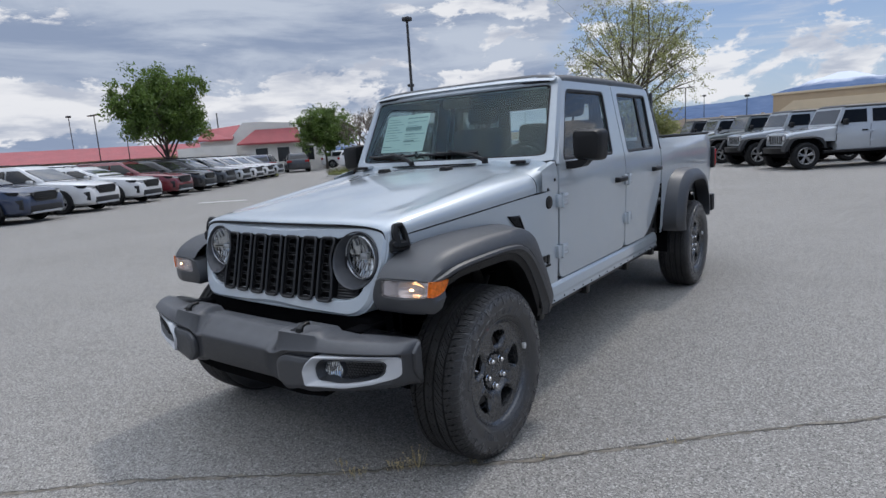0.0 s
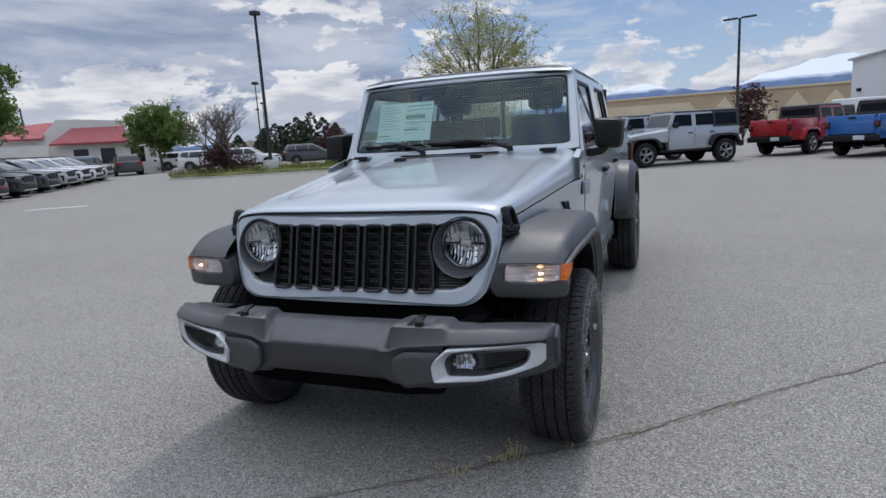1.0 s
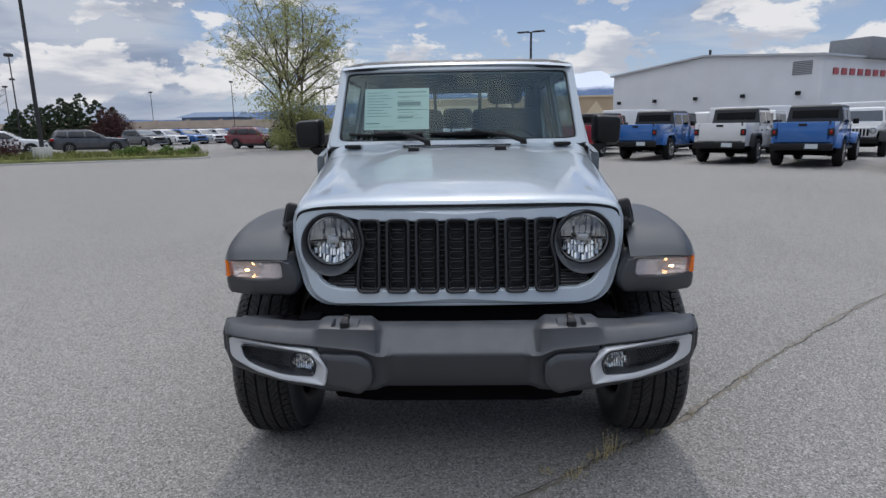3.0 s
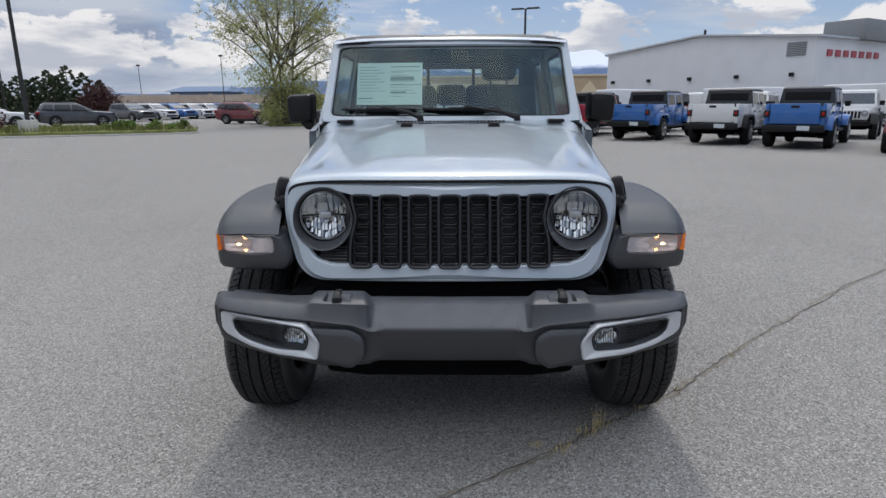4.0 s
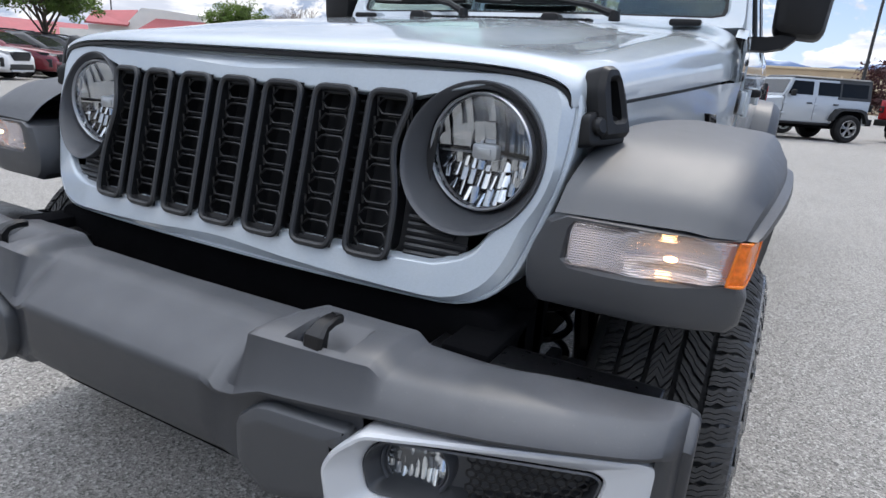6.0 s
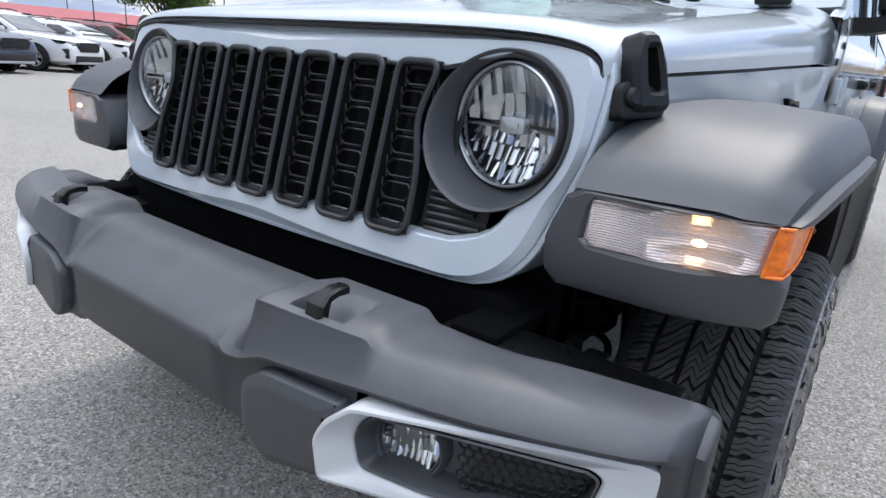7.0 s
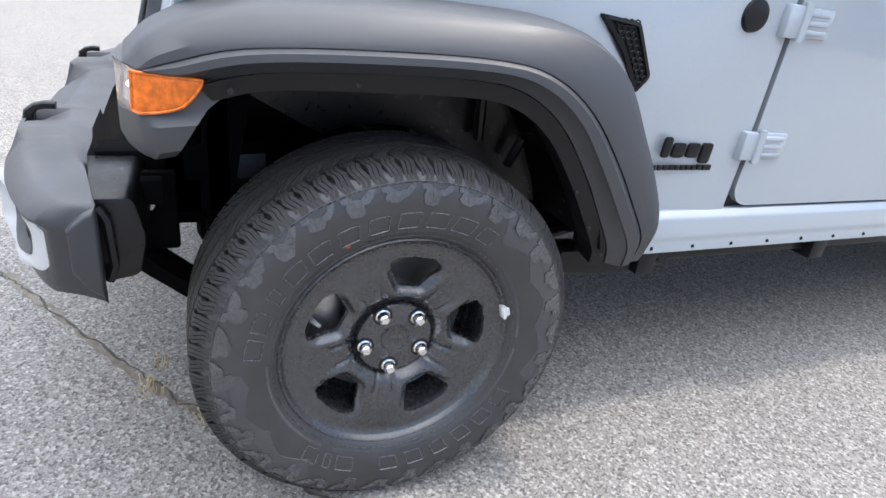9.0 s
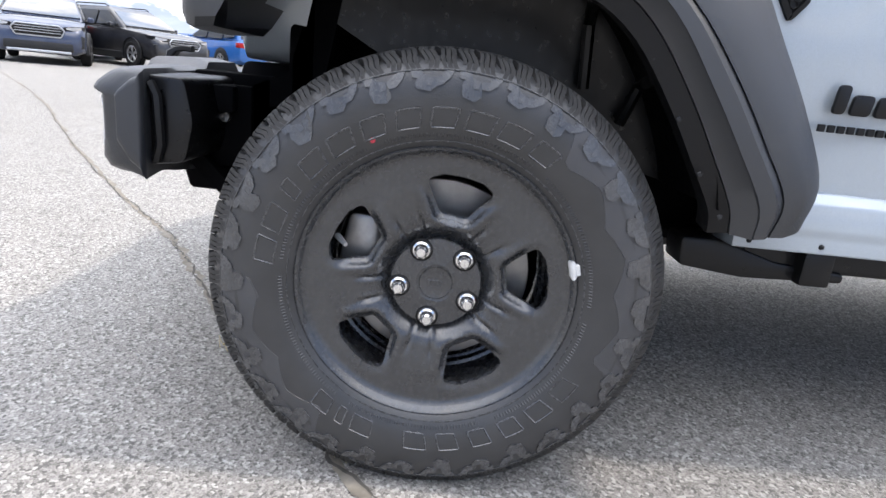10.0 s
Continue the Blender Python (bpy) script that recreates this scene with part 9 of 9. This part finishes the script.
lamp_post((-19.7, 25.4), 8.4, "tall dark lamp post on a concrete footing", 1, 0.10, 0.7)
lamp_post((5.0, 40.5), 7.6, "dark lamp post with two flat heads", 2, 0.10, 0, -20)
for x, y, h, n in ((-31, 39.5, 6.6, 1), (-52, 68, 7.5, 1), (-56, 72, 7, 1), (-30, 78, 7.5, 1), (-46, 88, 7, 1), (-52, 22.5, 5.8, 2), (-58, 28, 5.2, 1), (-70, 28, 7, 1), (-19, 92, 6, 1), (-15.4, 67.6, 5.9, 2), (-9.4, 68, 4.4, 1)):
    lamp_post((x, y), h, "thin dark lamp post far off", n, 0.055)


# --- buildings
def frame_of(at, u):
    """Local frame of a building: x along its front to the right, y away from the lot."""
    u = Vector((*u, 0)).normalized()
    return Matrix(((u.x, -u.y, 0, at[0]), (u.y, u.x, 0, at[1]), (0, 0, 1, 0), (0, 0, 0, 1)))


def building(name, label, m, pieces):
    """pieces: (part name, material, builder)."""
    root = empty(name)
    for nm, mat, fn in pieces:
        b = bmesh.new()
        fn(b)
        part(nm, b, mat, root)
    root.matrix_basis = m
    return tagged(root, label, "building")


def win(x0, x1, z0, z1, y=0.0):
    return [("window", M_DARKW, lambda b: box(b, (x0, y - 0.02, z0), (x1, y + 0.1, z1))), ("window_frame", M_STUCCO, lambda b: [box(b, (x0 - 0.1, y - 0.06, z1), (x1 + 0.1, y + 0.05, z1 + 0.12)), box(b, (x0 - 0.1, y - 0.06, z0 - 0.1), (x1 + 0.1, y + 0.05, z0))])]


mR = frame_of((-46.0, 33.6), (0.60, 0.80))
pcs = [("wall", M_STUCCO, lambda b: prism(b, [(-4.6, 0), (7.5, 0), (7.5, 3.0), (4.2, 3.0), (4.2, 4.55), (0.9, 4.75), (-0.6, 4.75), (-1.9, 3.3), (-4.6, 3.1)], "y", 0.6, 8.0)),
       ("wall", M_STUCCO, lambda b: prism(b, [(-0.9, 0), (7.4, 0), (7.4, 2.6), (-0.9, 2.6)], "y", 0.0, 0.62)),
       ("roof", M_REDROOF, lambda b: loft(b, [[(-1.3, -0.5, 2.62), (4.6, -0.5, 2.62), (4.6, -0.5, 2.78), (-1.3, -0.5, 2.78)], [(0.1, 0.62, 3.75), (4.4, 0.62, 3.85), (4.4, 0.62, 4.1), (0.5, 0.62, 4.05)]])),
       ("roof", M_REDROOF, lambda b: loft(b, [[(-4.8, 0.2, 3.15), (-1.7, 0.2, 3.15), (-1.7, 0.2, 3.3), (-4.8, 0.2, 3.3)], [(-4.2, 2.2, 4.1), (-0.9, 2.2, 4.45), (-0.9, 2.2, 4.65), (-4.2, 2.2, 4.3)]])),
       ("porch_wall", M_STUCCO, lambda b: (prism(b, [(-6.4, 0), (-5.6, 0), (-5.6, 1.1)] + [(-4.1 - 1.5 * math.cos(t), 1.1 + 0.9 * math.sin(t)) for t in np.linspace(0.1, math.pi - 0.1, 10)] + [(-2.6, 1.1), (-2.6, 0), (-1.4, 0), (-1.4, 2.7), (-6.4, 2.6)], "y", -1.2, -0.7), box(b, (-6.4, 0.5, 0), (-1.4, 0.6, 2.6)))),
       ("roof_mast", M_POLE, lambda b: tube(b, [(-3.0, 4, 4), (-3.0, 4, 6.0)], 0.06, 6))]
for x in (0.3, 2.3, 4.6):
    pcs += win(x, x + 1.1, 0.9, 2.25)
building("red_roofed_building", "white stucco building with red metal roofs", mR, pcs)
mL = frame_of((-62.0, 25.0), (0.42, 0.91))
building("low_red_roofed_building", "long low building with a red roof", mL, [("wall", M_TAN, lambda b: box(b, (-14, 0, 0), (14, 10, 2.2))), ("roof", M_REDROOF, lambda b: loft(b, [[(-14.5, -0.6, 2.1), (14.5, -0.6, 2.1), (14.5, 10.5, 2.1), (-14.5, 10.5, 2.1)], [(-12, 4.5, 3.5), (12, 4.5, 3.5), (12, 5.5, 3.5), (-12, 5.5, 3.5)]]))])
# tan building with a zigzag of lighter block
mT = frame_of((-12.8, 112.0), (0.995, -0.10))
zig = []
for k in range(12):
    x = 22.0 + 5.2 * k
    zig.append(("pale_panel", M_TANLITE, lambda b, x=x: prism(b, [(x - 2.5, 0.2), (x + 2.5, 0.2), (x + 2.5, 2.2), (x, 5.4), (x - 2.5, 2.2)], "y", -0.12, 0.05)))
zig.append(("pale_panel", M_TANLITE, lambda b: prism(b, [(0.3, 0.2), (18.5, 0.2), (18.5, 2.6), (16.5, 5.0), (3.0, 5.0), (0.3, 3.0)], "y", -0.12, 0.05)))
building("tan_building", "long tan block building with cream zigzag panels", mT, [("wall", M_TAN, lambda b: box(b, (0, 0, 0), (90, 30, 6.3))), ("parapet", M_TANLITE, lambda b: box(b, (-0.2, -0.2, 6.1), (90.2, 0.3, 6.4)))] + zig)
# white gabled building
wl_, wr_ = Vector((15.0, 57.5)), Vector((25.0, 40.7))
uu = (wr_ - wl_)
WLEN = uu.length
mW = frame_of(tuple(wl_), tuple(uu.normalized()))
wp = [("wall", M_WHITEB, lambda b: prism(b, [(0, 0), (WLEN, 0), (WLEN, 5.75), (WLEN * 0.52, 6.55), (0, 5.75)], "y", 0.0, 34.0)),
      ("roof", M_SATIN, lambda b: (loft(b, [[(-0.25, -0.25, 5.72), (WLEN * 0.52, -0.25, 6.58), (WLEN * 0.52, -0.25, 6.72), (-0.25, -0.25, 5.86)], [(-0.25, 34.2, 5.72), (WLEN * 0.52, 34.2, 6.58), (WLEN * 0.52, 34.2, 6.72), (-0.25, 34.2, 5.86)]]), loft(b, [[(WLEN + 0.25, -0.25, 5.72), (WLEN * 0.52, -0.25, 6.58), (WLEN * 0.52, -0.25, 6.72), (WLEN + 0.25, -0.25, 5.86)], [(WLEN + 0.25, 34.2, 5.72), (WLEN * 0.52, 34.2, 6.58), (WLEN * 0.52, 34.2, 6.72), (WLEN + 0.25, 34.2, 5.86)]]))),
      ("louvre", M_GREYV, lambda b: [box(b, (WLEN * 0.895, -0.06, 4.55 + 0.12 * k), (WLEN * 0.965, 0.02, 4.63 + 0.12 * k)) for k in range(8)]),
      ("roof_vent", M_CLAD, lambda b: tube(b, [(WLEN * 0.50, 1.0, 6.5), (WLEN * 0.50, 1.0, 7.2)], 0.10, 8)),
      ("roof_unit", M_GREYV, lambda b: box(b, (WLEN - 2.5, 5.0, 5.7), (WLEN + 0.5, 9.0, 7.2), 0.1)),
      ("dock_window", M_DARKW, lambda b: box(b, (1.2, -0.05, 1.6), (3.0, 0.05, 2.6)))]
for k in range(5):
    x = 0.9 + 4.3 * k
    wp.append(("wall_lamp", M_BLACK, lambda b, x=x: box(b, (x - 0.14, -0.28, 3.15), (x + 0.14, 0.0, 3.42), 0.03, 1)))
for k in range(7):
    wp.append(("sign_bar", M_REDSIGN, lambda b, k=k: box(b, (WLEN, 1.3 + 1.05 * k, 4.5), (WLEN + 0.08, 1.95 + 1.05 * k, 4.95), 0.02, 1)))
building("white_building", "large white metal-sided building with a low gable", mW, wp)
# sound wall and blue-roofed shed far off
mS = frame_of((-46.0, 88.0), (1.0, 0.0))
building("sound_wall", "long beige sound wall with posts", mS, [("wall", M_BEIGEW, lambda b: box(b, (-30, 0, 0), (44, 0.3, 2.9)))] + [("wall_post", M_BEIGEW, lambda b, k=k: box(b, (-30 + 5 * k, -0.1, 0), (-29.6 + 5 * k, 0.4, 3.05))) for k in range(15)])
mB = frame_of((-51.0, 104.0), (1.0, 0.0))
building("blue_roofed_shed", "grey shed with a blue metal roof", mB, [("wall", M_TARP, lambda b: box(b, (2, 0, 0), (11, 12, 3.7))), ("roof", M_TARP, lambda b: loft(b, [[(1, -0.5, 3.7), (12, -0.5, 3.7), (12, 12.5, 3.7), (1, 12.5, 3.7)], [(2.2, 5, 4.7), (11, 5, 4.7), (11, 7, 4.7), (2.2, 7, 4.7)]]))])

# far woods close the horizon
V, F = [], []
rng = np.random.default_rng(77)
cs = [(220 * math.sin(a) + rng.normal() * 8, 220 * math.cos(a) + rng.normal() * 8, rng.uniform(0.3, 2.6)) for a in np.radians(np.linspace(-150, 150, 420))]
v, f = leaf_cloud(cs, [rng.uniform(1.8, 3.6) for _ in cs], 24000, 0.6, 78, 0.8)
v[:, 2] = np.maximum(v[:, 2], 0.0)
me = bpy.data.meshes.new("far_woods")
me.from_pydata(v.tolist(), [], f.tolist())
me.materials.append(M_LEAF3)
tagged(new("far_woods", me), "low dark line of far trees and scrub", "woods", kind="stuff")


# mountains on the horizon, snow on the high ridges
def mountain_mat():
    m = Mat("hazy_mountain")
    geo = m.n.new("ShaderNodeSeparateXYZ")
    m.l.new(m.tc.outputs["Object"], geo.inputs[0])
    n = m.noise(0.006, 8, 0.65)
    f = m.ramp(m.mix(0.30, m.ramp(geo.outputs[2], 112, 265), n), 0.50, 0.62)
    # the blue of far haze is painted into the rock's colour
    hazed_rock = m.mix(m.ramp(m.noise(0.012, 6), 0.35, 0.65), (0.085, 0.125, 0.215), (0.12, 0.165, 0.26))
    m.put("Base Color", m.mix(f, hazed_rock, (0.62, 0.66, 0.74))).put("Roughness", 1.0).put("Specular IOR Level", 0.0)
    return m.m


bm = bmesh.new()
noise.seed_set(4)
rings = []
NA = 260
for j in range(8):
    t = j / 7
    r = 3000 + 900 * t
    ringp = []
    for k in range(NA):
        az = math.radians(-115 + 230 * k / (NA - 1))
        d = math.degrees(az)
        hmax = lerp(d, [-115, -72, -62, -40, -22, -14, -6, 3, 12, 25, 60, 115], [60, 75, 45, 40, 75, 140, 195, 250, 275, 265, 180, 100])
        nz = noise.fractal(Vector((math.sin(az) * 9, math.cos(az) * 9, t * 1.5)), 0.9, 2.1, 6)
        ringp.append((r * math.sin(az), r * math.cos(az), max(-2.0, hmax * (t ** 0.8) * (1 + 0.22 * nz) + 8 * nz * t - 1)))
    rings.append(ringp)
loft(bm, rings, closed=False)
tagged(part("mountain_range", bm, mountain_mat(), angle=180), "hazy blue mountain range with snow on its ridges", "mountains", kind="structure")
